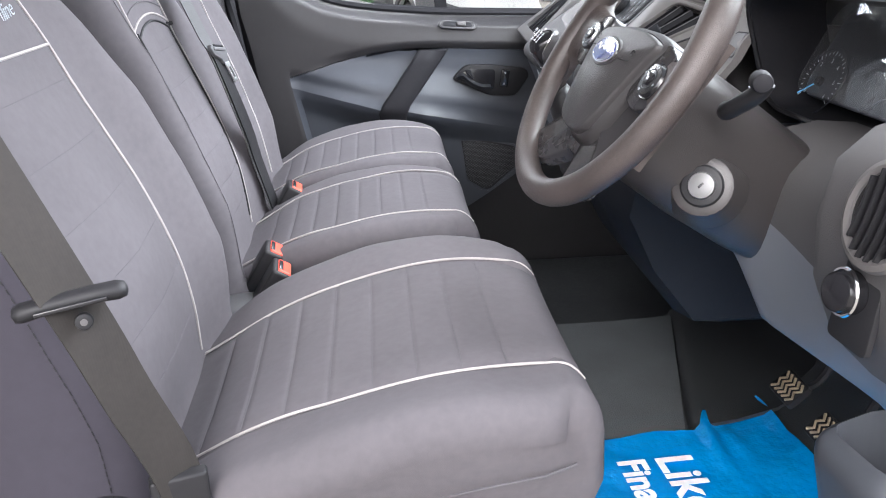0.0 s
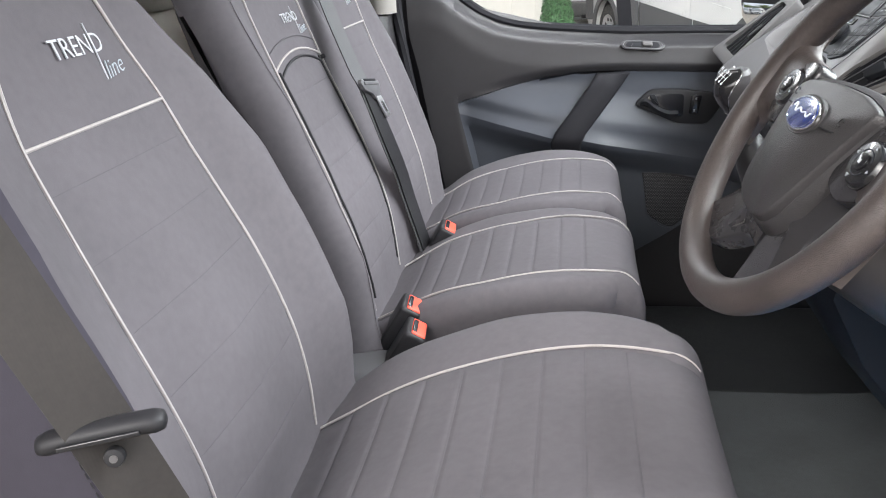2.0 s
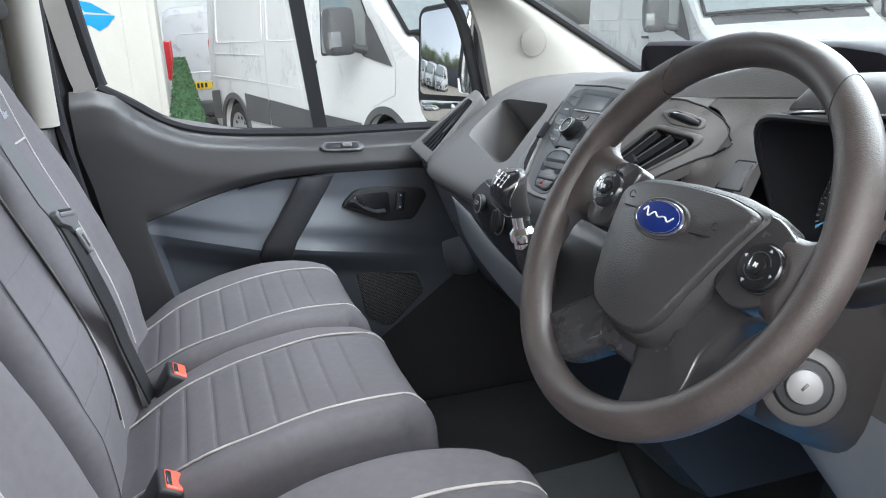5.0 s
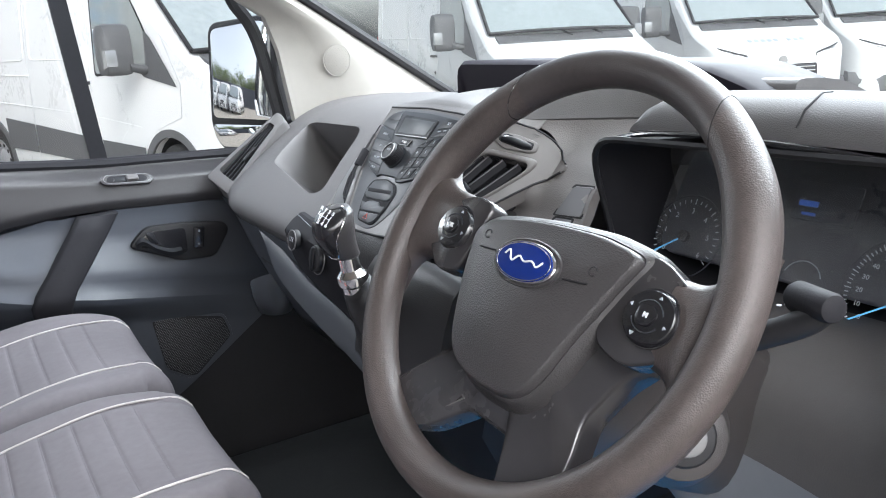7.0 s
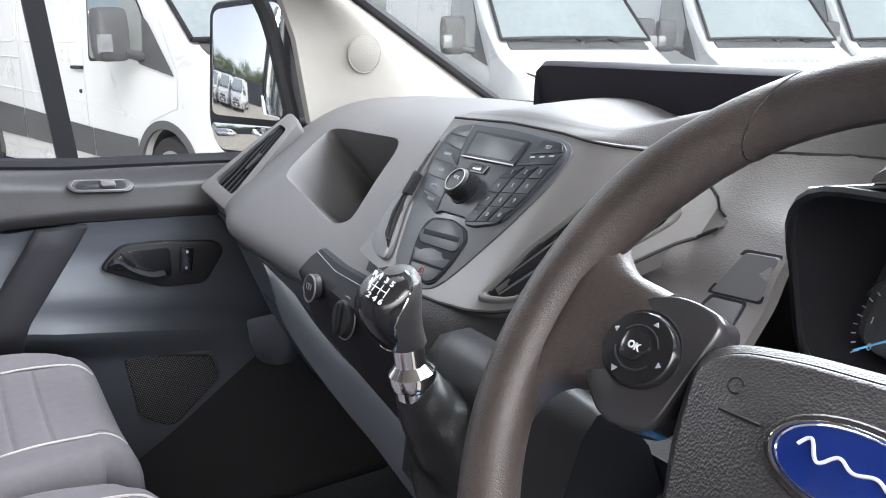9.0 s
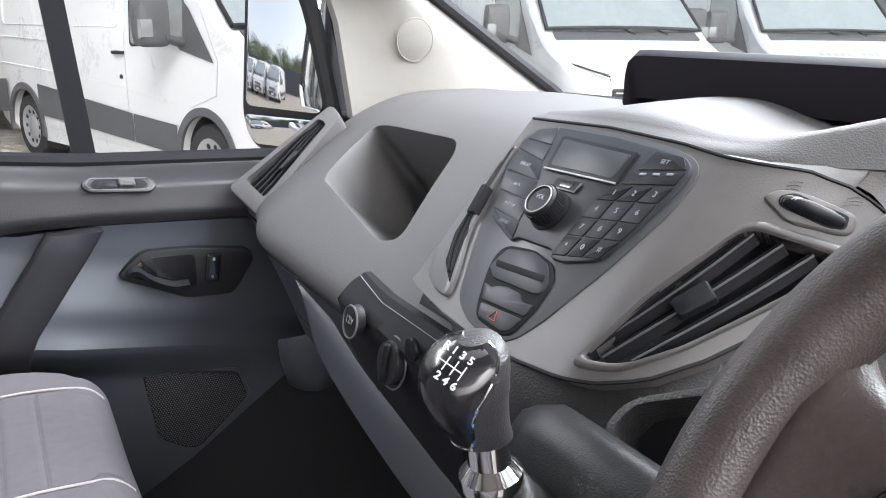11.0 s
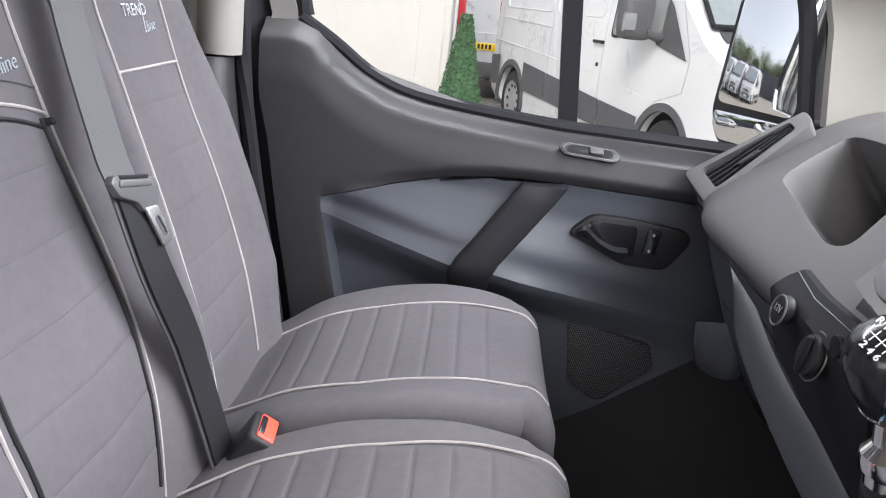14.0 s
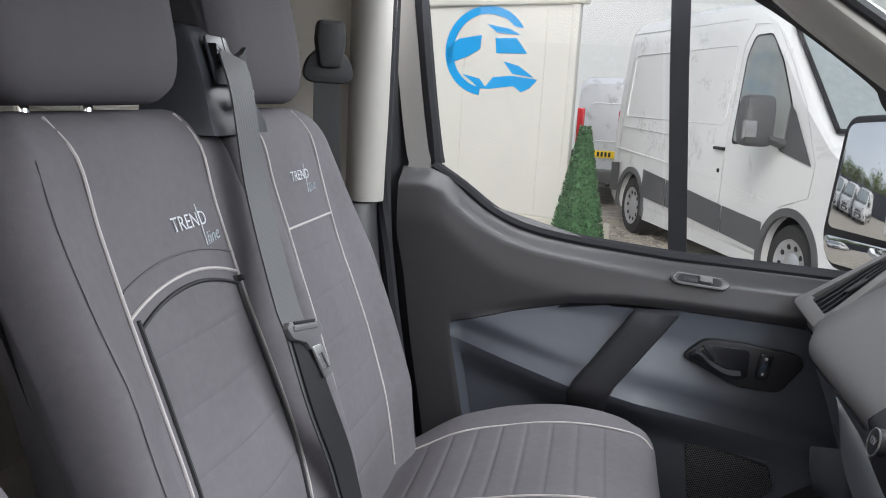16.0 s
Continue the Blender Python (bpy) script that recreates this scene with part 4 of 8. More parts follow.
        if a < p * 0.985 and s < self.tee:
            for g in self.grooves:
                d -= self.groove_depth * math.exp(-((s - g - 0.02 * (v / p) * 0) / 0.0030) ** 2)
        d += 0.0022 * noise.noise(Vector((s * 12, v * 3.0, self.yc * 7)))
        e = 0.84
        if a > e:
            t = min(1, (a - e) / (1 - e))
            d -= 0.06 * (1 - math.sqrt(max(0, 1 - t * t)))
        top = s - (self.height - 0.07)
        if top > 0:
            t = min(1, top / 0.07)
            d -= 0.055 * (1 - math.sqrt(max(0, 1 - t * t)))
        return d

    def at(self, s, v, lift=0.0):
        w = lerp(s, self.widths)
        return self.foot + BACK_UP * s + BACK_OUT * (self.front(s, v) + lift) + Vector((0, v * w, 0))

    def ring(self, v):
        ss = set(span(-0.06, self.height - 0.07, 40))
        for g in self.grooves:
            ss |= {g - 0.006, g - 0.003, g, g + 0.003, g + 0.006}
        ss |= {self.height - 0.07 + 0.07 * math.sin(q) for q in span(0, math.pi / 2, 8)}
        pts = [self.at(s, v) for s in sorted(ss)]
        a = abs(v)
        t = min(1, max(0, (a - 0.84) / 0.16))
        inn = 0.04 * (1 - math.sqrt(max(0, 1 - t * t)))
        for drop, f in ((0.003, 0.62), (0.012, 0.78), (0.028, 0.90), (0.055, 0.98), (0.095, 1.0), (self.height * 0.4, 1.0), (self.height - 0.2, 1.0), (self.height + 0.06, 1.0)):
            s = self.height - drop
            w = lerp(s, self.widths)
            back = min(-self.thick * f + inn, self.front(s, v) - 0.012)
            pts.append(self.foot + BACK_UP * s + BACK_OUT * back + Vector((0, v * w, 0)))
        return pts

    def mesh(self):
        vs = sorted(set([s * q for s in (-1, 1) for q in (1, 0.99, 0.97, 0.94, 0.90, 0.87, 0.84)] + span(-0.8, 0.8, 27)))
        return loft([self.ring(v) for v in vs])

    def pipe(self, side, s0=0.0, s1=None):
        pts = []
        for s in span(s0, s1 or self.height - 0.012, 30):
            v = side * lerp(s, self.panel) / lerp(s, self.widths)
            pts.append(self.at(s, v, 0.001))
        return tube(spline(pts[::3] + [pts[-1]], 4), 0.0020, 6)

    def cross(self, s, arch=0.0, inset=1.0, r=0.0020):
        pts = []
        for q in span(-1, 1, 15):
            sq = s + arch * (1 - q * q)
            v = inset * q * lerp(sq, self.panel) / lerp(sq, self.widths)
            pts.append(self.at(sq, v, 0.001))
        return tube(pts, r, 6)

    def stitches(self, top=None):
        bm = bmesh.new()
        for g in self.grooves:
            pts = [self.at(g, q * 0.94 * lerp(g, self.panel) / lerp(g, self.widths), 0.0002) for q in span(-1, 1, 9)]
            add(bm, tube(pts, 0.0004 if self.groove_depth > 0.0005 else 0.0003, 5))
        return bm

    def face(self, s, y, lift=0.001):
        """A pose on the front face: x across to the passenger, y up the slope."""
        v = (y - self.yc) / lerp(s, self.widths)
        p, px, py = self.at(s, v, lift), self.at(s, v + 0.03, lift), self.at(s + 0.01, v, lift)
        return frame_m(p, px - p, py - p)


def embroidery(parent, back, s, y, size):
    m = back.face(s, y, 0.0012)
    part("lettering", writing("TREND", size, m, 0.0012, -0.0001), "embroid", parent, "pale embroidered word")
    m2 = m @ Matrix.Translation((size * 1.55, -size * 0.95, 0)) @ pose(0, 0, 0.0012, 0, 0, 8)
    part("script", writing("line", size * 0.95, m2, 0.0012, -0.0004, 0.35), "embroid_blue", parent, "grey blue embroidered word")
    stroke = [m @ Vector((size * 0.95, size * 0.75, 0)), m @ Vector((size * 0.98, -size * 0.2, 0)), m @ Vector((size * 0.88, -size * 1.3, 0))]
    part("letter_stroke", tube(stroke, size * 0.035, 6), "embroid", parent)


def seat_parts(seat, cush, back, pocket=False, fabric="fabric"):
    c = part("cushion", cush.mesh(), fabric, seat, "grey padded cushion with ribbed panel", 50)
    for s in (-1, 1):
        part("piping", cush.pipe(s), "piping", c, "pale piping")
    part("stitching", cush.stitches(), "thread", c)
    b = part("backrest", back.mesh(), fabric, seat, "grey padded backrest with ribbed panel", 50)
    for s in (-1, 1):
        part("piping", back.pipe(s), "piping", b, "pale piping")
    part("cross_piping", back.cross(back.tee, 0.022 if pocket else 0.0), "piping", b, "pale piping across the back")
    part("stitching", back.stitches(), "thread", b)
    return c, b


drv = thing("driver_chair", (0.03, 0.96, FLOOR), "grey fabric driver's seat with pale piping and ribbed panels", "seat")
d_c = Cushion(0.958, 0.272, -0.235, 0.275, 0.955, 1.062, 0.160, 0.016)
d_b = Backrest(0.955, 0.665, [(-0.06, 0.27), (0.06, 0.285), (0.36, 0.275), (0.48, 0.245), (0.57, 0.20), (0.63, 0.145), (0.665, 0.10)],
               [(0, 0.140), (0.25, 0.145), (0.465, 0.128), (0.57, 0.100), (0.665, 0.060)], 0.465, 0.045, lumbar=0.045)
d_b.groove_depth = 0.0003
seat_parts(drv, d_c, d_b)
def side_row(q):
    """Points round the outer side of the driver's backrest at height q."""
    w = lerp(q, d_b.widths)
    row = [d_b.at(q, v, 0.003 + 0.004 * k) for v, k in ((-0.84, 0), (-0.90, 0.5), (-0.95, 1), (-0.985, 1))]
    for dep, off in ((0.0, 0.006), (-0.03, 0.010), (-0.06, 0.010), (-0.09, 0.006), (-0.112, -0.006), (-0.116, -0.05)):
        row.append(d_b.foot + BACK_UP * q + BACK_OUT * dep + Vector((0, -(w + off), 0)))
    return [r for r in row]


part("side_bolster", sheet([side_row(q) for q in span(-0.06, 0.50, 22)], 0.003, (0, 1, 0)), "fabric_dark", drv, "dark plum-grey fabric side bolster", 60)
for k in range(60):
    q0 = -0.05 + 0.009 * k
    a_, b_ = side_row(q0)[3], side_row(q0 + 0.0055)[3]
    part("stitch", tube([a_ + Vector((0.001, -0.001, 0)), b_ + Vector((0.001, -0.001, 0))], 0.0007, 5), "rubber", drv)
cs = [Vector((x, d_c.yc - d_c.width(x) * 1.002, d_c.top(x, -1) - 0.030 - 0.022 * math.sin(math.pi * (x - d_c.xb) / (d_c.xf - d_c.xb)))) for x in span(d_c.xb + 0.02, d_c.xf - 0.02, 14)]
part("cushion_seam", tube(cs, 0.0016, 6), "thread", drv)
shell = Backrest(0.975, 0.640, [(-0.06, 0.25), (0.30, 0.27), (0.50, 0.255), (0.60, 0.215), (0.640, 0.16)], [(0, 0.15), (0.64, 0.10)], 0.0, 0.0, (-0.285, 0.955), 0.05)
shell.grooves = []
part("back_cover", shell.mesh(), "fabric_dark", drv, "dark fabric back cover", 50)
embroidery(drv, d_b, 0.542, 0.978, 0.0300)
part("seat_base", rbox((0.46, 0.44, 0.30), (0.02, 0.96, 0.735), 0.03), "dash_smooth", drv, "grey plastic seat plinth")
part("side_cover", rbox((0.50, 0.05, 0.10), (0.0, 0.708, 0.875), 0.02), "black", drv, "dark recliner side cover")
part("recliner_wheel", rod((-0.24, 0.695, 0.968), (-0.24, 0.664, 0.968), 0.060, sides=36, bevel=0.009), "black", drv, "ribbed black recliner wheel")
for k in range(10):
    a = 2 * math.pi * k / 10
    part("grip", rbox((0.012, 0.012, 0.02), (-0.24 + 0.040 * math.cos(a), 0.660, 0.968 + 0.040 * math.sin(a)), 0.003), "rubber", drv)
part("height_lever", tube(spline([(0.18, 0.73, 0.86), (0.26, 0.72, 0.83), (0.285, 0.72, 0.80), (0.27, 0.74, 0.77)], 5), 0.008, 8), "gloss", drv, "black wire lever")


def headrest(name, yc, half, z0, z1, x, label):
    h = thing(name, (x, yc, z0 - 0.05), label, "headrest", "headrests on the seats")
    rings = []
    for v in (-1, -0.985, -0.95, -0.88, -0.7, -0.35, 0, 0.35, 0.7, 0.88, 0.95, 0.985, 1):
        k = 1 - 0.32 * max(0, (abs(v) - 0.7) / 0.3) ** 3
        hz, hx = (z1 - z0) / 2 * k, 0.062 * (1 - 0.55 * max(0, (abs(v) - 0.7) / 0.3) ** 3)
        zc = (z0 + z1) / 2
        ring = []
        for a in span(0, 2 * math.pi, 29)[:-1]:
            ca, sa = math.cos(a), math.sin(a)
            px = math.copysign(abs(ca) ** 0.6, ca) * hx
            pz = math.copysign(abs(sa) ** 0.5, sa) * hz
            ring.append((x + px - 0.22 * (pz + hz) + (0.012 * (1 - v * v) if ca < 0 else 0), yc + v * half * (1 - 0.06 * ((pz / hz) ** 2)), zc + pz))
        rings.append(ring)
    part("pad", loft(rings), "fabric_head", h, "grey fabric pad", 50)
    for s in (-0.5, 0.5):
        y = yc + s * half * 0.62
        part("post", rod((x - 0.01, y, z0 - 0.055), (x - 0.02, y, z0 + 0.03), 0.007, sides=16), "chrome", h, "chrome post")
        part("post_guide", loft([[(x - 0.01 + rx * math.cos(a), y + ry * math.sin(a), z0 - 0.045 + dz) for a in span(0, 2 * math.pi, 17)[:-1]] for rx, ry, dz in ((0.02, 0.03, 0), (0.02, 0.03, 0.008), (0.012, 0.02, 0.013))]), "black", h, "black plastic guide")
    return h


headrest("headrest", 0.955, 0.145, 1.615, 1.85, -0.44, "grey fabric headrest on the driver's seat")

bench = thing("passenger_bench", (0.0, 1.79, FLOOR), "grey fabric double passenger seat with pale piping", "bench seat")
m_c = Cushion(1.566, 0.198, -0.225, 0.225, 0.962, 1.036, 0.136, 0.012, 0.90)
p_c = Cushion(2.005, 0.222, -0.235, 0.220, 0.962, 1.036, 0.136, 0.014, 0.90)
W = [(-0.06, 1.0), (0.30, 1.0), (0.52, 0.97), (0.59, 0.935), (0.625, 0.885), (0.645, 0.82), (0.655, 0.74)]
m_b = Backrest(1.560, 0.655, [(s, 0.222 * w) for s, w in W], [(0, 0.108), (0.2, 0.125), (0.445, 0.118), (0.628, 0.118)], 0.438, 0.035, lumbar=0.035, thick=0.085)
p_b = Backrest(1.965, 0.655, [(s, 0.200 * w) for s, w in W], [(0, 0.10), (0.2, 0.104), (0.445, 0.096), (0.628, 0.10)], 0.462, 0.035, lumbar=0.022, thick=0.085)
c, b = seat_parts(bench, m_c, m_b, True)
part("side_seam", tube([m_b.at(q, -0.87, 0.001) for q in span(-0.02, 0.60, 22)], 0.0007, 5), "thread", b)
# zipped table pocket in the middle back
for s in (-1, 1):
    pts = [m_b.at(q, s * (lerp(q, m_b.panel) - 0.012) / lerp(q, m_b.widths), 0.001) for q in span(0.02, 0.435, 16)]
    part("zip", tube(pts, 0.0024, 6), "rubber", b, "black zip")
part("zip_top", m_b.cross(0.425, 0.022, 0.9, 0.0024), "rubber", b, "black zip")
part("zip_puller", rbox((0.006, 0.008, 0.016), m_b.face(0.43, 1.672, 0.003), 0.002), "black", b)
part("fold_seam", m_b.cross(0.465, 0.018, 0.97, 0.0014), "thread", b)
seat_parts(bench, p_c, p_b)
embroidery(bench, m_b, 0.513, 1.605, 0.0245)
embroidery(bench, p_b, 0.535, 1.970, 0.0225)
part("gusset", rbox((0.09, 0.05, 0.60), frame_m((-0.335, 1.766, 1.24), BACK_OUT, (0, 1, 0)), 0.015), "thread", bench, "dark gusset between the backs")
part("under_cushion", rbox((0.42, 0.80, 0.10), (0.0, 1.80, 0.885), 0.02), "fabric", bench, "grey fabric skirt")
part("plinth", rbox((0.36, 0.78, 0.28), (-0.03, 1.80, 0.705), 0.02), "black", bench, "black plinth")
headrest("headrest", 1.492, 0.158, 1.575, 1.84, -0.43, "grey fabric headrest on the middle seat")
headrest("headrest", 1.915, 0.148, 1.575, 1.84, -0.44, "grey fabric headrest on the outer passenger seat")

# belt outlet on the bench's top, with the middle belt
ou = thing("belt_outlet", (-0.42, 1.77, 1.56), "dark grey plastic belt outlet on top of the bench", "belt outlet")
rings = []
for z, h, d in ((1.540, 0.086, 0.055), (1.556, 0.086, 0.055), (1.585, 0.072, 0.050), (1.610, 0.062, 0.047), (1.650, 0.059, 0.045), (1.664, 0.057, 0.042), (1.672, 0.052, 0.034), (1.675, 0.044, 0.026)):
    ring = [(1, -0.8), (1, 0), (1, 0.8), (0.93, 0.95), (0.8, 1), (-0.8, 1), (-1, 0.8), (-1, -0.8), (-0.8, -1), (0.8, -1), (0.93, -0.95)]
    rings.append([(-0.428 + px * d - (z - 1.55) * 0.30, 1.772 + py * h, z) for px, py in ring])
hs = part("housing", loft(rings), "stack", ou, "dark grey moulded housing", 34)
fm2 = frame_m((-0.3985, 1.772, 1.630), (0.02, 1, 0), (-0.30, 0, 0.95))
if (fm2.to_3x3() @ Vector((0, 0, 1))).x < 0:
    fm2 = fm2 @ pose(0, 0, 0, 0, 180, 0)
part("face_plate", plate([(-0.046, -0.030), (-0.044, 0.034), (0.044, 0.034), (0.046, -0.030)], fm2, 0.003, 0.001, 0.006), "stack", hs, "raised dark face plate")
part("slot", loft([[fm2 @ Vector((u * 0.042, 0.016 - 0.016 * (1 - u * u) + dz, dh)) for dz, dh in ((-0.010, 0.001), (-0.009, 0.012), (0.004, 0.014), (0.008, 0.001))] for u in span(-1, 1, 11)]), "gloss", hs, "black curved slot lip")
part("split_line", tube([fm2 @ Vector((0.0, 0.034, 0.0032)), fm2 @ Vector((0.0, 0.012, 0.0032))], 0.0006, 5), "rubber", hs)
part("release", rbox((0.010, 0.034, 0.022), (-0.368, 1.768, 1.588), 0.004), "stack", hs, "dark release button")

mb = thing("middle_seat_belt", (-0.30, 1.79, 1.0), "dark grey seat belt hanging down the bench with steel tongue", "seat belt")
line = spline([(-0.384, 1.758, 1.640), (-0.356, 1.730, 1.590), (-0.330, 1.716, 1.478), (-0.275, 1.675, 1.354), (-0.252, 1.662, 1.311), (-0.228, 1.668, 1.232), (-0.210, 1.706, 1.14), (-0.200, 1.730, 1.07), (-0.175, 1.745, 0.96)], 6)
part("webbing", belt_strip(line, 0.047, (0.18, 1, 0), 0.0012), "belt", mb, "dark woven webbing")
low = [p + Vector((0.004, 0.002, 0)) for p in line[24:]]
part("doubled_webbing", belt_strip(low, 0.044, (0.18, 1, 0), 0.0015), "black", mb, "darker doubled webbing")
tm = frame_m((-0.245, 1.664, 1.309), (0.15, 1, 0.12), (-0.26, 0, 1))
part("tongue_grip", plate([(-0.037, 0.020), (-0.030, 0.026), (0.024, 0.008), (0.034, 0.004), (0.036, -0.006), (0.026, -0.016), (0.022, -0.026), (0.000, -0.022), (-0.006, -0.010), (-0.030, 0.004)], tm, 0.008, 0.0025, 0.003), "dash_smooth", mb, "grey moulded tongue grip")
part("grip_ridge", rbox((0.052, 0.007, 0.005), tm @ pose(-0.002, 0.009, 0.008, 0, 0, -16), 0.002), "dash_smooth", mb)
part("belt_slot", rbox((0.046, 0.004, 0.003), tm @ pose(-0.001, 0.0155, 0.0078, 0, 0, -16), 0.001), "matt_black", mb, "dark slot for the webbing")
tm = tm @ Matrix.Translation((0, 0, 0.0055))
blade = plate([(0.001, -0.018), (0.022, -0.022), (0.032, -0.064), (0.012, -0.064)], tm, 0.003, 0.0008, 0.003)
blade = cut(blade, plate([(0.010, -0.032), (0.0185, -0.032), (0.0250, -0.055), (0.0155, -0.055)], tm @ Matrix.Translation((0, 0, -0.01)), 0.03, 0.0, 0.002))
part("tongue", blade, "steel", mb, "steel tongue with square slot")


def buckle(loc, m, label):
    b = thing("belt_buckle", loc, label, "belt buckle", "belt buckles between the seats")
    part("body", rbox((0.036, 0.056, 0.10), m, 0.006), "black", b, "black body")
    part("press_button", rbox((0.024, 0.044, 0.012), m @ Matrix.Translation((0.003, 0, 0.0465)), 0.003), "red", b, "red release button")
    part("slot", rbox((0.008, 0.034, 0.012), m @ Matrix.Translation((-0.004, 0, 0.0475)), 0.002), "gloss", b)
    part("stalk", rod(m @ Vector((0, 0, -0.045)), m @ Vector((-0.01, 0, -0.13)), 0.014, sides=12), "black", b)


BK = ((0.80, 0.10, -0.50), (-0.02, 1, 0.05))
buckle((-0.13, 1.335, 0.88), frame_m((-0.140, 1.325, 0.945), *BK), "black belt buckle with red button beside the driver's cushion")
buckle((-0.13, 1.405, 0.88), frame_m((-0.160, 1.395, 0.955), *BK), "black belt buckle with red button beside the middle cushion")
buckle((-0.13, 1.74, 0.90), frame_m((-0.150, 1.752, 0.965), *BK), "black belt buckle with red button between the bench cushions")
solo("seat_side_tray", rbox((0.22, 0.11, 0.05), (-0.19, 1.315, 0.905), 0.02), "dash_smooth", "grey plastic tray in the gap between the seats", "tray")

# driver's belt
db = thing("driver_seat_belt", (-0.2, 0.66, 0.9), "worn dark seat belt hanging beside the driver's seat", "seat belt")
line = spline([(-0.375, 0.600, 1.75), (-0.29, 0.625, 1.50), (-0.205, 0.655, 1.235), (-0.178, 0.672, 1.13), (-0.152, 0.690, 1.03), (-0.14, 0.690, 0.93)], 6)
part("webbing", belt_strip(line, 0.048, (0.62, 0.7, 0), 0.0014), "belt_worn", db, "worn brownish webbing")
gm = frame_m((-0.204, 0.652, 1.238), (1, 0.32, 0.10), (-0.25, 0.08, 0.96))
gd = part("guide", loft([[gm @ Vector((x, 0.0085 * k * math.sin(a) + 0.002 * math.cos(x * 36), 0.012 * k * math.cos(a))) for a in span(0, 2 * math.pi, 13)[:-1]] for x, k in ((-0.046, 0.3), (-0.044, 0.8), (-0.038, 1.0), (-0.02, 0.95), (0.02, 0.95), (0.038, 1.0), (0.044, 0.8), (0.046, 0.3))]), "black", db, "black slotted guide", 60)
part("slot", rbox((0.058, 0.004, 0.004), gm @ Matrix.Translation((0, -0.002, 0.0115)), 0.001), "gloss", gd, "narrow belt slot")
part("stop_button", rod(gm @ Vector((0.006, -0.018, 0.001)), gm @ Vector((0.006, -0.018, 0.010)), 0.0075, sides=18, bevel=0.002), "rubber", db, "black stop button")
part("stop_centre", rod(gm @ Vector((0.006, -0.018, 0.010)), gm @ Vector((0.006, -0.018, 0.0108)), 0.003, sides=12), "dash", db)
am = frame_m((-0.152, 0.690, 0.978), (1, 0.30, 0), (-0.05, 0, 1))
part("anchor_cover", rbox((0.056, 0.105, 0.018), am, 0.004), "black", db, "black anchor cover")

# passenger's belt on the rear pillar
pb = thing("passenger_seat_belt", (-0.40, 2.20, 1.0), "black seat belt hanging on the rear door pillar", "seat belt")
lm = frame_m((-0.398, 2.172, 1.640), (0.80, 0.60, 0), (0, 0, 1))
part("loop", plate([(-0.048, -0.012), (-0.040, 0.016), (-0.020, 0.034), (0.020, 0.034), (0.040, 0.016), (0.048, -0.012), (0.036, -0.026), (-0.036, -0.026)], lm, 0.012, 0.004, 0.012), "belt_black", pb, "black pillar loop")
part("loop_cover", plate([(-0.020, 0.000), (-0.028, 0.050), (-0.024, 0.082), (0.024, 0.082), (0.028, 0.050), (0.020, 0.000)], lm @ Matrix.Translation((0, 0, 0.006)), 0.018, 0.006, 0.010), "belt_black", pb, "black anchor cover")
part("webbing", belt_strip(spline([(-0.396, 2.168, 1.640), (-0.394, 2.170, 1.50), (-0.384, 2.185, 1.30), (-0.376, 2.19, 1.0)], 5), 0.050, (0.80, 0.60, 0), 0.0014), "belt_black", pb, "black webbing")


# ---- dashboard ----
def dash_section(y):
    """Profile of the main dash at y: from the windscreen over the top and down the face."""
    e = ease(2.02, 2.27, y)
    pts = [(1.16, 1.392), (1.00, 1.424), (0.86, 1.434), (0.74, 1.428), (0.66, 1.406), (0.58, 1.362), (0.505, 1.312), (0.462, 1.280), (0.440, 1.258), (0.438, 1.240), (0.452, 1.222), (0.475, 1.17), (0.51, 1.08), (0.57, 0.97)]
    return [Vector((x + 0.055 * e * (1 if x < 0.9 else 0.2), y, z - 0.012 * e)) for x, z in pts]


def soften(bm, m, r):
    """Round the sharp edges near the mouth of a hollow in the plane of m."""
    inv = m.inverted()
    edges = []
    for e in bm.edges:
        if len(e.link_faces) != 2 or e.calc_face_angle(0) < 0.55:
            continue
        a, b = inv @ e.verts[0].co, inv @ e.verts[1].co
        if all(abs(q.x) < 0.27 and abs(q.y) < 0.13 and -0.035 < q.z < 0.06 for q in (a, b)):
            edges.append(e)
    bmesh.ops.bevel(bm, geom=edges, offset=r, segments=4, profile=0.5, affect="EDGES", clamp_overlap=True)
    return bm


dash = thing("dashboard", (0.7, 1.44, 0.9), "grey grained van dashboard with open cubby and centre stack", "dashboard")
rows = []
for y in span(1.53, 2.285, 32):
    sec = spline(dash_section(y), 5)
    rows.append([Vector((p.x, y, p.z)) for p in sec] + [Vector((0.75, y, 0.97)), Vector((1.16, y, 1.0))])
body = loft(rows)
# the cubby: a hollow that narrows towards its floor
fx = frame_m((0.575, 1.985, 1.360), (0, -1, 0), (0.80, 0, 0.60))
mouth = [(-0.110, 0.066), (0.130, 0.074), (0.160, 0.050), (0.240, -0.086), (0.210, -0.100), (-0.045, -0.058)]
pts = smooth_outline(mouth, 0.022, 6)
rings = []
for k, d in ((1.06, 0.06), (1.0, 0.0), (0.985, -0.012), (0.93, -0.06), (0.80, -0.12), (0.62, -0.15)):
    rings.append([fx @ Vector((q.x * k - 0.02 * (1 - k), q.y * k + (1 - k) * 0.05, d)) for q in pts])
hollow = loft(rings)
body = soften(cut(body, hollow), fx, 0.008)
part("passenger_pad", body, "dash", dash, "grained dark grey pad with a deep cubby", 42)
# panel line on the top pad
line = [Vector((1.02, 1.85, 1.4255)), Vector((0.86, 1.80, 1.4355)), Vector((0.76, 1.66, 1.432)), Vector((0.72, 1.63, 1.428))]
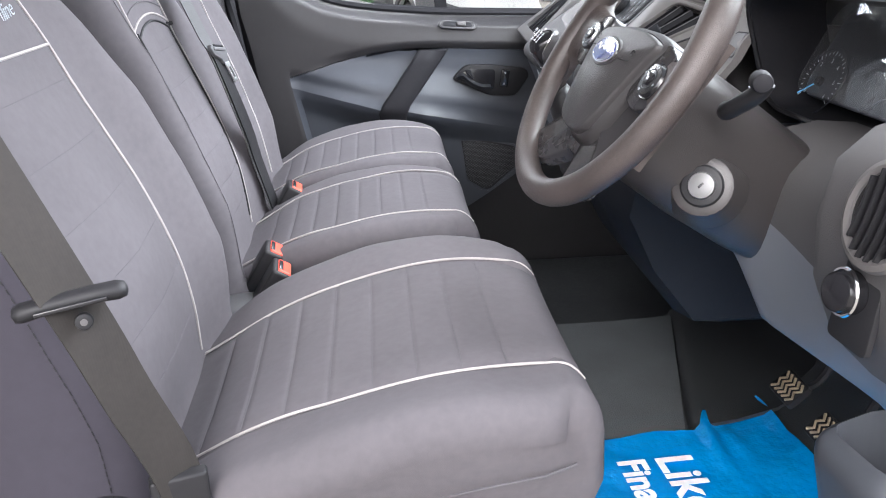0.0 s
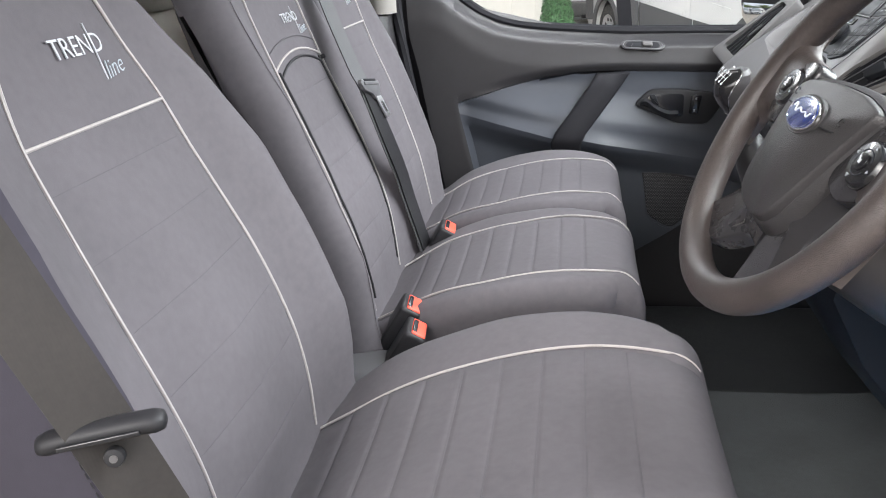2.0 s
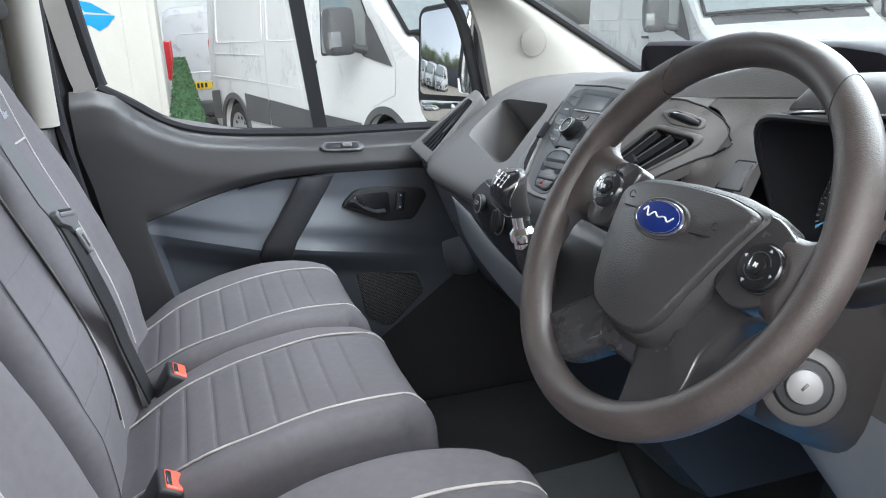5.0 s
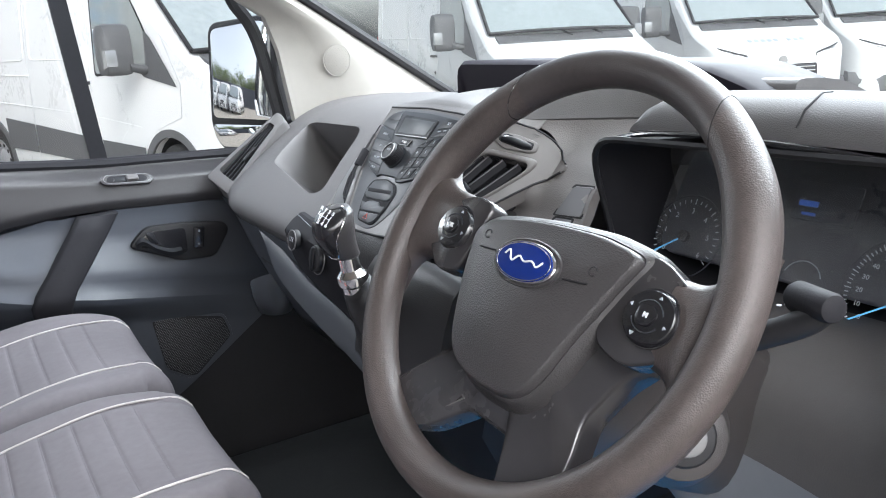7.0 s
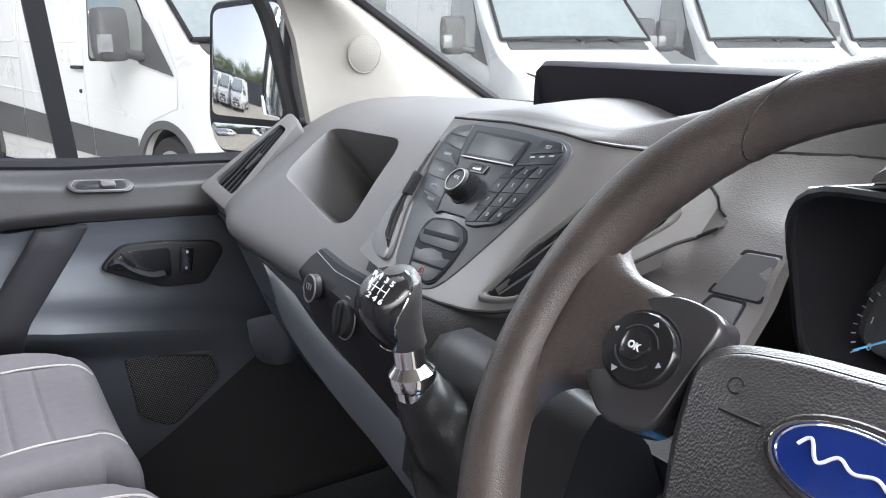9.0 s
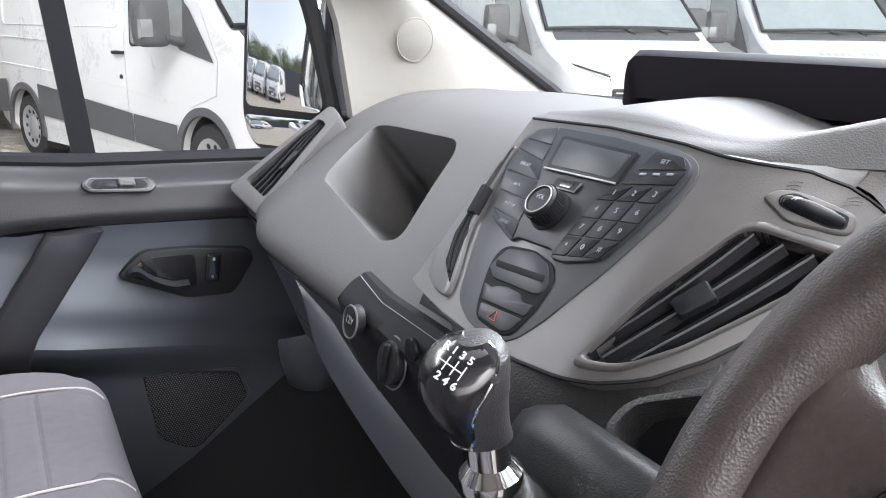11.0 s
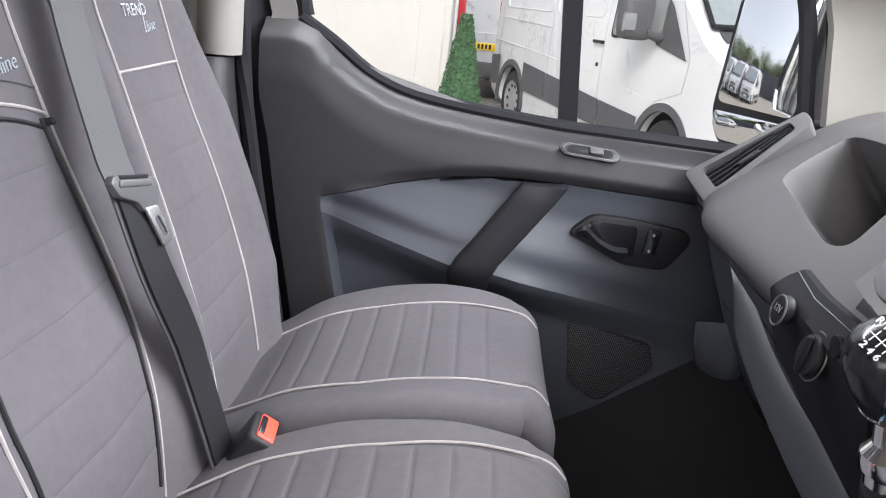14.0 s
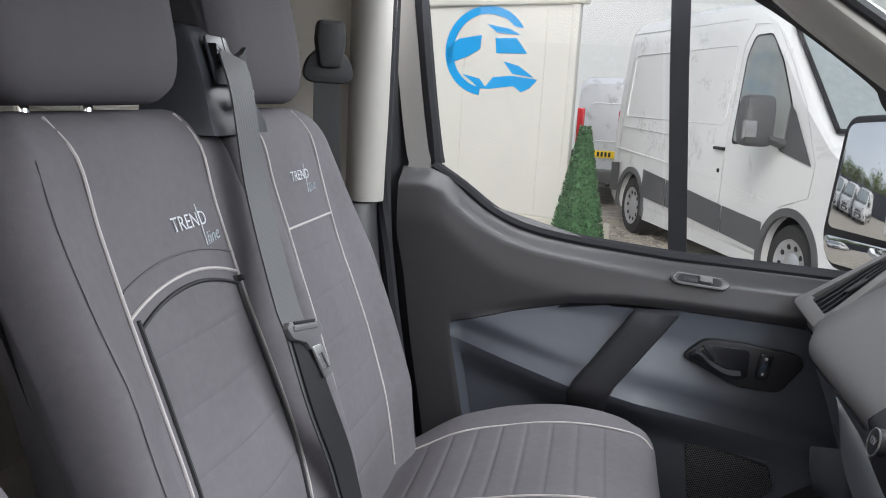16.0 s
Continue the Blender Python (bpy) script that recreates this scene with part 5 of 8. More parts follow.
part("pad_joint", tube(spline(line, 6), 0.0012, 5), "rubber", dash, "fine panel joint")

# centre stack: a tilted, curved face
SU, SC = Vector((0.669, 0, 0.743)), Vector((0.528, 1.444, 1.40))
SN = Vector((-0.743, 0, 0.669))


def stack(a, b, h=0.0):
    """The stack's face: a to the driver's side, b up, h out of it."""
    off = min(0.112, 11 * max(0, a - 0.055) ** 2) + 6 * max(0, -a - 0.15) ** 2
    dx = 22 * max(0, a - 0.055)
    n = (SN + Vector((0, 0.75 * min(1, dx) * -0.4, 0))).normalized()
    return SC + SU * b - Vector((0, a, 0)) + Vector((off, 0, 0)) + n * h


def stack_m(a, b, h=0.0):
    p = stack(a, b, h)
    return frame_m(p, stack(a + 0.002, b, h) - p, stack(a, b + 0.002, h) - p)


def stack_plate(outline, depth, bevel=0.0015, r=0.0, lift=0.0):
    """A rounded plate that follows the stack's face."""
    pts = smooth_outline(outline, r, 4) if r else [Vector(p) for p in outline]
    area = sum(pts[i - 1].x * pts[i].y - pts[i].x * pts[i - 1].y for i in range(len(pts)))
    if area < 0:
        pts = pts[::-1]
    k = len(pts)
    nr = []
    for i in range(k):
        t = pts[(i + 1) % k] - pts[i - 1]
        nr.append(Vector((-t.y, t.x)).normalized() if t.length > 1e-9 else Vector((0, 0)))
    levels = [(0, lift - 0.004), (0, lift + depth - bevel), (bevel * 0.3, lift + depth - bevel * 0.3), (bevel, lift + depth)]
    return loft([[stack(pts[i].x + nr[i].x * d, pts[i].y + nr[i].y * d, h) for i in range(k)] for d, h in levels])


FAS_HI = [(-0.168, 0.068), (-0.06, 0.073), (0.024, 0.070), (0.075, 0.0643), (0.110, 0.0595), (0.132, 0.045), (0.146, 0.026), (0.160, -0.003), (0.175, -0.012)]
FAS_LO = [(-0.168, -0.118), (-0.10, -0.128), (-0.04, -0.131), (0.009, -0.1285), (0.049, -0.1236), (0.082, -0.1175), (0.103, -0.1094), (0.121, -0.0905), (0.133, -0.068), (0.150, -0.040), (0.175, -0.018)]
rows = []
for a in span(-0.168, 0.175, 44):
    hi, lo = lerp(a, FAS_HI), lerp(a, FAS_LO)
    rows.append([stack(a, lo + (hi - lo) * k) for k in span(0, 1, 16)])
fas = sheet(rows, 0.02, -SN)
vent = [(0.0628, -0.105), (0.0778, -0.0493), (0.0989, 0.0078), (0.1055, 0.0114), (0.1394, -0.0074), (0.1406, -0.0204), (0.1344, -0.0352), (0.1238, -0.0567), (0.1086, -0.0831), (0.091, -0.1006), (0.0799, -0.1038)]
vpts = smooth_outline(vent, 0.006, 4)
fas = cut(fas, loft([[stack(q.x, q.y, h) for q in vpts] for h in (0.03, -0.05)]))
fascia = part("centre_fascia", fas, "fascia", dash, "warm grey satin centre fascia", 42)
edge_hi = [stack(a, lerp(a, FAS_HI) + 0.001, 0.0005) for a in span(-0.165, 0.172, 40)]
part("fascia_gap", tube(edge_hi, 0.0013, 5), "rubber", dash, "fine dark gap along the fascia")
edge_lo = [stack(a, lerp(a, FAS_LO) - 0.001, 0.0) for a in span(-0.12, 0.172, 40)]
part("fascia_gap", tube(edge_lo, 0.0016, 5), "rubber", dash, "fine dark gap along the fascia")
# driver-side centre vent
vc = part("vent_box", loft([[stack(q.x, q.y, h) for q in vpts] for h in (-0.030, -0.07)], caps=True), "matt_black", dash, "black air vent")
part("vent_lining", loft([[stack(q.x, q.y, h) for q in vpts] for h in (-0.001, -0.034)], caps=False), "matt_black", vc, "black vent lining")
for (a0, b0), (a1, b1) in (((0.066, -0.0840), (0.104, 0.0100)), ((0.072, -0.0985), (0.118, 0.0030)), ((0.089, -0.0960), (0.131, -0.0050))):
    ln = [(a0 + (a1 - a0) * s + 0.003 * math.sin(math.pi * s), b0 + (b1 - b0) * s) for s in span(0, 1, 9)]
    part("vent_slat", belt_strip([stack(a, b, -0.010) for a, b in ln], 0.010, (SN + Vector((0, 0.5, 0.2))).normalized(), 0.0010), "matt_black", vc, "black slat")
    part("slat_edge", tube([stack(a, b, -0.0050) for a, b in ln], 0.0009, 6), "dash_smooth", vc, "satin front edge of the slat")
part("vent_tab", stack_plate([(0.0885, -0.050), (0.0985, -0.030), (0.1085, -0.0440), (0.0985, -0.0610)], 0.004, 0.0012, 0.003, -0.004), "button", vc, "vent direction tab")
vrim = part("vent_surround", loft([[stack(0.101 + (q.x - 0.101) * k, -0.046 + (q.y + 0.046) * k, h) for q in vpts] for k, h in ((1.0, -0.003), (1.005, 0.0022), (1.035, 0.0034), (1.09, 0.0032), (1.12, 0.0006), (1.12, -0.003))], caps=False), "fascia", dash, "rounded satin vent rim", 60)
thumb = part("thumbwheel_pod", stack_plate([(0.0985, 0.0374), (0.1056, 0.0440), (0.1175, 0.0400), (0.1375, 0.0245), (0.1400, 0.0130), (0.1386, 0.0067), (0.1153, 0.0173)], 0.0035, 0.002, 0.005), "fascia", dash, "grey thumbwheel pod")
part("wheel_slot", stack_plate([(0.1062, 0.0375), (0.1120, 0.0400), (0.1360, 0.0220), (0.1375, 0.0110), (0.1320, 0.0120), (0.1085, 0.0295)], 0.0006, 0.0002, 0.003, 0.0032), "matt_black", thumb, "black wheel slot")
tw = part("thumbwheel", tube([stack(0.1090 + 0.0262 * s, 0.0342 - 0.0182 * s, 0.0036 + 0.0028 * math.sin(math.pi * s)) for s in span(0, 1, 13)], 0.0052, 12, taper=lambda k: 0.55 + 0.45 * math.sin(math.pi * k) ** 0.5), "button", thumb, "black knurled thumbwheel")
for s in span(0.06, 0.94, 18):
    c_ = stack(0.1090 + 0.0262 * s, 0.0342 - 0.0182 * s, 0.0036 + 0.0028 * math.sin(math.pi * s))
    rr = 0.0054 * (0.55 + 0.45 * math.sin(math.pi * s) ** 0.5)
    part("rib", tube([c_ + SN * (rr * math.sin(w)) + (SU * 0.82 - Vector((0, 0.57, 0))) * (rr * math.cos(w)) for w in span(0.2, 2.94, 6)], 0.0005, 4), "dash_smooth" if abs(s - 0.25) > 0.04 else "mark", tw)
for a, b, n in ((0.1085, 0.0500, 3), (0.1335, 0.0385, 3)):
    for k in range(n):
        part("vent_symbol", tube([stack(a - 0.003, b - 0.003 * k, 0.0008), stack(a, b + 0.0012 - 0.003 * k, 0.0008), stack(a + 0.003, b - 0.003 * k, 0.0008)], 0.0003, 4), "dash", fascia)


# face between the fascia's curved edge and the top pad
def pad_edge(y):
    """How far forward the top pad's lower edge lies."""
    return lerp(y, [(1.05, 0.760), (1.206, 0.734), (1.222, 0.729), (1.255, 0.702), (1.282, 0.674), (1.31, 0.646), (1.331, 0.620), (1.36, 0.596), (1.39, 0.588), (1.43, 0.583), (1.48, 0.580)])


rows = []
for a in span(0.0, 0.128, 22):
    y = 1.444 - a
    lo_p = stack(a, lerp(a, FAS_HI) - 0.004, -0.004)
    hi_p = Vector((pad_edge(y) + 0.006, y, 1.449))
    rows.append([lo_p.lerp(hi_p, k) for k in span(0, 1, 5)])
part("upper_bridge", sheet(rows, 0.004, (1, 0, 0)), "fascia", dash, "warm grey face under the top pad", 50)
# radio: panel, display, keys, knob
plate_pts = [(-0.158, 0.050), (-0.140, 0.062), (-0.112, 0.069), (-0.04, 0.0695), (0.020, 0.066), (0.046, 0.060), (0.057, 0.046), (0.054, 0.014), (0.036, -0.040), (0.010, -0.100), (-0.004, -0.120), (-0.022, -0.126), (-0.060, -0.124), (-0.090, -0.112), (-0.112, -0.075), (-0.135, -0.030)]
part("control_plate", stack_plate(plate_pts, 0.0012, 0.001, 0.012), "plate_grey", dash, "slate grey satin control plate")
radio = part("radio_panel", stack_plate([(-0.1127, 0.0632), (-0.04, 0.0640), (0.0107, 0.0606), (0.0377, 0.0582), (0.0475, 0.0515), (0.0510, 0.0437), (0.0490, 0.0290), (0.0435, 0.0090), (0.0395, -0.0055), (0.0345, -0.0190), (0.0293, -0.0335), (0.0217, -0.0395), (-0.0045, -0.0490), (-0.0201, -0.0500), (-0.0233, -0.0431), (-0.0684, -0.0442), (-0.0745, -0.0495), (-0.1150, -0.0365), (-0.1325, -0.0101), (-0.1465, 0.0207), (-0.1495, 0.0420), (-0.1390, 0.0568)], 0.0034, 0.0012, 0.004, 0.0010), "stack", dash, "dark grey radio control panel")
part("display_bezel", stack_plate([(-0.1004, 0.0555), (-0.0035, 0.0535), (-0.0050, 0.0225), (-0.0935, 0.0205)], 0.0018, 0.001, 0.004, 0.0042), "button", radio, "slim dark display bezel")
part("bezel_edge", tube([stack(-0.0935, 0.0208, 0.0062), stack(-0.0060, 0.0228, 0.0062)], 0.0010, 6), "silver", radio, "bright lower bezel edge")
part("display", stack_plate([(-0.0945, 0.0518), (-0.0098, 0.0495), (-0.0125, 0.0262), (-0.0885, 0.0245)], 0.0024, 0.0006, 0.003, 0.0042), "lcd", radio, "dark grey unlit display")
part("usb_slot", stack_plate([(-0.0712, 0.0155), (-0.0389, 0.0165), (-0.0400, 0.0060), (-0.0695, 0.0055)], 0.0018, 0.0006, 0.003, 0.0042), "button", radio, "small raised socket")
part("usb_edge", tube([stack(-0.0690, 0.0060, 0.0062), stack(-0.0410, 0.0066, 0.0062), stack(-0.0395, 0.0155, 0.0062)], 0.0008, 5), "silver", radio, "bright socket edge")
part("usb_hole", stack_plate([(-0.0620, 0.0142), (-0.0470, 0.0146), (-0.0475, 0.0085), (-0.0615, 0.0082)], 0.0024, 0.0003, 0.0, 0.0042), "gloss", radio)
k0 = stack_m(-0.0530, -0.0142, 0.004)
kn = part("volume_knob", loft([[k0 @ Vector((r * math.cos(a), r * math.sin(a), z)) for a in span(0, 2 * math.pi, 49)[:-1]] for r, z in ((0.0182, 0), (0.0182, 0.002), (0.0160, 0.003), (0.0152, 0.015), (0.0140, 0.0172), (0.0118, 0.0180), (0.0112, 0.0168), (0.006, 0.0170))]), "button", radio, "black knurled volume knob")
ribs = bmesh.new()
for k in range(40):
    a = 2 * math.pi * k / 40
    add(ribs, rbox((0.0014, 0.0012, 0.011), k0 @ pose(0, 0, 0, 0, 0, math.degrees(a)) @ Matrix.Translation((0.0157, 0, 0.0092)), 0))
part("knurling", ribs, "black", kn)
part("knob_ring", ring_tube(k0 @ Vector((0, 0, 0.0176)), k0.to_3x3() @ Vector((1, 0, 0)), k0.to_3x3() @ Vector((0, 1, 0)), 0.0125, 0.0007, 40, 6), "silver", kn, "thin satin ring")
part("lettering", writing("VOL", 0.0055, k0 @ Matrix.Translation((0, 0.0025, 0.0172)), 0.0004), "mark_dim", kn)


def key(outline, text, ta, tb, size=0.006, material="button"):
    kk = part("key", stack_plate(outline, 0.0012, 0.0005, 0.0012, 0.0040), material, radio, "slate radio key" if material == "stack" else "dark radio key")
    if text:
        part("lettering", writing(text, size, stack_m(ta, tb, 0.0055), 0.0003), "mark_dim", kk)


def shrink(quad, k=0.94):
    c_ = sum((Vector(q) for q in quad), Vector((0, 0))) / len(quad)
    return [tuple(c_ + (Vector(q) - c_) * k) for q in quad]


BANK = [((-0.1388, 0.0562), (-0.1127, 0.0628)), ((-0.1440, 0.0452), (-0.1060, 0.0439)), ((-0.1478, 0.0340), (-0.1020, 0.0269)), ((-0.1440, 0.0105), (-0.0900, 0.0077)), ((-0.1335, -0.0094), (-0.0830, -0.0122)), ((-0.1225, -0.0277), (-0.0775, -0.0325)), ((-0.1120, -0.0375), (-0.0710, -0.0480))]
for t, (l0, r0), (l1, r1) in zip(("", "", "RADIO", "AUX", "PHONE", "MENU"), BANK, BANK[1:]):
    key(shrink([l0, r0, r1, l1]), t, (l0[0] + r0[0] + l1[0] + r1[0]) / 4, (l0[1] + r0[1] + l1[1] + r1[1]) / 4, 0.0048, "stack")
LINES = [((-0.0060, 0.0222), (0.0469, 0.0325)), ((-0.0165, 0.0063), (0.0427, 0.0163)), ((-0.0185, -0.0112), (0.0395, -0.0025)), ((-0.0200, -0.0286), (0.0345, -0.0194)), ((-0.0210, -0.0480), (0.0256, -0.0376))]
for r in range(4):
    for cnum in range(3):
        (a0, a1), (b0, b1) = [[Vector(p).lerp(Vector(q), (cnum + e) / 3) for e in (0, 1)] for p, q in (LINES[r], LINES[r + 1])]
        t = [["1", "2", "3"], ["4", "5", "6"], ["7", "8", "9"], ["*", "0", "#"]][r][cnum]
        c_ = (a0 + a1 + b0 + b1) / 4
        key(shrink([tuple(a0), tuple(a1), tuple(b1), tuple(b0)]), t, c_.x, c_.y, 0.0068)
key(shrink([(0.0080, 0.0585), (0.0377, 0.0577), (0.0480, 0.0475), (0.0030, 0.0385)]), "SET", 0.024, 0.0500, 0.0055)
key(shrink([(0.0010, 0.0362), (0.0490, 0.0462), (0.0476, 0.0340), (-0.0040, 0.0238)]), "", 0, 0)
for a in (0.012, 0.024, 0.036):
    part("key_symbol", stack_plate([(a - 0.003, 0.0345 + a * 0.2), (a + 0.003, 0.0355 + a * 0.2), (a + 0.003, 0.0335 + a * 0.2), (a - 0.003, 0.0325 + a * 0.2)], 0.0004, 0.0001, 0.0, 0.0052), "mark_dim", radio)
slotp = part("slot_panel", stack_plate([(-0.0723, -0.0530), (-0.0418, -0.0484), (-0.0146, -0.0530), (-0.0015, -0.0645), (-0.0003, -0.0892), (-0.0060, -0.1153), (-0.0156, -0.1200), (-0.0523, -0.1180), (-0.0610, -0.1088), (-0.0720, -0.0898), (-0.0795, -0.0737), (-0.0800, -0.0599)], 0.0026, 0.0010, 0.006, 0.0008), "matt_black", dash, "dark disc slot and hazard panel")
fr = part("slot_frame", stack_plate([(-0.0696, -0.0562), (-0.0394, -0.0508), (-0.0170, -0.0552), (-0.0030, -0.0690), (-0.0035, -0.0780), (-0.0100, -0.0810), (-0.0642, -0.0835), (-0.0765, -0.0757)], 0.0022, 0.0010, 0.004, 0.0026), "stack", slotp, "slate slot frame")
part("disc_slot", stack_plate([(-0.0725, -0.0688), (-0.0110, -0.0645), (-0.0085, -0.0700), (-0.0685, -0.0742)], 0.0026, 0.0003, 0.001, 0.0026), "matt_black", fr, "black disc slot")
part("lock_button", stack_plate([(-0.0693, -0.0898), (-0.0560, -0.0910), (-0.0535, -0.0880), (-0.0426, -0.0850), (-0.0231, -0.0850), (-0.0159, -0.0905), (-0.0030, -0.0885), (-0.0040, -0.0995), (-0.0584, -0.1030)], 0.0020, 0.0008, 0.003, 0.0026), "stack", slotp, "slate lock button")
hz = part("hazard_button", stack_plate([(-0.0575, -0.1052), (-0.0042, -0.1018), (-0.0085, -0.1135), (-0.0166, -0.1178), (-0.0500, -0.1160)], 0.0020, 0.0008, 0.003, 0.0026), "stack", slotp, "hazard light button")
tri = [stack(-0.0329 + 0.0058 * math.sin(a), -0.1110 + 0.0050 * math.cos(a), 0.0050) for a in (0, 2.094, 4.189, 0)]
part("hazard_mark", tube(tri, 0.0006, 5), "red_dim", hz, "red triangle")
# slim vent at the passenger side of the stack, edged by a satin blade
so = [(-0.1534, 0.0364), (-0.1560, 0.0300), (-0.1600, -0.0100), (-0.1630, -0.0330), (-0.1590, -0.0800), (-0.1440, -0.1060), (-0.1227, -0.1150), (-0.1034, -0.1160), (-0.1020, -0.1085), (-0.1100, -0.0930), (-0.1340, -0.0550), (-0.1440, -0.0136)]
sg_ = [(-0.1063, -0.1046), (-0.1310, -0.0900), (-0.1465, -0.0626), (-0.1501, -0.0352), (-0.1554, 0.0296), (-0.1534, 0.0350), (-0.1469, -0.0136), (-0.1389, -0.0451), (-0.1161, -0.0885)]
sv = part("side_vent", stack_plate(so, 0.0040, 0.0018, 0.005, 0.001), "silver_dim", dash, "slim satin blade beside the stack", 40)
part("vent_gap", stack_plate(sg_, 0.0006, 0.0002, 0.003, 0.0050), "matt_black", sv, "black vent gap")
for f in (0.3, 0.7):
    pts = [stack(lerp(b, [(-0.1, -0.115), (-0.088, -0.132), (-0.062, -0.1455), (-0.035, -0.150), (0.02, -0.1545)]) * (1 - f) + lerp(b, [(-0.1, -0.108), (-0.0885, -0.1161), (-0.0451, -0.1389), (-0.0136, -0.1469), (0.02, -0.1520)]) * f, b, 0.0060) for b in span(-0.096, 0.015, 8)]
    part("vent_slat", tube(pts, 0.0012, 6), "black", sv, "black slat")
part("vent_tab", stack_plate([(-0.1520, -0.0120), (-0.1440, -0.0110), (-0.1375, -0.0400), (-0.1460, -0.0420)], 0.005, 0.001, 0.002, 0.005), "matt_black", sv, "black tab")

# top pad in the middle with the hooded tray
rows = []
for y in span(1.05, 1.62, 34):
    hump = 0.026 * ease(1.64, 1.52, y) * (0.30 + 0.70 * ease(1.40, 1.50, y))
    e = pad_edge(y) if y < 1.48 else 0.580
    front = 0.034 * ease(1.40, 1.26, y)
    sec = [(1.17, 1.392)] + [(e + (1.0 - e) * f, z + front * g) for f, z, g in ((1.0, 1.424, 0.3), (0.667, 1.436 + hump * 0.6, 0.7), (0.43, 1.446 + hump, 0.9), (0.24, 1.452 + hump * 0.8, 0.98), (0.09, 1.456 + hump * 0.4, 1.0), (0.055, 1.455 + hump * 0.25, 0.97), (0.04, 1.4535 + hump * 0.15, 0.85), (0.012, 1.451, 0.12), (0.0, 1.446, 0.0))]
    sec = [Vector((x, y, z)) for x, z in sec]
    rows.append(spline(sec, 3) + [Vector((max(0.75, e + 0.05), y, 1.38)), Vector((1.17, y, 1.34))])
part("middle_pad", loft(rows), "dash", dash, "grained grey pad over the centre stack", 42)
tray = part("top_tray", loft([[Vector((x, y, z)) for x, z in ((0.86, 1.44), (0.745, 1.462 + dz * 0.5), (0.735, 1.506 + dz), (0.742, 1.512 + dz), (0.88, 1.508 + dz), (0.98, 1.43))] for y, dz in ((1.668, -0.05), (1.667, -0.02), (1.664, -0.008), (1.655, -0.001), (1.64, 0.0), (1.20, 0.002), (1.14, -0.004), (1.09, -0.020), (1.05, -0.040))]), "tray", dash, "black upright document tray on the dash top", 50)
# plain face between stack and cluster
def inner_x(y, z):
    """The face runs flush from the fascia's edge and turns back to the top pad's edge."""
    flat = 0.655 + (z - 1.402) * 0.85
    near = 0.532 + 0.90 * (z - 1.40) + min(0.112, 11 * max(0, 1.389 - y) ** 2)
    x = flat + min(0, near - flat) * ease(1.33, 1.37, z)
    return x + (pad_edge(y) + 0.003 - x) * ease(1.39, 1.449, z)


EDGE = [(-0.1285, 0.009), (-0.1236, 0.049), (-0.1175, 0.082), (-0.1094, 0.103), (-0.0905, 0.121), (-0.068, 0.133), (-0.040, 0.150), (-0.018, 0.170), (-0.012, 0.170), (-0.003, 0.160), (0.026, 0.146), (0.045, 0.132), (0.0595, 0.110)]
rows = []
for z in span(1.449, 1.20, 40):
    y0 = min(1.345, 1.448 - lerp((z - 1.40) / 0.743, EDGE))
    y1 = 1.200 - 0.035 * ease(1.405, 1.440, z)
    rows.append([Vector((inner_x(y, z), y, z)) for y in span(y0, y1, 14)])
face = part("inner_face", sheet(rows, 0.015, (1, 0, 0)), "face", dash, "pale grey grained face beside the cluster", 50)


def on_face(pts, depth, bevel, r, lift=0.0):
    """A plate that follows the face beside the cluster."""
    q = smooth_outline(pts, r, 3)
    c_ = sum(q, Vector((0, 0))) / len(q)
    return loft([[Vector((inner_x(c_.x + (p.x - c_.x) * k, c_.y + (p.y - c_.y) * k) - h, c_.x + (p.x - c_.x) * k, c_.y + (p.y - c_.y) * k)) for p in q] for k, h in ((1.0, lift - 0.003), (1.0, lift + depth - bevel), (1 - bevel * 18, lift + depth))])


for z0, z1, dy in ((1.372, 1.338, 0.0), (1.334, 1.300, 0.012)):
    sw_ = part("blank_switch", on_face([(1.236 + dy, z0), (1.206 + dy, z0 + 0.002), (1.206 + dy, z1 + 0.003), (1.252 + dy, z1)], 0.0018, 0.0010, 0.003), "dash_smooth", face, "blank grey switch")
    part("switch_gap", on_face([(1.239 + dy, z0 + 0.002), (1.204 + dy, z0 + 0.004), (1.204 + dy, z1 + 0.001), (1.256 + dy, z1 - 0.002)], 0.0005, 0.0002, 0.003), "rubber", face, "dark switch gap")
part("recess_line", tube([Vector((inner_x(y, z) - 0.0015, y, z)) for y, z in ((1.345, 1.330), (1.292, 1.378), (1.345, 1.322))], 0.0012, 5), "dash_smooth", face, "pressed triangular line")
part("recess_panel", on_face([(1.343, 1.345), (1.312, 1.362), (1.343, 1.318)], 0.0012, 0.0008, 0.004), "dash_smooth", face, "triangular grey recess")
# lower centre console: leather-grained chin with the gear lever
rows = []
for y in span(1.17, 1.625, 16):
    e = ease(1.44, 1.20, y)
    back = 0.034 * ease(1.49, 1.56, y)
    drop = 0.085 * ease(1.34, 1.22, y)
    sec = [(0.475 + 0.11 * e, 1.335 - drop), (0.440 + 0.09 * e, 1.300 - drop * 0.7), (0.428 + 0.06 * e, 1.270 - drop * 0.3), (0.432 + 0.05 * e, 1.245), (0.445 + 0.05 * e, 1.215), (0.465 + 0.04 * e, 1.18), (0.48, 1.155), (0.51, 1.145)]
    rows.append(spline([Vector((x + back, y, z)) for x, z in sec], 4) + [Vector((0.80, y, 1.15)), Vector((0.80, y, 1.33 - drop * 1.1))])
part("console_chin", loft(rows), "chin", dash, "dark grained console chin", 45)
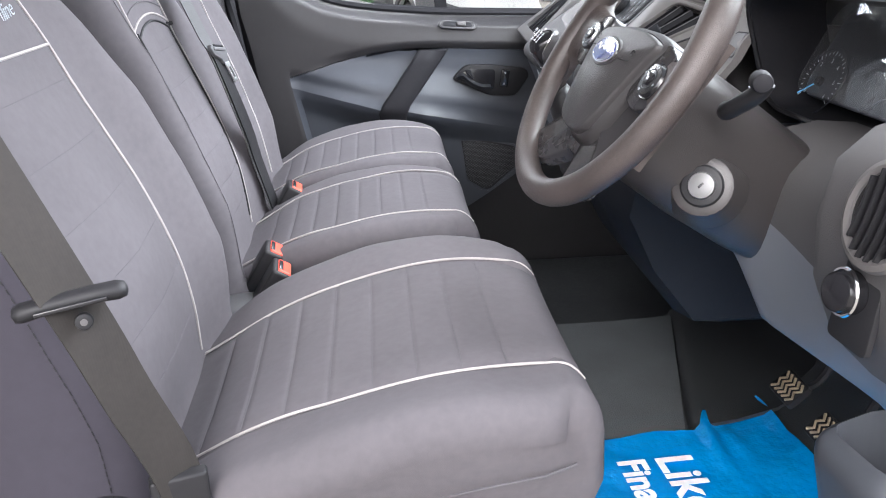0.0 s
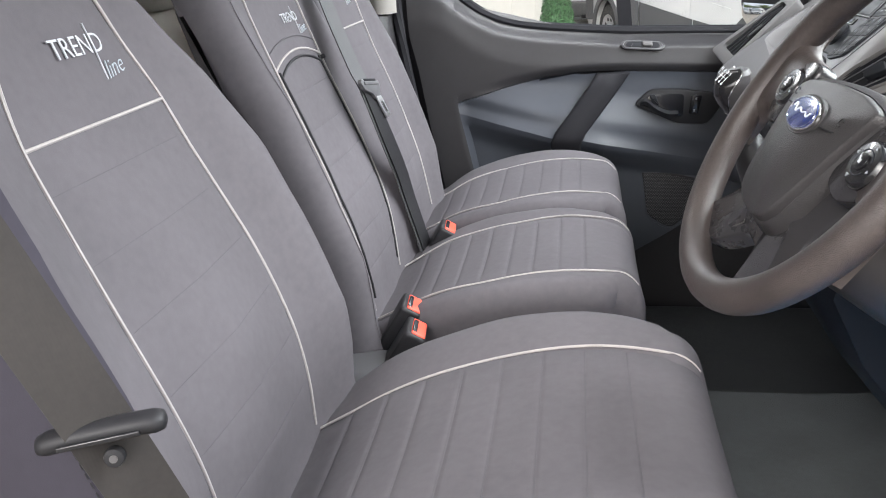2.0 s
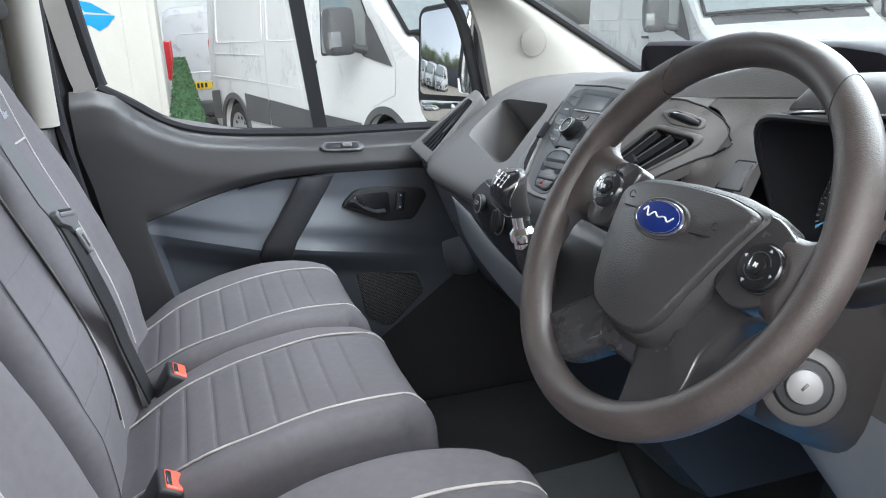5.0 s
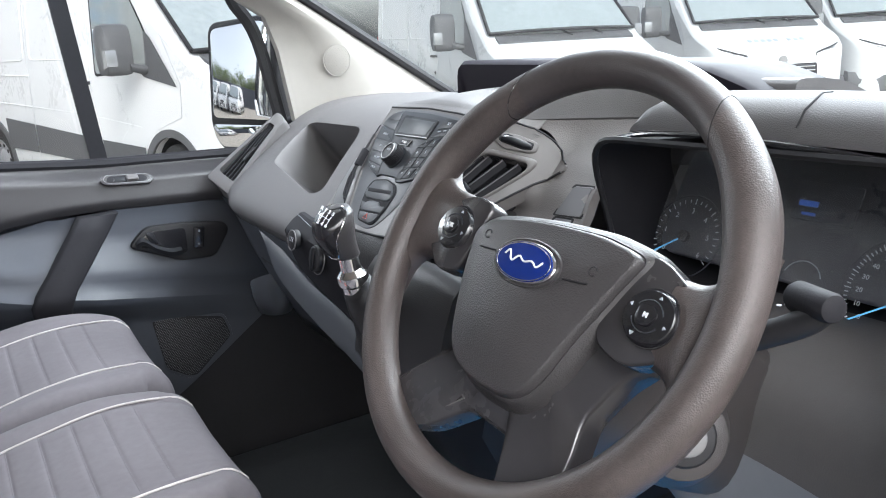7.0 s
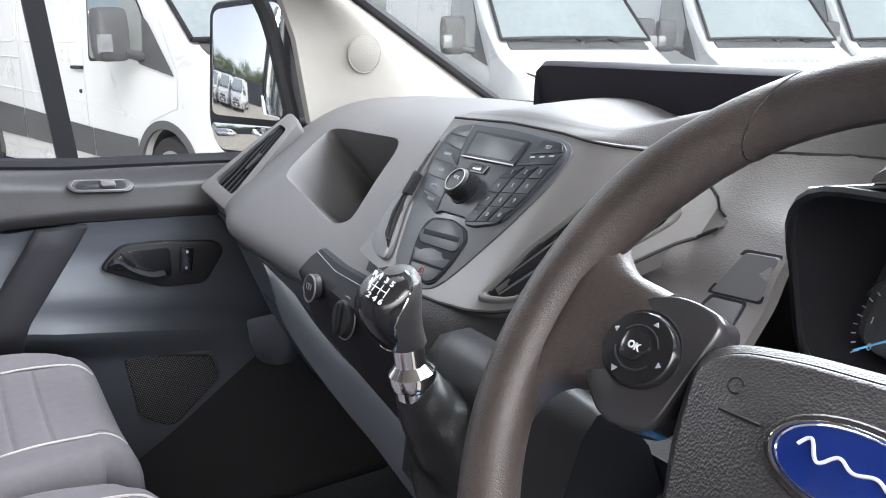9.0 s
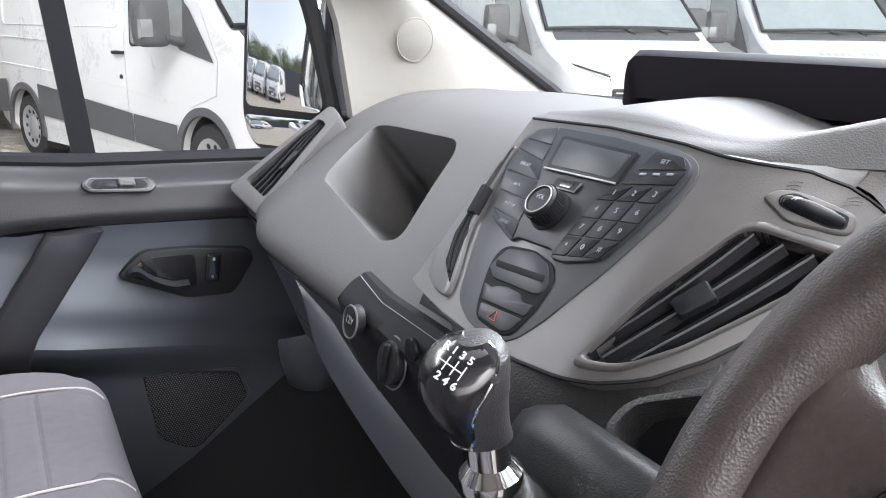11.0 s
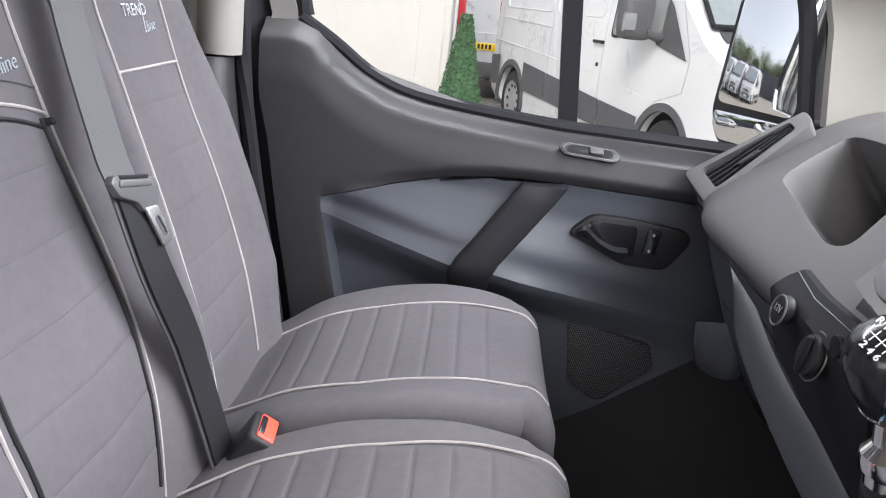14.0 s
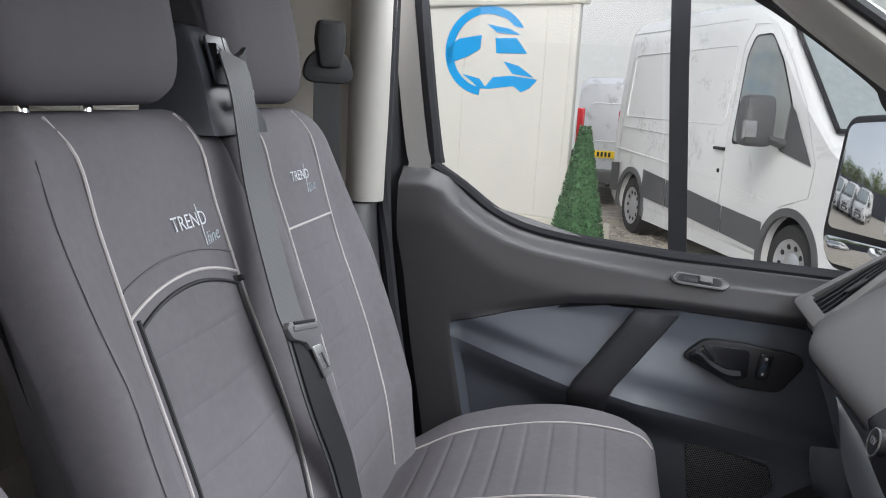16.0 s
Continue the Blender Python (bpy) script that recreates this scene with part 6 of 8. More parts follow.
# dark control panel under the pad, with socket and rotary knob
def lower_x(y, z):
    """The lower dash face leans away from the seats towards its bottom."""
    return 0.430 + max(0, 1.262 - z) * 0.20 + max(0, z - 1.256) * 1.1 + 0.06 * max(0, y - 1.70)


rows = []
for y in [1.745, 1.744, 1.741, 1.736, 1.728] + span(1.718, 1.50, 20):
    z1 = lerp(y, [(1.50, 1.279), (1.665, 1.279), (1.736, 1.283), (1.745, 1.272)])
    z0 = lerp(y, [(1.50, 1.140), (1.56, 1.150), (1.65, 1.174), (1.722, 1.196), (1.738, 1.215), (1.745, 1.262)])
    rows.append([Vector((lower_x(y, z) - 0.003, y, z)) for z in span(z0, z1, 16)])
cp = part("control_panel", sheet(rows, 0.010, (1, 0, 0)), "matt_black", dash, "black control panel")
for y, z, r, lab, txt in ((1.681, 1.252, 0.0165, "round 12 volt socket cap", "12V"), (1.606, 1.236, 0.0215, "black rotary knob", "")):
    px = lower_x(y, z) - 0.004
    kb = part("socket" if txt else "rotary_knob", rod((px, y, z), (px - 0.010, y, z + 0.002), r, r * 0.95, bevel=0.002), "black", cp, lab)
    part("rim", ring_tube((px - (0.010 if txt else 0.003), y, z + 0.001), (0, 1, 0), (0.20, 0, 0.98), r * (0.97 if txt else 1.12), 0.0011 if txt else 0.0010, 36, 6), "silver_dim", kb, "thin satin rim")
    if txt:
        part("lettering", writing(txt, 0.011, frame_m((px - 0.0108, y, z + 0.003), (0, -1, 0), (0.20, 0, 0.98)), 0.0005), "mark_dim", kb)
    else:
        part("grip", rbox((0.008, 0.009, 0.038), frame_m((px - 0.011, y, z + 0.002), (1, 0, -0.2), (0, 1, 0)), 0.004), "button", kb, "raised grip bar")
part("small_button", rod((lower_x(1.572, 1.262) - 0.003, 1.572, 1.262), (lower_x(1.572, 1.262) - 0.009, 1.572, 1.262), 0.011, sides=20, bevel=0.002), "button", cp, "small round button")
part("panel_line", tube([Vector((lower_x(y, z) - 0.005, y, z)) for y, z in ((1.735, 1.280), (1.665, 1.274), (1.52, 1.274))], 0.0004, 5), "mark_dim", cp)
# slate lower edge trim running down to the console
le = spline([Vector(p) for p in ((0.466, 1.975, 1.235), (0.456, 1.891, 1.194), (0.452, 1.848, 1.157), (0.452, 1.771, 1.129), (0.452, 1.653, 1.103), (0.452, 1.574, 1.091), (0.452, 1.48, 1.07))], 4)
ri = spline([Vector(p) for p in ((0.466, 1.966, 1.240), (0.466, 1.895, 1.211), (0.466, 1.777, 1.172), (0.466, 1.700, 1.155), (0.466, 1.628, 1.145), (0.466, 1.56, 1.132), (0.466, 1.48, 1.115))], 4)
rows = []
for a, b in zip(le, ri):
    a, b = a + Vector((-0.010, 0, 0)), b + Vector((-0.010, 0, 0))
    rows.append([a + Vector((0.03, 0, -0.004)), a + Vector((0.004, 0, 0)), a.lerp(b, 0.06), a.lerp(b, 0.5) + Vector((-0.004, 0, 0)), a.lerp(b, 0.94), b + Vector((0.004, 0, 0.003))])
part("lower_trim", sheet(rows, 0.006, (1, 0, -0.2)), "slate", dash, "slate grey lower edge trim", 50)
rows = []
for y in span(1.62, 2.288, 18):
    sec = [p for p in spline(dash_section(y), 5) if p.z < 1.226]
    rows.append([Vector((p.x - 0.004, y, p.z)) for p in sec])
part("lower_face", sheet(rows, 0.003, (1, 0, 0)), "insert", dash, "dark slate lower dash face", 50)

def cup_ring(k, z, tilt=0.0):
    return [Vector((0.518 + 0.042 * k * math.cos(a), 2.085 + 0.056 * k * math.sin(a), z - 0.040 + tilt * math.sin(a))) for a in span(0, 2 * math.pi, 33)[:-1]]


cup = part("cup_pocket", loft([cup_ring(0.30, 1.036), cup_ring(0.80, 1.044), cup_ring(1.0, 1.075), cup_ring(1.06, 1.112, -0.024), cup_ring(1.03, 1.118, -0.024), cup_ring(0.98, 1.112, -0.024), cup_ring(0.90, 1.070), cup_ring(0.60, 1.052)], caps=True), "slate", dash, "slate open cup holder under the pad", 60)
# black disc on the slate floor stands in for the cup's inner shade
part("cup_floor", loft([cup_ring(0.90, 1.066), cup_ring(0.90, 1.070)]), "matt_black", cup, "black disc painting the shade inside the cup holder")
rows = [[Vector((lower_x(y, z) + 0.018, y, z)) for z in (1.255, 1.22, 1.15)] for y in span(1.80, 1.47, 8)]
part("lower_backing", sheet(rows, 0.006, (1, 0, 0)), "cowl", dash, "grained lower face")
part("underside", sheet([[Vector((x + 0.062 * ease(2.02, 2.27, y), y, z)) for x, z in ((0.492, 1.14), (0.57, 0.98), (0.9, 0.80))] for y in span(1.62, 2.288, 14)], 0.01), "black", dash, "dark underside")

# door-end vent
vn = Vector((-0.50, -0.50, 0.57)).normalized()
vax = Vector((0.75, 0, 0.66)).normalized()
vm = frame_m((0.552, 2.252, 1.318), vax, vn.cross(vax))
shape = [(-0.102, -0.040), (0.112, -0.018), (0.118, 0.014), (-0.098, 0.044)]
gap = [(-0.072, -0.024), (0.086, -0.009), (0.086, 0.010), (-0.070, 0.028)]
body = cut(plate(shape, vm @ Matrix.Translation((0, 0, -0.045)), 0.05, 0.004, 0.012), plate(gap, vm @ Matrix.Translation((0, 0, -0.025)), 0.06, 0.0, 0.008))
ve = part("end_vent", body, "dash", dash, "angled grey end vent frame", 40)
part("vent_hole", plate(gap, vm @ Matrix.Translation((0, 0, -0.030)), 0.006, 0.0), "gloss", ve, "black vent opening")
for k in span(-0.80, 0.80, 5):
    pts = [vm @ Vector((s, (0.002 + k * 0.024) * (1 - 0.55 * (s + 0.07) / 0.155) + 0.003 * math.sin(s * 25), -0.006)) for s in span(-0.071, 0.082, 7)]
    part("slat", belt_strip(pts, 0.011, vn, 0.0013), "matt_black", ve, "curved black slat")
part("vent_tab", rbox((0.040, 0.007, 0.010), vm @ Matrix.Translation((0.0, -0.006, 0.002)), 0.002), "black", ve)

# ---- gear lever ----
gear = thing("gear_lever", (0.40, 1.335, 1.20), "gloss black and chrome gear knob on a leather gaiter", "gear lever")
gt = Vector((-0.16, -0.02, 0.985)).normalized()
gb = Vector((0.357, 1.335, 1.298)) + gt * 0.0150
gs = gt.orthogonal().normalized()
gx = Vector((0.93, -0.2, 0.30)).cross(gt).normalized()
gy = gt.cross(gx)


def oval(center, rx, ry, n=28, sq=1.0):
    return [center + gx * (rx * math.copysign(abs(math.cos(a)) ** sq, math.cos(a))) + gy * (ry * math.copysign(abs(math.sin(a)) ** sq, math.sin(a))) for a in (2 * math.pi * k / n for k in range(n))]


prof = [(0.000, 0.0135), (0.002, 0.0160), (0.009, 0.0182), (0.020, 0.0212), (0.034, 0.0240), (0.045, 0.0240), (0.054, 0.0218), (0.0600, 0.0165), (0.0626, 0.009), (0.0635, 0.003)]
FN = Vector((-0.477, -0.720, 0.504)).normalized()
FP = Vector((0.3259, 1.323, 1.365))


def knob_centre(s):
    return gb + gt * s + Vector((-0.009, 0.002, 0)) * math.sin(math.pi * min(1, s / 0.0635)) ** 0.8


def dome(p, lift=0.0):
    """Flatten the knob softly towards the plane of its shift pattern."""
    d = (p - FP).dot(FN)
    return p - FN * (max(0, d) * 0.92) + FN * lift


part("knob", loft([[dome(p) for p in oval(knob_centre(s), a, a, sq=0.85)] for s, a in [(s, lerp(s, prof)) for s in sorted(set(span(0, 0.0635, 22) + [q[0] for q in prof]))]]), "hub", gear, "grained black knob", 60)
# gloss shield on the knob's face, with the shift pattern
th0 = math.atan2(gy.dot(Vector((-1, -0.22, 0))), gx.dot(Vector((-1, -0.22, 0))))
rows = []
for s in span(0.005, 0.0627, 18):
    a = lerp(s, prof) + 0.0007
    w = lerp(s, [(0.005, 0.55), (0.012, 0.85), (0.030, 1.05), (0.047, 1.35), (0.0627, 1.7)])
    row = []
    for q in span(-1, 1, 15):
        th = th0 + q * w
        row.append(dome(knob_centre(s) + gx * (a * math.copysign(abs(math.cos(th)) ** 0.85, math.cos(th))) + gy * (a * math.copysign(abs(math.sin(th)) ** 0.85, math.sin(th))), 0.0004))
    rows.append(row)
shield = part("shield", sheet(rows), "gloss", gear, "gloss black face plate", 80)
edge = [r[0] for r in rows][::-1] + rows[0][1:-1] + [r[-1] for r in rows]
part("shield_trim", tube(edge, 0.0009, 6), "chrome", gear, "thin chrome edge")
pm = frame_m(FP + FN * 0.0014, Vector((0.549, -0.692, -0.469)), Vector((0.739, -0.018, 0.673)))
if (pm.to_3x3() @ Vector((0, 0, 1))).dot(FN) < 0:
    pm = pm @ pose(0, 0, 0, 0, 180, 0)
for t, x, y in (("R", -0.0098, 0.0078), ("1", -0.0050, 0.0078), ("3", 0.0, 0.0078), ("5", 0.0050, 0.0078), ("2", -0.0050, -0.0078), ("4", 0.0, -0.0078), ("6", 0.0050, -0.0078)):
    part("numeral", writing(t, 0.0060, pm @ Matrix.Translation((x, y, 0.0)), 0.0005, 0.0002), "mark", shield)
for x in (-0.0050, 0.0, 0.0050):
    part("gate_line", rbox((0.0007, 0.0085, 0.0005), pm @ Matrix.Translation((x, 0.0, 0)), 0), "mark", shield)
part("gate_line", rbox((0.0148, 0.0007, 0.0005), pm @ Matrix.Translation((-0.0024, 0.0, 0)), 0), "mark", shield)
part("gate_line", rbox((0.0007, 0.0042, 0.0005), pm @ Matrix.Translation((-0.0098, 0.0021, 0)), 0), "mark", shield)
part("collar", loft([oval(gb + gt * s, r, r) for s, r in ((-0.044, 0.0150), (-0.037, 0.0152), (-0.034, 0.0182), (-0.029, 0.0190), (-0.023, 0.0185), (-0.019, 0.0150), (-0.016, 0.0124), (0.002, 0.0122))]), "chrome", gear, "polished chrome collar", 30)
rings = []
for k in span(0, 1, 16):
    cen = (gb - gt * 0.038).lerp(Vector((0.425, 1.335, 1.175)), k)
    rings.append([cen + Vector((0, 1, 0)) * ((0.018 + 0.050 * k ** 0.8) * math.cos(a) * (1 + 0.16 * math.sin(5 * a + 7 * k) * k)) + Vector((0.75, 0, 0.66)) * ((0.018 + 0.040 * k) * math.sin(a) * (1 + 0.18 * math.sin(4 * a + 9 * k) * k)) + gt * (0.004 * math.sin(26 * k)) for a in span(0, 2 * math.pi, 41)[:-1]])
part("gaiter", loft(rings), "gaiter", gear, "creased black leather gaiter", 70)
rings = []
for y, k in ((1.412, 0.15), (1.405, 0.6), (1.390, 0.90), (1.36, 1.0), (1.30, 1.0), (1.24, 1.0), (1.19, 0.96)):
    sec = [(0.375, 1.17), (0.380, 1.21), (0.392, 1.255), (0.404, 1.288), (0.417, 1.303), (0.430, 1.304), (0.446, 1.292), (0.470, 1.265), (0.49, 1.22)]
    rings.append([Vector((0.44 + (x - 0.44) * (0.4 + 0.6 * k), y, 1.17 + (z - 1.17) * k)) for x, z in sec])
part("gaiter_surround", loft(rings), "gaiter", gear, "dark leather-grained gaiter surround", 60)
# recess beside the lever
cr = thing("console_cubby", (0.47, 1.25, 1.28), "dark recess in the console beside the gear lever", "cubby")
cm_ = frame_m((0.458, 1.270, 1.312), (0.10, -1, 0.05), (0.62, 0.1, 0.78))
co_ = [(-0.066, -0.020), (-0.058, 0.006), (-0.005, 0.036), (0.075, 0.034), (0.075, -0.030), (0.0, -0.040)]
part("rim", cut(plate(co_, cm_ @ Matrix.Translation((0, 0, -0.03)), 0.036, 0.002, 0.014), plate([(x * 0.88, y * 0.80) for x, y in co_], cm_ @ Matrix.Translation((0, 0, -0.022)), 0.06, 0.0, 0.010)), "chin", cr, "grained rim", 40)
# bottom of the recess coloured black in place of its shade
part("liner", plate([(x * 0.87, y * 0.79) for x, y in co_], cm_ @ Matrix.Translation((0, 0, -0.024)), 0.004, 0.0), "matt_black", cr, "black plate painting the recess's shade")

# ---- steering wheel ----
WC, TH, YW = Vector((0.357, 0.990, 1.373)), radians(57.2), radians(4.6)
WU = Vector((math.cos(TH) * math.cos(YW), math.cos(TH) * math.sin(YW), math.sin(TH)))
WV = Vector((math.sin(YW), -math.cos(YW), 0))
WN = WV.cross(WU) * -1
if WN.x > 0:
    WN = -WN
WT = radians(-6.5)
WR = math.cos(WT) * WV + math.sin(WT) * WU
WB = math.cos(WT) * WU - math.sin(WT) * WV
sw = thing("steering_wheel", WC, "worn grey-brown four-spoke steering wheel with airbag hub", "steering wheel")
RIM = 0.182


def wm(x, y, h=0.0):
    """A place on the wheel: x to its right, y up, h towards the driver."""
    return WC + WR * x + WB * y + WN * h


def thick(a):
    """The rim swells where the thumbs rest and at the spokes."""
    d = min(abs(math.atan2(math.sin(a - s), math.cos(a - s))) for s in (radians(30), radians(150)))
    return 1 + 0.10 * math.exp(-(d / 0.22) ** 2) - 0.03 * math.exp(-(math.atan2(math.sin(a - radians(90)), math.cos(a - radians(90))) / 0.5) ** 2)


SEAMS = (radians(55), radians(127))
part("rim_top", ring_tube(WC, WR, WB, RIM, 0.0172, 40, 18, SEAMS[0], SEAMS[1], rfun=thick), "wheel_top", sw, "smoother worn top of the rim", 70)
part("rim_grip", ring_tube(WC, WR, WB, RIM, 0.0172, 110, 18, SEAMS[1], SEAMS[0] + 2 * math.pi, rfun=thick), "wheel", sw, "worn coarse-grained rim", 70)
for a, lean in ((SEAMS[0], 0.9), (SEAMS[1], -1.3)):
    pts = []
    for k in span(0, 2 * math.pi, 33):
        b = a + lean * 0.0172 / RIM * math.cos(k)
        e, r = Vector((math.cos(b), math.sin(b))), 0.01715 * thick(b)
        pts.append(wm(RIM * e.x, RIM * e.y) + (WR * e.x + WB * e.y) * (r * math.cos(k)) + WN * (r * math.sin(k)))
    part("rim_seam", tube(pts, 0.0005, 5), "spoke", sw, "fine moulded seam of the rim")

HC = Vector((0.012, -0.018))
hub_pts = [(-0.084, 0.018), (-0.068, 0.032), (-0.035, 0.041), (0.012, 0.049), (0.064, 0.054), (0.104, 0.051), (0.114, 0.046), (0.104, 0.022), (0.094, -0.008), (0.083, -0.040), (0.074, -0.072), (0.064, -0.094), (0.046, -0.106), (0.004, -0.109), (-0.028, -0.102), (-0.046, -0.086), (-0.062, -0.052), (-0.074, -0.020)]
pts = smooth_outline(hub_pts, 0.012, 4)


def hub_ring(k, h, drop=0.0):
    """An outline of the airbag cover shrunk by k; its lower part falls back by drop."""
    out = []
    for q in pts:
        p = HC + (q - HC) * k
        out.append(wm(p.x, p.y, h - drop * ease(-0.02, -0.10, p.y)))
    return out


hub = part("airbag_hub", loft([hub_ring(*r) for r in ((0.97, -0.036), (1.0, -0.012, 0.008), (0.995, -0.004, 0.010), (0.975, 0.0015, 0.009), (0.93, 0.0045, 0.005), (0.905, 0.0066, 0.003), (0.893, 0.0058, 0.002), (0.884, 0.0104, 0.001), (0.865, 0.0132), (0.845, 0.0139), (0.80, 0.0146), (0.66, 0.0185), (0.45, 0.0232), (0.22, 0.0248), (0.03, 0.0252))]), "hub", sw, "grained dark airbag cover", 60)
BT = radians(6)


def oval_ring(k, h, rx=0.0335, ry=0.0168):
    out = []
    for a in span(0, 2 * math.pi, 49)[:-1]:
        x, y = rx * k * math.cos(a), ry * k * math.sin(a)
        out.append(wm(0.0145 + x * math.cos(BT) - y * math.sin(BT), 0.003 + x * math.sin(BT) + y * math.cos(BT), h))
    return out


part("badge_recess", loft([oval_ring(k, h, 0.0365, 0.0195) for k, h in ((1.0, 0.016), (1.0, 0.0252), (0.96, 0.0258), (0.90, 0.0250))]), "hub", hub, "dark moulded badge rim", 60)
badge = part("badge", loft([oval_ring(k, h) for k, h in ((1.0, 0.018), (1.0, 0.0272), (0.97, 0.0280), (0.94, 0.0280))]), "chrome", hub, "oval badge with silver edge")
part("enamel", loft([oval_ring(k, h) for k, h in ((0.935, 0.0274), (0.92, 0.0284), (0.5, 0.0291), (0.05, 0.0293))]), "oval", badge, "dark blue enamel", 60)
ring_ = oval_ring(0.87, 0.0287)
part("badge_ring", tube(ring_ + ring_[:1], 0.00045, 5), "chrome", badge)
scr = [wm(0.0145 - 0.021 + 0.042 * k, 0.003 + 0.0042 * math.sin(k * 20) * (0.6 + 0.4 * math.cos(k * 5)) + 0.002 * k, 0.0296) for k in span(0, 1, 70)]
part("badge_mark", tube(scr, 0.0008, 5), "mark", badge, "silver flourish")
for s in (-1, 1):
    part("hub_crease", tube([wm(0.0145 + s * 0.040, 0.003 + s * 0.001, 0.0238), wm(0.0145 + s * 0.061, 0.004 + s * 0.004, 0.0212)], 0.0009, 5), "rubber", hub)
    part("horn_mark", tube([wm(0.0145 + s * 0.060 + 0.0035 * math.cos(a), 0.015 + s * 0.003 + 0.0035 * math.sin(a), 0.0205) for a in span(0.4, 5.6, 12)], 0.0006, 5), "rubber", hub, "embossed horn mark")
for k in range(6):
    part("hub_mark", rbox((0.0045, 0.0065, 0.0008), frame_m(wm(-0.014 + 0.0085 * k, -0.066, 0.0165), WR, WB), 0.0003), "hub", hub, "embossed letter bar")
# smooth back plate of the hub with both lower spokes
plate_l = [(-0.070, -0.030), (-0.060, -0.078), (-0.052, -0.100), (-0.085, -0.128), (-0.108, -0.150), (-0.070, -0.172), (-0.042, -0.160), (-0.010, -0.124), (0.020, -0.124), (0.044, -0.124), (0.056, -0.152), (0.068, -0.170), (0.118, -0.140), (0.108, -0.112), (0.098, -0.082), (0.112, -0.045), (0.128, -0.022), (0.10, 0.0), (0.0, 0.0)]
sk_pts = smooth_outline(plate_l, 0.010, 4)


def dish(q, h):
    """The plate lies deeper between the hub and the rim."""
    r = math.hypot(q.x, q.y)
    return wm(q.x, q.y, h - 0.012 * math.sin(math.pi * min(1, max(0, (r - 0.085) / 0.085))) - 0.004)


sk = part("lower_spokes", loft([[dish(q, h - 0.004) if h < -0.01 else dish(HC + (q - HC) * k, h) for q in sk_pts] for k, h in ((1.0, -0.020), (1.0, -0.004), (0.985, -0.001), (0.96, 0.0), (0.5, 0.0))]), "spoke", sw, "satin dark plate with two lower spokes", 50)
for quad in ([(0.047, -0.112), (0.079, -0.090), (0.088, -0.120), (0.056, -0.146)], [(-0.050, -0.104), (-0.014, -0.118), (-0.044, -0.148), (-0.078, -0.130)]):
    panel_ = part("spoke_inset", plate([tuple(Vector(q)) for q in quad], frame_m(wm(0, 0, -0.0140), WR, WB), 0.0035, 0.001, 0.004), "gloss", sk, "glossy black spoke inset")
    for a, b in ((0, 3), (1, 2), (0, 1)):
        part("inset_edge", tube([wm(*quad[a], -0.0105), wm(*quad[b], -0.0105)], 0.0007, 5), "fascia", panel_, "bright satin edge")
# side spokes: a grained grip flowing in from the rim, and a satin plate with the buttons
for s in (-1, 1):
    cx = 0.125 if s > 0 else -0.108
    k_ = 1.0 if s > 0 else 0.90
    hi_ = spline([wm(s * x, y, h) for x, y, h in ((0.128 * k_, 0.040, -0.008), (0.150, 0.043, -0.006), (0.168, 0.060, -0.002), (0.176, 0.078, 0.0))], 5)
    lo_ = spline([wm(s * x, y, h) for x, y, h in ((0.134 * k_, -0.024, -0.010), (0.152, -0.030, -0.008), (0.166, -0.052, -0.004), (0.172, -0.078, 0.0))], 5)
    rings = []
    for q, (a, b) in enumerate(zip(hi_, lo_)):
        fall = 0.011 * ease(0.45, 1.0, q / (len(hi_) - 1))
        a, b = a - WN * fall, b - WN * fall
        rings.append([a - WN * 0.014, a + WN * 0.002, a.lerp(b, 0.10) + WN * 0.009, a.lerp(b, 0.3) + WN * 0.012, a.lerp(b, 0.7) + WN * 0.012, a.lerp(b, 0.90) + WN * 0.009, b + WN * 0.002, b - WN * 0.014])
    part("spoke_grip", loft(rings), "wheel", sw, "grained thumb grip of the side spoke", 60)
    out = [(0.078, 0.046), (0.112, 0.048), (0.150, 0.030), (0.158, 0.006), (0.148, -0.016), (0.118, -0.034), (0.086, -0.026)]
    out = [(s * (x if s > 0 else x * 0.92 + 0.002), y if s > 0 else y * 0.94 - 0.004) for x, y in out]
    q_ = smooth_outline(out, 0.012, 4)
    m_ = sum(q_, Vector((0, 0))) / len(q_)
    sp = part("side_spoke", loft([[wm(m_.x + (q.x - m_.x) * k, m_.y + (q.y - m_.y) * k, h - 0.004 * ease(0.09, 0.15, abs(q.x))) for q in q_] for k, h in ((1.0, -0.016), (1.0, 0.000), (0.975, 0.003), (0.93, 0.004), (0.3, 0.0045))]), "spoke", sw, "satin dark plate of the side spoke", 50)
    pc = wm(cx, 0.006, 0.002)

    def pod_at(x, y, h):
        return pc + WR * x + WB * y + WN * h
    rr = 0.0225
    pod = part("button_pod", loft([[pod_at(rr * r * math.cos(a), rr * 0.90 * r * math.sin(a), h) for a in span(0, 2 * math.pi, 37)[:-1]] for r, h in ((1.04, -0.006), (1.04, 0.0012), (1.0, 0.0022), (0.97, 0.0045), (0.90, 0.0062), (0.45, 0.0072), (0.05, 0.0074))]), "gloss", sp, "round gloss black button pod")
    rim_ = [pod_at(rr * 1.03 * math.cos(a), rr * 0.93 * math.sin(a), 0.0020) for a in span(0, 2 * math.pi, 37)]
    part("pod_rim", tube(rim_, 0.0006, 5), "spoke", pod, "thin satin ring")
    dk = [(-0.008, 0.007), (0.004, 0.008), (0.009, 0.002), (0.004, -0.007), (-0.006, -0.008), (-0.009, -0.001)]
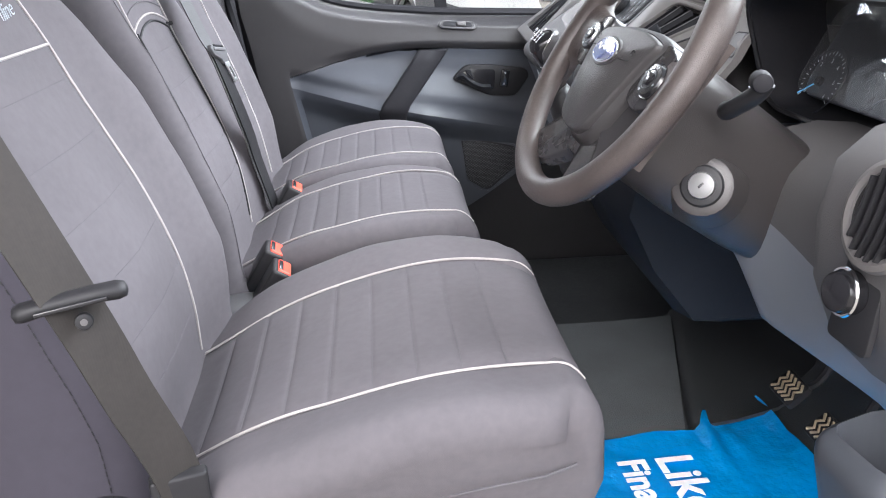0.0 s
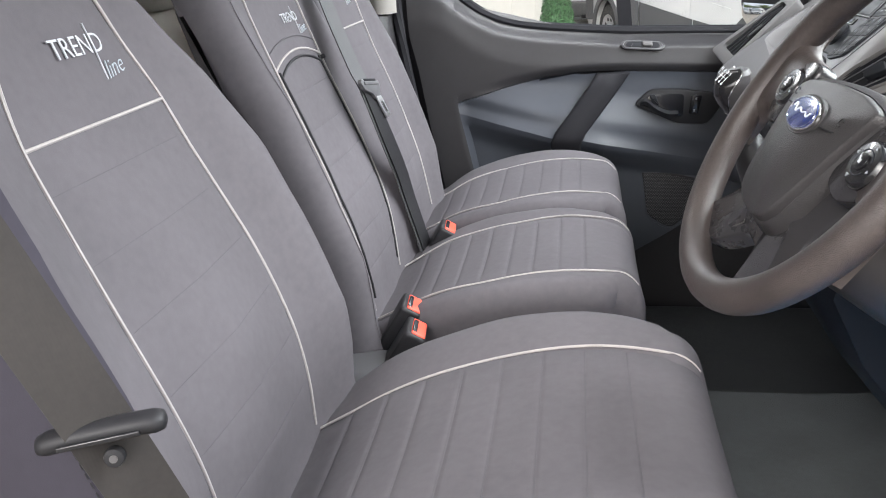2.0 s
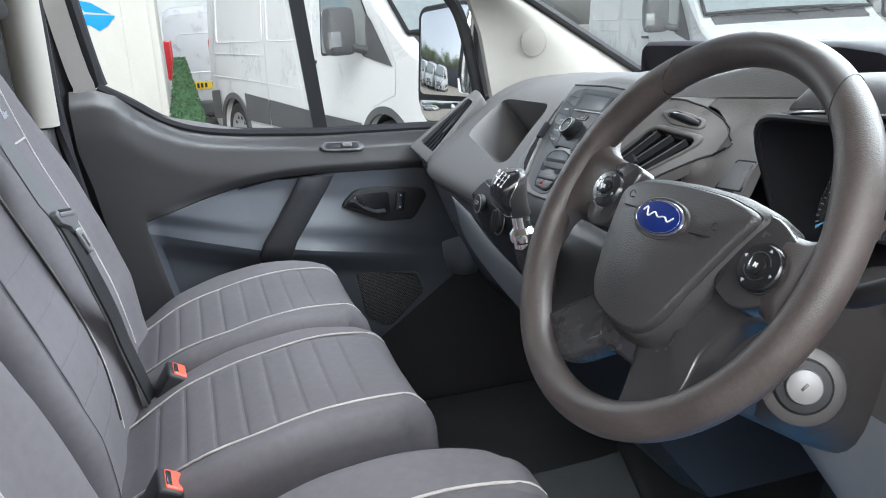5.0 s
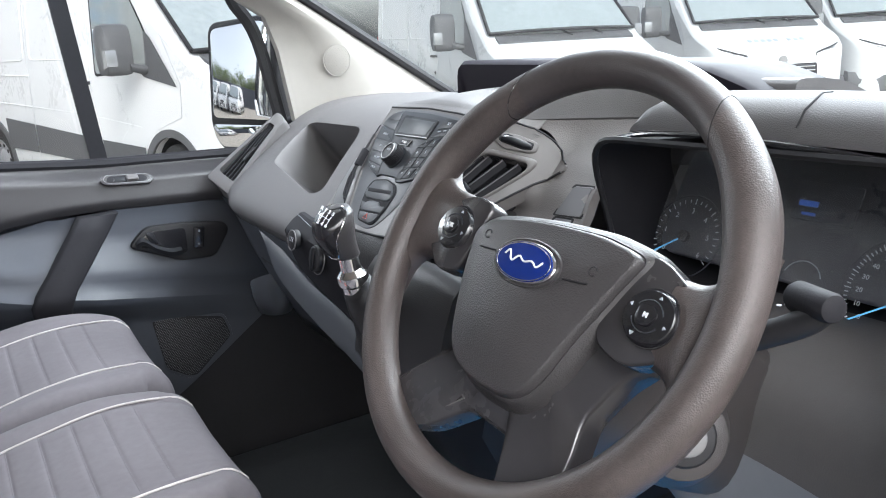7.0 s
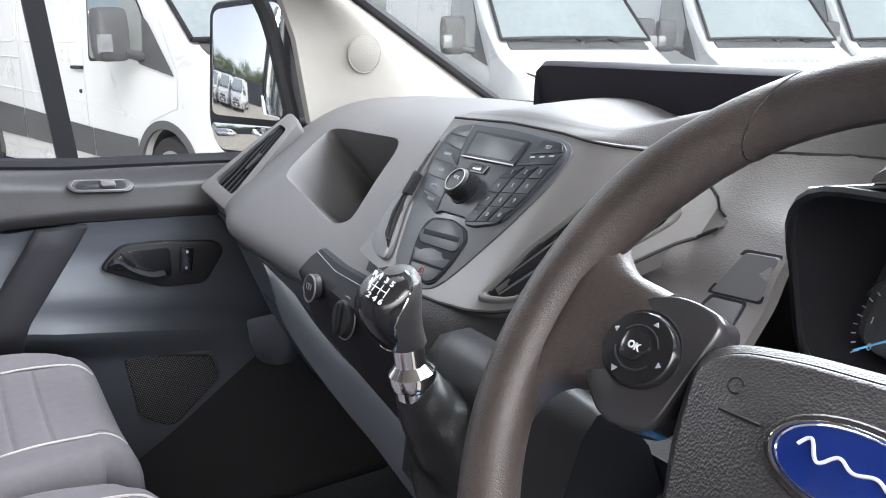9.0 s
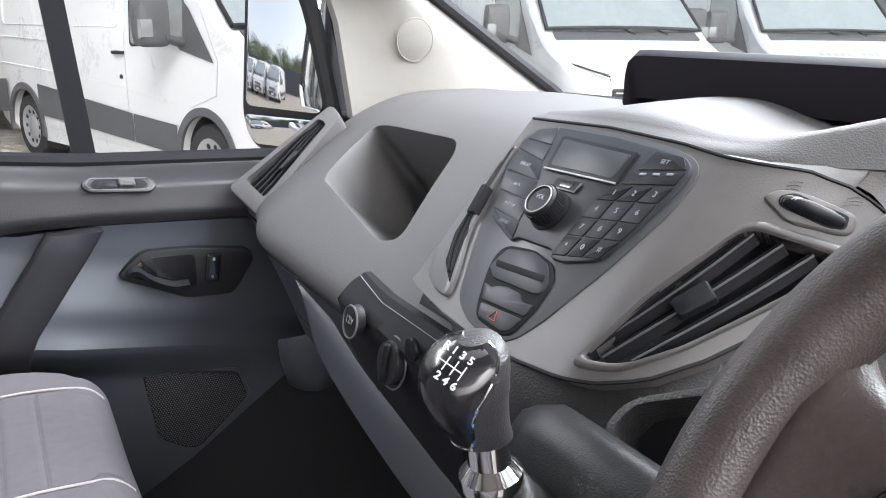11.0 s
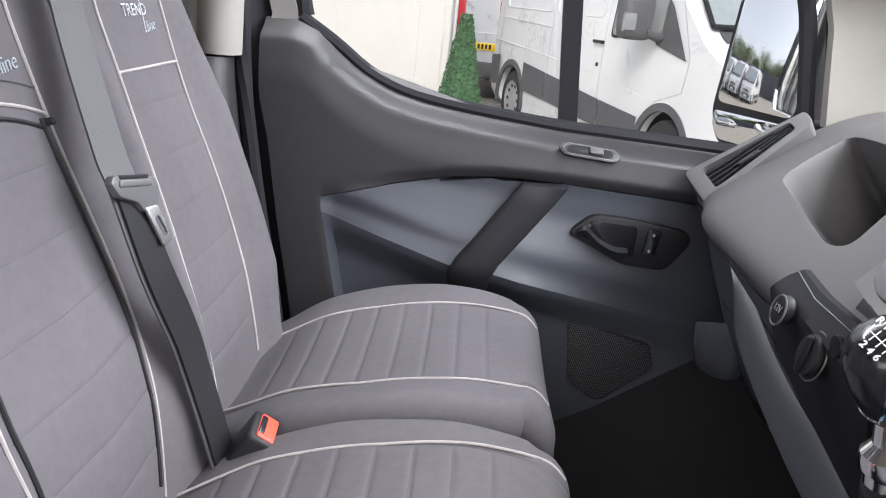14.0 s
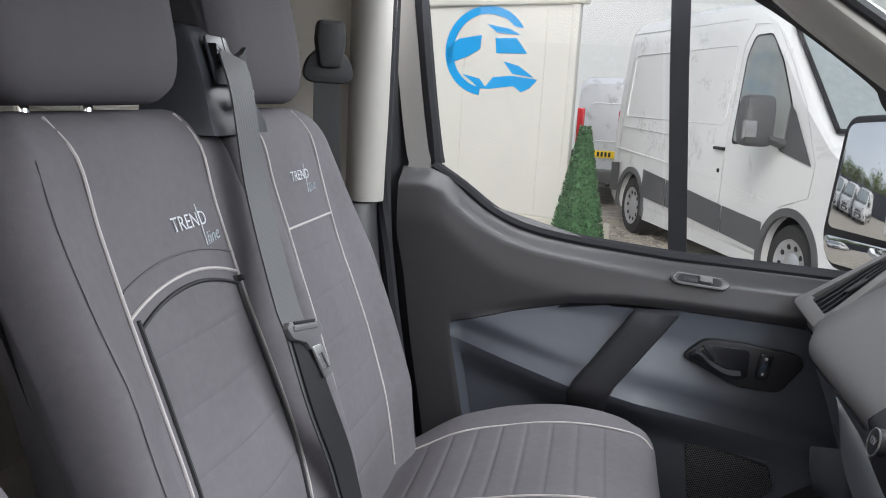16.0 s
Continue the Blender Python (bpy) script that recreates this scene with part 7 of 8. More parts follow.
    part("centre_key", plate(dk, frame_m(pod_at(0, 0, 0.0068), WR, WB), 0.0024, 0.0010, 0.003), "gloss", pod, "raised centre key")
    part("lettering", writing("OK" if s < 0 else "M", 0.0052, frame_m(pod_at(0, 0, 0.0096), WR, WB), 0.0004, 0.0002), "mark", pod)
    for a0, a1 in ((20, 150), (200, 330)):
        part("pod_groove", tube([pod_at(0.0125 * math.cos(radians(a)), 0.0115 * math.sin(radians(a)), 0.0072) for a in span(a0, a1, 12)], 0.0005, 5), "stack", pod, "fine key edge")
    for dx, dy, w_, rot in ((-0.0165, 0.004, 1, 90), (0.0165, -0.003, 1, -90), (0.004, 0.0145, 1, 0), (-0.006, -0.0145, 1.3, 180)):
        tri_ = [(-0.0015 * w_, -0.0009 * w_), (0.0015 * w_, -0.0009 * w_), (0, 0.0014 * w_)]
        part("button_mark", plate(tri_, frame_m(pod_at(dx, dy, 0.0066), WR, WB) @ pose(0, 0, 0, 0, 0, rot), 0.0008, 0.0), "mark_dim", pod)

# ---- steering column, stalks, ignition ----
col = thing("steering_column", (0.45, 0.99, 1.15), "grey plastic steering column cowl with ignition lock", "steering column")
rings = []
for d, ru, rl, rw in ((0.030, 0.035, 0.060, 0.070), (0.042, 0.045, 0.095, 0.080), (0.075, 0.052, 0.120, 0.086), (0.16, 0.050, 0.126, 0.088), (0.26, 0.045, 0.126, 0.086), (0.33, 0.040, 0.120, 0.080)):
    c0 = WC - WN * d
    ring = []
    for a in span(0, 2 * math.pi, 33)[:-1]:
        ca, sa = math.cos(a), math.sin(a)
        h = ru if sa > 0 else rl
        ring.append(c0 + Vector((0, -1, 0)) * (math.copysign(abs(ca) ** 0.7, ca) * rw) + WU * (math.copysign(abs(sa) ** 0.7, sa) * h))
    rings.append(ring)
part("cowl", loft(rings), "cowl", col, "brown-grey column cowl", 50)
iv = Vector((-0.50, -0.80, 0.33)).normalized()
ic = Vector((0.452, 0.918, 1.229)) + iv * 0.022
part("lock_boss", rod(ic + iv * -0.05, ic + iv * -0.006, 0.050, 0.038, bevel=0.006), "cowl", col, "round ignition boss")
part("lock_ring", rod(ic + iv * -0.006, ic + iv * -0.002, 0.026, 0.024, bevel=0.001), "black", col, "dark ring")
part("lock", rod(ic + iv * -0.002, ic + iv * 0.004, 0.0165, 0.0155, bevel=0.001), "silver_dim", col, "round steel ignition lock")
part("keyhole", rbox((0.008, 0.0025, 0.001), frame_m(ic + iv * 0.0043, iv.orthogonal(), iv.cross(iv.orthogonal())), 0.0004), "gloss", col)
sb = Vector((0.455, 0.885, 1.330))
sk = part("wiper_stalk", tube(spline([sb, sb + Vector((-0.012, -0.03, 0.005)), sb + Vector((-0.005, -0.075, 0.030)), sb + Vector((0.0, -0.085, 0.045))], 5), 0.010, 10), "black", col, "black wiper stalk")
part("stalk_end", rod(sb + Vector((0.006, -0.058, 0.042)), sb + Vector((-0.010, -0.098, 0.046)), 0.0115, 0.0105, bevel=0.004), "matt_black", sk, "dark grey stalk end")
for k in range(3):
    part("stalk_mark", rbox((0.002, 0.003, 0.001), sb + Vector((0.0, -0.05 - 0.006 * k, 0.034 + 0.002 * k)), 0), "mark", sk)
part("indicator_stalk", tube(spline([Vector((0.455, 1.09, 1.33)), Vector((0.445, 1.14, 1.34)), Vector((0.44, 1.20, 1.36))], 5), 0.009, 10), "black", col, "black indicator stalk")

# ---- instrument cluster ----
cl = thing("instrument_cluster", (0.72, 0.99, 1.26), "dark hooded instrument cluster with two dials", "instrument cluster")
part("face", plate([(-0.20, -0.065), (-0.19, 0.075), (0.19, 0.085), (0.21, -0.065)], frame_m((0.735, 0.985, 1.345), (0, -1, 0), (0.42, 0, 0.91)), 0.004, 0.001, 0.03), "dial", cl, "dark dial face")
CM = frame_m((0.7305, 0.985, 1.347), (0, -1, 0), (0.42, 0, 0.91))
rows = []
for s, k in ((0.745, 1.0), (0.70, 1.01), (0.645, 1.04), (0.634, 1.06), (0.630, 1.05)):
    ring = []
    for q in smooth_outline([(-0.205, -0.075), (-0.200, 0.085), (0.20, 0.095), (0.215, -0.075)], 0.045, 6):
        ring.append(Vector((s - 0.35 * (q.y * k), 0.985 - q.x * k, 1.347 + q.y * k)))
    rows.append(ring)
part("hood", loft(rows, caps=False), "matt_black", cl, "black hood", 60)
part("hood_edge", tube(rows[3] + rows[3][:1], 0.004, 6), "black", cl, "rounded hood edge")
part("hood_brow", tube(spline([Vector((0.615, 1.185, 1.432)), Vector((0.605, 1.10, 1.448)), Vector((0.600, 0.99, 1.452)), Vector((0.605, 0.86, 1.446)), Vector((0.62, 0.78, 1.43))], 6), 0.003, 8), "gloss", cl, "glossy black brow")
for s, r, n in ((-0.160, 0.044, 6), (0.106, 0.056, 14)):
    b0 = -0.042 if s < 0 else -0.054
    dl = part("dial", ring_tube(CM @ Vector((s, b0, 0.002)), (0, -1, 0), (0.42, 0, 0.91), r + 0.007, 0.0010, 40, 6), "dial", cl, "round dial")
    for k in range(n * 4 + 1):
        a = radians(215 - 250 * k / (n * 4))
        ln = 0.007 if k % 4 == 0 else 0.004
        part("tick", rbox((ln, 0.0010, 0.0006), CM @ Matrix.Translation((s + r * math.cos(a), b0 + r * math.sin(a), 0.002)) @ pose(0, 0, 0, 0, 0, math.degrees(a)), 0), "mark", dl)
        if k % 4 == 0:
            part("numeral", writing(str(k // 4 * (1 if s < 0 else 10)), 0.009 if s < 0 else 0.007, CM @ Matrix.Translation((s + (r - 0.012) * math.cos(a), b0 + (r - 0.012) * math.sin(a), 0.002)), 0.0005), "mark", dl)
    part("needle", belt_strip([CM @ Vector((s, b0, 0.005)), CM @ Vector((s + r * math.cos(radians(215)), b0 + r * math.sin(radians(215)), 0.005))], 0.0014, CM.to_3x3() @ Vector((0.5, -0.8, 0)), 0.0006), "needle", dl, "pale blue needle")
    part("needle_cap", rod(CM @ Vector((s, b0, 0.001)), CM @ Vector((s, b0, 0.008)), 0.007, sides=16, bevel=0.001), "gloss", dl)
part("trip_display", plate([(-0.036, 0.004), (-0.036, 0.046), (0.036, 0.046), (0.036, 0.004)], CM @ pose(0, 0, 0.0005), 0.002, 0.0005, 0.003), "dial", cl, "dark trip display")
part("trip_text", rbox((0.022, 0.006, 0.0006), CM @ pose(-0.018, 0.022, 0.003), 0), "lcd_blue", cl, "dim blue line of text")
part("trip_text", rbox((0.016, 0.003, 0.0006), CM @ pose(-0.015, 0.011, 0.003), 0), "lcd_blue", cl, "dim blue line of text")
part("fuel_gauge", tube([CM @ Vector((0.022 * math.cos(a), -0.060 + 0.022 * math.sin(a), 0.002)) for a in span(radians(160), radians(20), 10)], 0.0007, 5), "mark_dim", cl, "small gauge arc")
lens = part("lens", plate([(-0.195, -0.064), (-0.188, 0.074), (0.188, 0.084), (0.205, -0.064)], CM @ pose(0, 0, 0.016), 0.002, 0.0005, 0.03), "lens", cl, "smoked clear lens")
lens.visible_shadow = False
# pale top cowl over the cluster
rows = []
for y in [1.134, 1.132, 1.127, 1.118, 1.106, 1.092] + span(1.07, 0.62, 14):
    end = math.sqrt(max(0.0, 1 - max(0, (y - 1.085) / 0.0495) ** 2))
    e = 0.008 * math.sin(math.pi * max(0, 1.13 - y) / 0.51)
    sec = [(1.10, 1.395), (0.92, 1.435 + e), (0.78, 1.468 + e), (0.69, 1.484 + e), (0.640, 1.486 + e), (0.616, 1.480), (0.606, 1.466), (0.606, 1.452)]
    rows.append([Vector((x, y, 1.446 + (z - 1.446) * end if z > 1.446 else z)) for x, z in sec] + [Vector((0.70, y, 1.444)), Vector((1.10, y, 1.38))])
part("cluster_cowl", loft(rows), "dash", cl, "pale-topped grained cowl", 45)
part("cowl_joint", tube([(0.655, 0.934, 1.4932), (0.640, 0.934, 1.4935), (0.616, 0.934, 1.4805), (0.606, 0.934, 1.466)], 0.0012, 5), "rubber", cl)

# ---- driver's lower dash ----
ld = thing("lower_dash", (0.6, 0.75, 0.9), "grey lower dashboard panel under the wheel with vent and light switch", "dashboard panel")
rows, tops = [], []
for y in span(1.05, 0.585, 14):
    out_ = 0.03 * ease(0.95, 0.70, y)
    lowz = lerp(y, [(0.58, 1.055), (0.70, 1.06), (0.94, 1.034), (1.05, 1.094)])
    sec = [(0.660, 1.275), (0.575 - out_, 1.255), (0.550 - out_, 1.20), (0.546 - out_ * 0.5, 1.12), (0.556, lowz + 0.01), (0.572, lowz - 0.005), (0.60, lowz)]
    line_ = spline([Vector((x, y, z)) for x, z in sec], 3)
    cut_ = 7
    rows.append(line_[cut_:] + [Vector((0.85, y, lowz + 0.05)), Vector((0.85, y, 1.19))])
    tops.append(line_[:cut_ + 1] + [Vector((0.85, y, 1.19)), Vector((0.85, y, 1.26))])
part("panel", loft(rows), "knee", ld, "blue-grey smooth knee panel", 50)
part("upper_panel", loft(tops), "dash", ld, "dark grained upper panel", 50)
rings = []
for y, k in ((0.735, 0.70), (0.728, 0.93), (0.71, 1.0), (0.64, 1.03), (0.585, 1.0)):
    rings.append([Vector((0.555 + dx * k, y, 1.285 + dz * k)) for dx, dz in ((-0.040, -0.155), (-0.066, -0.10), (-0.072, -0.03), (-0.060, 0.03), (-0.025, 0.062), (0.05, 0.085), (0.14, 0.09), (0.14, -0.15))])
part("vent_pod", loft(rings), "dash", ld, "grained pod round the driver's vent", 40)
VM = frame_m((0.484, 0.618, 1.292), (0.05, -1, 0.0), (0.25, 0, 0.97))
vp = part("vent_ring", ring_tube(VM.translation, (0.05, -1, 0), (0.25, 0, 0.97), 0.044, 0.007, 40, 8), "fascia", ld, "grey vent ring")
part("vent_hole", plate([(0.042 * math.cos(a), 0.042 * math.sin(a)) for a in span(0, 2 * math.pi, 33)[:-1]], VM, 0.003, 0.0005), "gloss", vp, "black vent opening")
for k in span(-0.030, 0.030, 6):
    w = math.sqrt(0.041 ** 2 - k * k)
    part("slat", belt_strip([VM @ Vector((k * 0.9 + 0.005 * math.cos(s * 30), s, 0.006)) for s in span(-w, w, 5)], 0.010, VM.to_3x3() @ Vector((0, 0, 1)), 0.001), "black", vp)
lk = part("light_switch_plate", plate([(-0.030, -0.045), (-0.026, 0.042), (0.026, 0.042), (0.030, -0.045)], frame_m((0.487, 0.634, 1.205), (0.05, -1, 0), (0.10, 0, 1)), 0.006, 0.002, 0.01), "black", ld, "dark light switch plate")
LC = Vector((0.481, 0.640, 1.212))
part("light_knob", rod(LC, LC + Vector((-0.020, -0.003, 0.003)), 0.021, 0.019, bevel=0.003), "gloss", lk, "black rotary light switch")
part("knob_rim", ring_tube(LC + Vector((-0.010, 0, 0.001)), (0, -1, 0), (0.1, 0, 1), 0.0215, 0.002, 36, 6), "chrome", lk, "chrome rim")
bin_ = cut(rbox((0.10, 0.12, 0.17), frame_m((0.525, 0.588, 1.005), (1, 0.1, 0.25), (0, 1, 0)), 0.03, 4), rbox((0.078, 0.098, 0.2), frame_m((0.525, 0.588, 1.045), (1, 0.1, 0.25), (0, 1, 0)), 0.025, 4))
part("side_bin", bin_, "slate", ld, "open grey side bin", 50)


# ---- floor covering and pedals ----
rows = []
random.seed(5)
mat_m = Matrix.Translation((0.545, 0.985, 0)) @ pose(0, 0, 0, 0, 0, 3)
for i, x in enumerate(span(-0.27, 0.30, 44)):
    row = []
    far = 0.352 + 0.052 * ease(0.145, 0.185, x) + 0.006 * math.sin(x * 31)
    for j, y in enumerate(span(-0.36, 1.0, 44)):
        y = -0.36 + (far + 0.36) * j / 43
        q = mat_m @ Vector((x, y, 0))
        toe = lerp(q.x, [(0.74, 0.0), (0.80, 0.012), (0.84, 0.034), (0.90, 0.10)])
        z = FLOOR + 0.014 + toe + 0.010 * abs(noise.noise(Vector((x * 9, y * 9, 2)))) + 0.014 * abs(noise.noise(Vector((x * 22, y * 7, 5)))) * ease(0.02, 0.22, x)
        z += 0.012 * math.exp(-((x - 0.155 - 0.25 * (y - 0.30)) / 0.016) ** 2) * ease(0.18, 0.34, y) + 0.012 * math.exp(-((y - 0.14 + 0.35 * x) / 0.014) ** 2) * ease(0.10, 0.2, x)
        row.append(mat_m @ Vector((x, y, z)))
    rows.append(row)
fm_ = thing("floor_mat", (0.5, 1.05, FLOOR), "bright blue plastic floor sheet with white print", "floor mat")
part("sheet", sheet(rows, 0.002), "blue_mat", fm_, "crinkled folded blue sheet", 60)
for t, px, py, size in (("Like", 0.590, 1.172, 0.100), ("Fina", 0.507, 1.190, 0.075)):
    part("print", writing(t, size, Matrix.Translation((px, py, FLOOR + 0.0235)) @ pose(0, 0, 0, 0, 0, -87), 0.0008, 0.0022), "white_print", fm_, "white lettering")
tp = thing("floor_hump", (0.85, 1.55, FLOOR), "dusty moulded rubber step of the footwell", "footwell")
rows = []
for y in span(1.345, 1.86, 14):
    k = (y - 1.345) / 0.515
    x0, x1 = 0.30 + 0.10 * k, 0.652 + 0.155 * k
    rows.append([Vector((x0 + (x1 - x0) * f, y, FLOOR + 0.004 + 0.004 * abs(noise.noise(Vector((f * 6, y * 9, 1)))) + 0.010 * f ** 4)) for f in span(0, 1, 12)])
part("liner", sheet(rows, 0.006, (0, 0, -1)), "floor_dust", tp, "grey dusty floor liner")
rows = []
for y in span(1.345, 1.90, 14):
    k = (y - 1.345) / 0.555
    x0 = 0.662 + 0.155 * k
    rows.append([Vector((x0 + dx, y, FLOOR + dz)) for dx, dz in ((0, 0.004), (0.012, 0.016), (0.03, 0.024), (0.10, 0.034), (0.18, 0.055), (0.26, 0.12), (0.32, 0.24))])
part("raised_floor", sheet(rows, 0.008, (0, 0, -1)), "floor", tp, "dark scuffed raised floor", 60)
rows = [[Vector((x, y, z)) for x, z in ((0.74, FLOOR + 0.008), (0.82, FLOOR + 0.02), (0.92, FLOOR + 0.13), (0.96, FLOOR + 0.30), (0.98, FLOOR + 0.5))] for y in span(0.60, 1.372, 8)]
part("toe_board", sheet(rows, 0.01, (0, 0, -1)), "floor", tp, "black toe board")
tn = thing("console_tunnel", (0.8, 1.42, FLOOR), "dark plastic tunnel under the centre console", "console")
rings = []
for z, x0, w in ((0.86, 0.66, 0.13), (0.88, 0.60, 0.16), (0.98, 0.52, 0.16), (1.08, 0.47, 0.16), (1.15, 0.48, 0.17)):
    rings.append([Vector((x0, 1.40 - w, z)), Vector((x0 - 0.02, 1.40 - w * 0.7, z)), Vector((x0 - 0.02, 1.40 + w * 0.7, z)), Vector((x0, 1.40 + w, z)), Vector((1.1, 1.40 + w, z)), Vector((1.1, 1.40 - w, z))])
part("side", loft(rings), "navy", tn, "console side, shade put into its navy colour", 40)
for name, y, x, z, label in (("brake_pedal", 1.231, 0.795, 0.730, "worn black rubber brake pedal with zigzag tread"), ("accelerator_pedal", 1.100, 0.795, 0.722, "worn black rubber pedal with zigzag tread")):
    pd = thing(name, (x, y, z - 0.03), label, "pedal")
    m = frame_m((x, y, z), (0, -1, 0), (0.75, 0, 0.66))
    up = 1 if (m.to_3x3() @ Vector((0, 0, 1))).x < 0 else -1
    part("pad", plate([(-0.038, -0.026), (-0.036, 0.026), (0.036, 0.026), (0.038, -0.026)], m, 0.012 * up, 0.003, 0.008), "rubber", pd, "black rubber pad")
    for k in span(-0.026, 0.026, 5):
        z_ = [m @ Vector((k + (0.006 if q % 2 else -0.004), -0.020 + 0.010 * q, 0.013 * up)) for q in range(5)]
        part("tread", tube(z_, 0.0028, 6), "tread", pd, "worn tan tread")
    part("arm", tube(spline([Vector((x, y, z)), Vector((x + 0.06, y, z + 0.03)), Vector((x + 0.12, y, z + 0.22))], 5), 0.008, 8), "black", pd)

# ---- outdoors ----
bm = bmesh.new()
bmesh.ops.create_grid(bm, x_segments=40, y_segments=40, size=120)
solo("ground", bm, "gravel", "pale gravel yard", "ground", "structure")
stones = bmesh.new()
random.seed(3)
for _ in range(2600):
    x, y, s = random.uniform(-1.2, 1.0), random.uniform(7.5, 12.5), random.uniform(0.010, 0.024)
    bmesh.ops.create_icosphere(stones, subdivisions=1, radius=s, matrix=Matrix.Translation((x, y, s * 0.3)) @ Matrix.Diagonal((1, random.uniform(0.7, 1.2), 0.6, 1)))
solo("gravel_stones", stones, "stone", "loose pale gravel stones", "gravel", "stuff")


def van_half(z):
    """Half the van's width at height z: upright below, leaning in above the waist."""
    return 1.02 - 0.13 * max(0.0, (z - 1.20) / 1.45) ** 1.25


def van(name, paint, label, group, roof=2.66):
    """A panel van, nose along +x, standing on z 0."""
    v = thing(name, (0, 0, 0), label, "van", group)
    cab = min(1.0, (roof - 1.40) / 1.26)
    top = lambda z: 1.40 + (z - 1.40) * cab if z > 1.40 else z
    st = [(2.86, 0.34, 0.74, 0.62), (2.845, 0.31, 0.92, 0.76), (2.79, 0.29, 1.06, 0.86), (2.70, 0.28, 1.16, 0.93), (2.55, 0.28, 1.25, 0.98), (2.36, 0.28, 1.33, 1.0), (2.20, 0.28, 1.41, 1.0), (2.12, 0.28, top(1.47), 1.0),
          (1.72, 0.28, top(1.83), 1.0), (1.36, 0.28, top(2.16), 1.0), (1.12, 0.28, top(2.36), 1.0), (0.95, 0.28, top(2.46), 1.0), (0.72, 0.28, top(2.55), 1.0), (0.40, 0.28, roof - 0.04, 1.0), (0.0, 0.28, roof, 1.0), (-2.30, 0.28, roof, 0.99), (-2.52, 0.30, roof - 0.03, 0.98), (-2.60, 0.34, roof - 0.12, 0.96)]
    rings = []
    for x, zb, zt, w in st:
        r = 0.13 if zt > 1.5 else 0.06
        half = [(w * van_half(z) * (0.94 if k == 0 else 1), z) for k, z in enumerate(zb + (zt - r - zb) * f for f in (0, 0.05, 0.18, 0.34, 0.5, 0.66, 0.82, 0.93, 1.0))]
        we = half[-1][0]
        half += [(we - 0.35 * r, zt - 0.42 * r), (we - 0.9 * r, zt - 0.13 * r), (we * 0.6, zt - 0.02 * r), (we * 0.25, zt)]
        rings.append([(x, y, z) for y, z in half] + [(x, -y, z) for y, z in half[::-1]])
    tools = [rod((x, s * 0.72, 0.37), (x, s * 1.25, 0.37), 0.415, sides=32) for x in (1.81, -1.81) for s in (-1, 1)]
    part("body", cut(loft(rings), *tools), paint, v, "", 30)

    def flank(pts, nm, m, lift=0.006, side=1, parent=v, lab="", thick_=0.012):
        """A plate that follows the van's side."""
        b = bmesh.new()
        b.faces.new([b.verts.new((x, side * (van_half(z) + lift), z)) for x, z in pts])
        bmesh.ops.solidify(b, geom=b.faces[:], thickness=thick_)
        return part(nm, b, m, parent, lab)

    def seam_line(pts, side, r=0.0022, m="rim", nm="shut_line", lift=0.004):
        q = []
        for (xa, za), (xb, zb) in zip(pts, pts[1:]):
            q += [(xa + (xb - xa) * k, za + (zb - za) * k) for k in span(0, 1, 7)[:-1]]
        q.append(pts[-1])
        return part(nm, tube([(x, side * (van_half(z) + lift), z) for x, z in q], r, 5), m, v)

    for x in (1.81, -1.81):
        for s in (-1, 1):
            w = part("wheel", loft([[(x + r * math.cos(a), s * y, 0.350 + r * math.sin(a)) for a in span(0, 2 * math.pi, 37)[:-1]] for r, y in ((0.22, 0.78), (0.335, 0.79), (0.350, 0.82), (0.350, 0.955), (0.335, 0.980), (0.235, 0.985))], caps=False), "tyre", v, "black tyre")
            part("rim", loft([[(x + r * math.cos(a), s * y, 0.350 + r * math.sin(a)) for a in span(0, 2 * math.pi, 37)[:-1]] for r, y in ((0.240, 0.93), (0.232, 0.985), (0.205, 0.970), (0.12, 0.955), (0.075, 0.980), (0.01, 0.985))]), "rim", w, "grey wheel trim")
            for k in range(10):
                a = 2 * math.pi * k / 10
                part("trim_slot", rod((x + 0.170 * math.cos(a), s * 0.945, 0.350 + 0.170 * math.sin(a)), (x + 0.170 * math.cos(a), s * 0.968, 0.350 + 0.170 * math.sin(a)), 0.024, sides=10), "black", w)
            part("wheel_well", loft([[(x + r * math.cos(a), s * y, 0.37 + r * math.sin(a)) for a in span(0, 2 * math.pi, 29)[:-1]] for r, y in ((0.412, 0.93), (0.412, 0.725), (0.02, 0.722))], caps=False), "rubber", v)
            arch = [(x + 0.435 * math.cos(a), s * 1.016, 0.37 + 0.435 * math.sin(a)) for a in span(-0.20, math.pi + 0.20, 27)]
            part("arch_trim", belt_strip(arch, 0.07, [Vector((math.cos(a), 0, math.sin(a))) for a in span(-0.20, math.pi + 0.20, 27)], 0.014), "cladding", v, "dark plastic arch")
    for s in (-1, 1):
        flank([(1.40, 0.40), (1.40, 0.66), (0.66, 0.70), (0.66, 0.44)], "door_moulding", "cladding", 0.016, s, lab="grey lower door moulding")
        flank([(0.64, 0.44), (0.64, 0.70), (-0.70, 0.80), (-0.70, 0.50)], "side_moulding", "cladding", 0.016, s, lab="grey lower side moulding")
        flank([(-0.72, 0.50), (-0.72, 0.80), (-1.40, 0.85), (-1.40, 0.52)], "rear_moulding", "cladding", 0.016, s, lab="grey lower side moulding")
        flank([(-2.22, 0.49), (-2.22, 0.86), (-2.52, 0.84), (-2.52, 0.47)], "corner_moulding", "cladding", 0.016, s, lab="grey rear corner moulding")
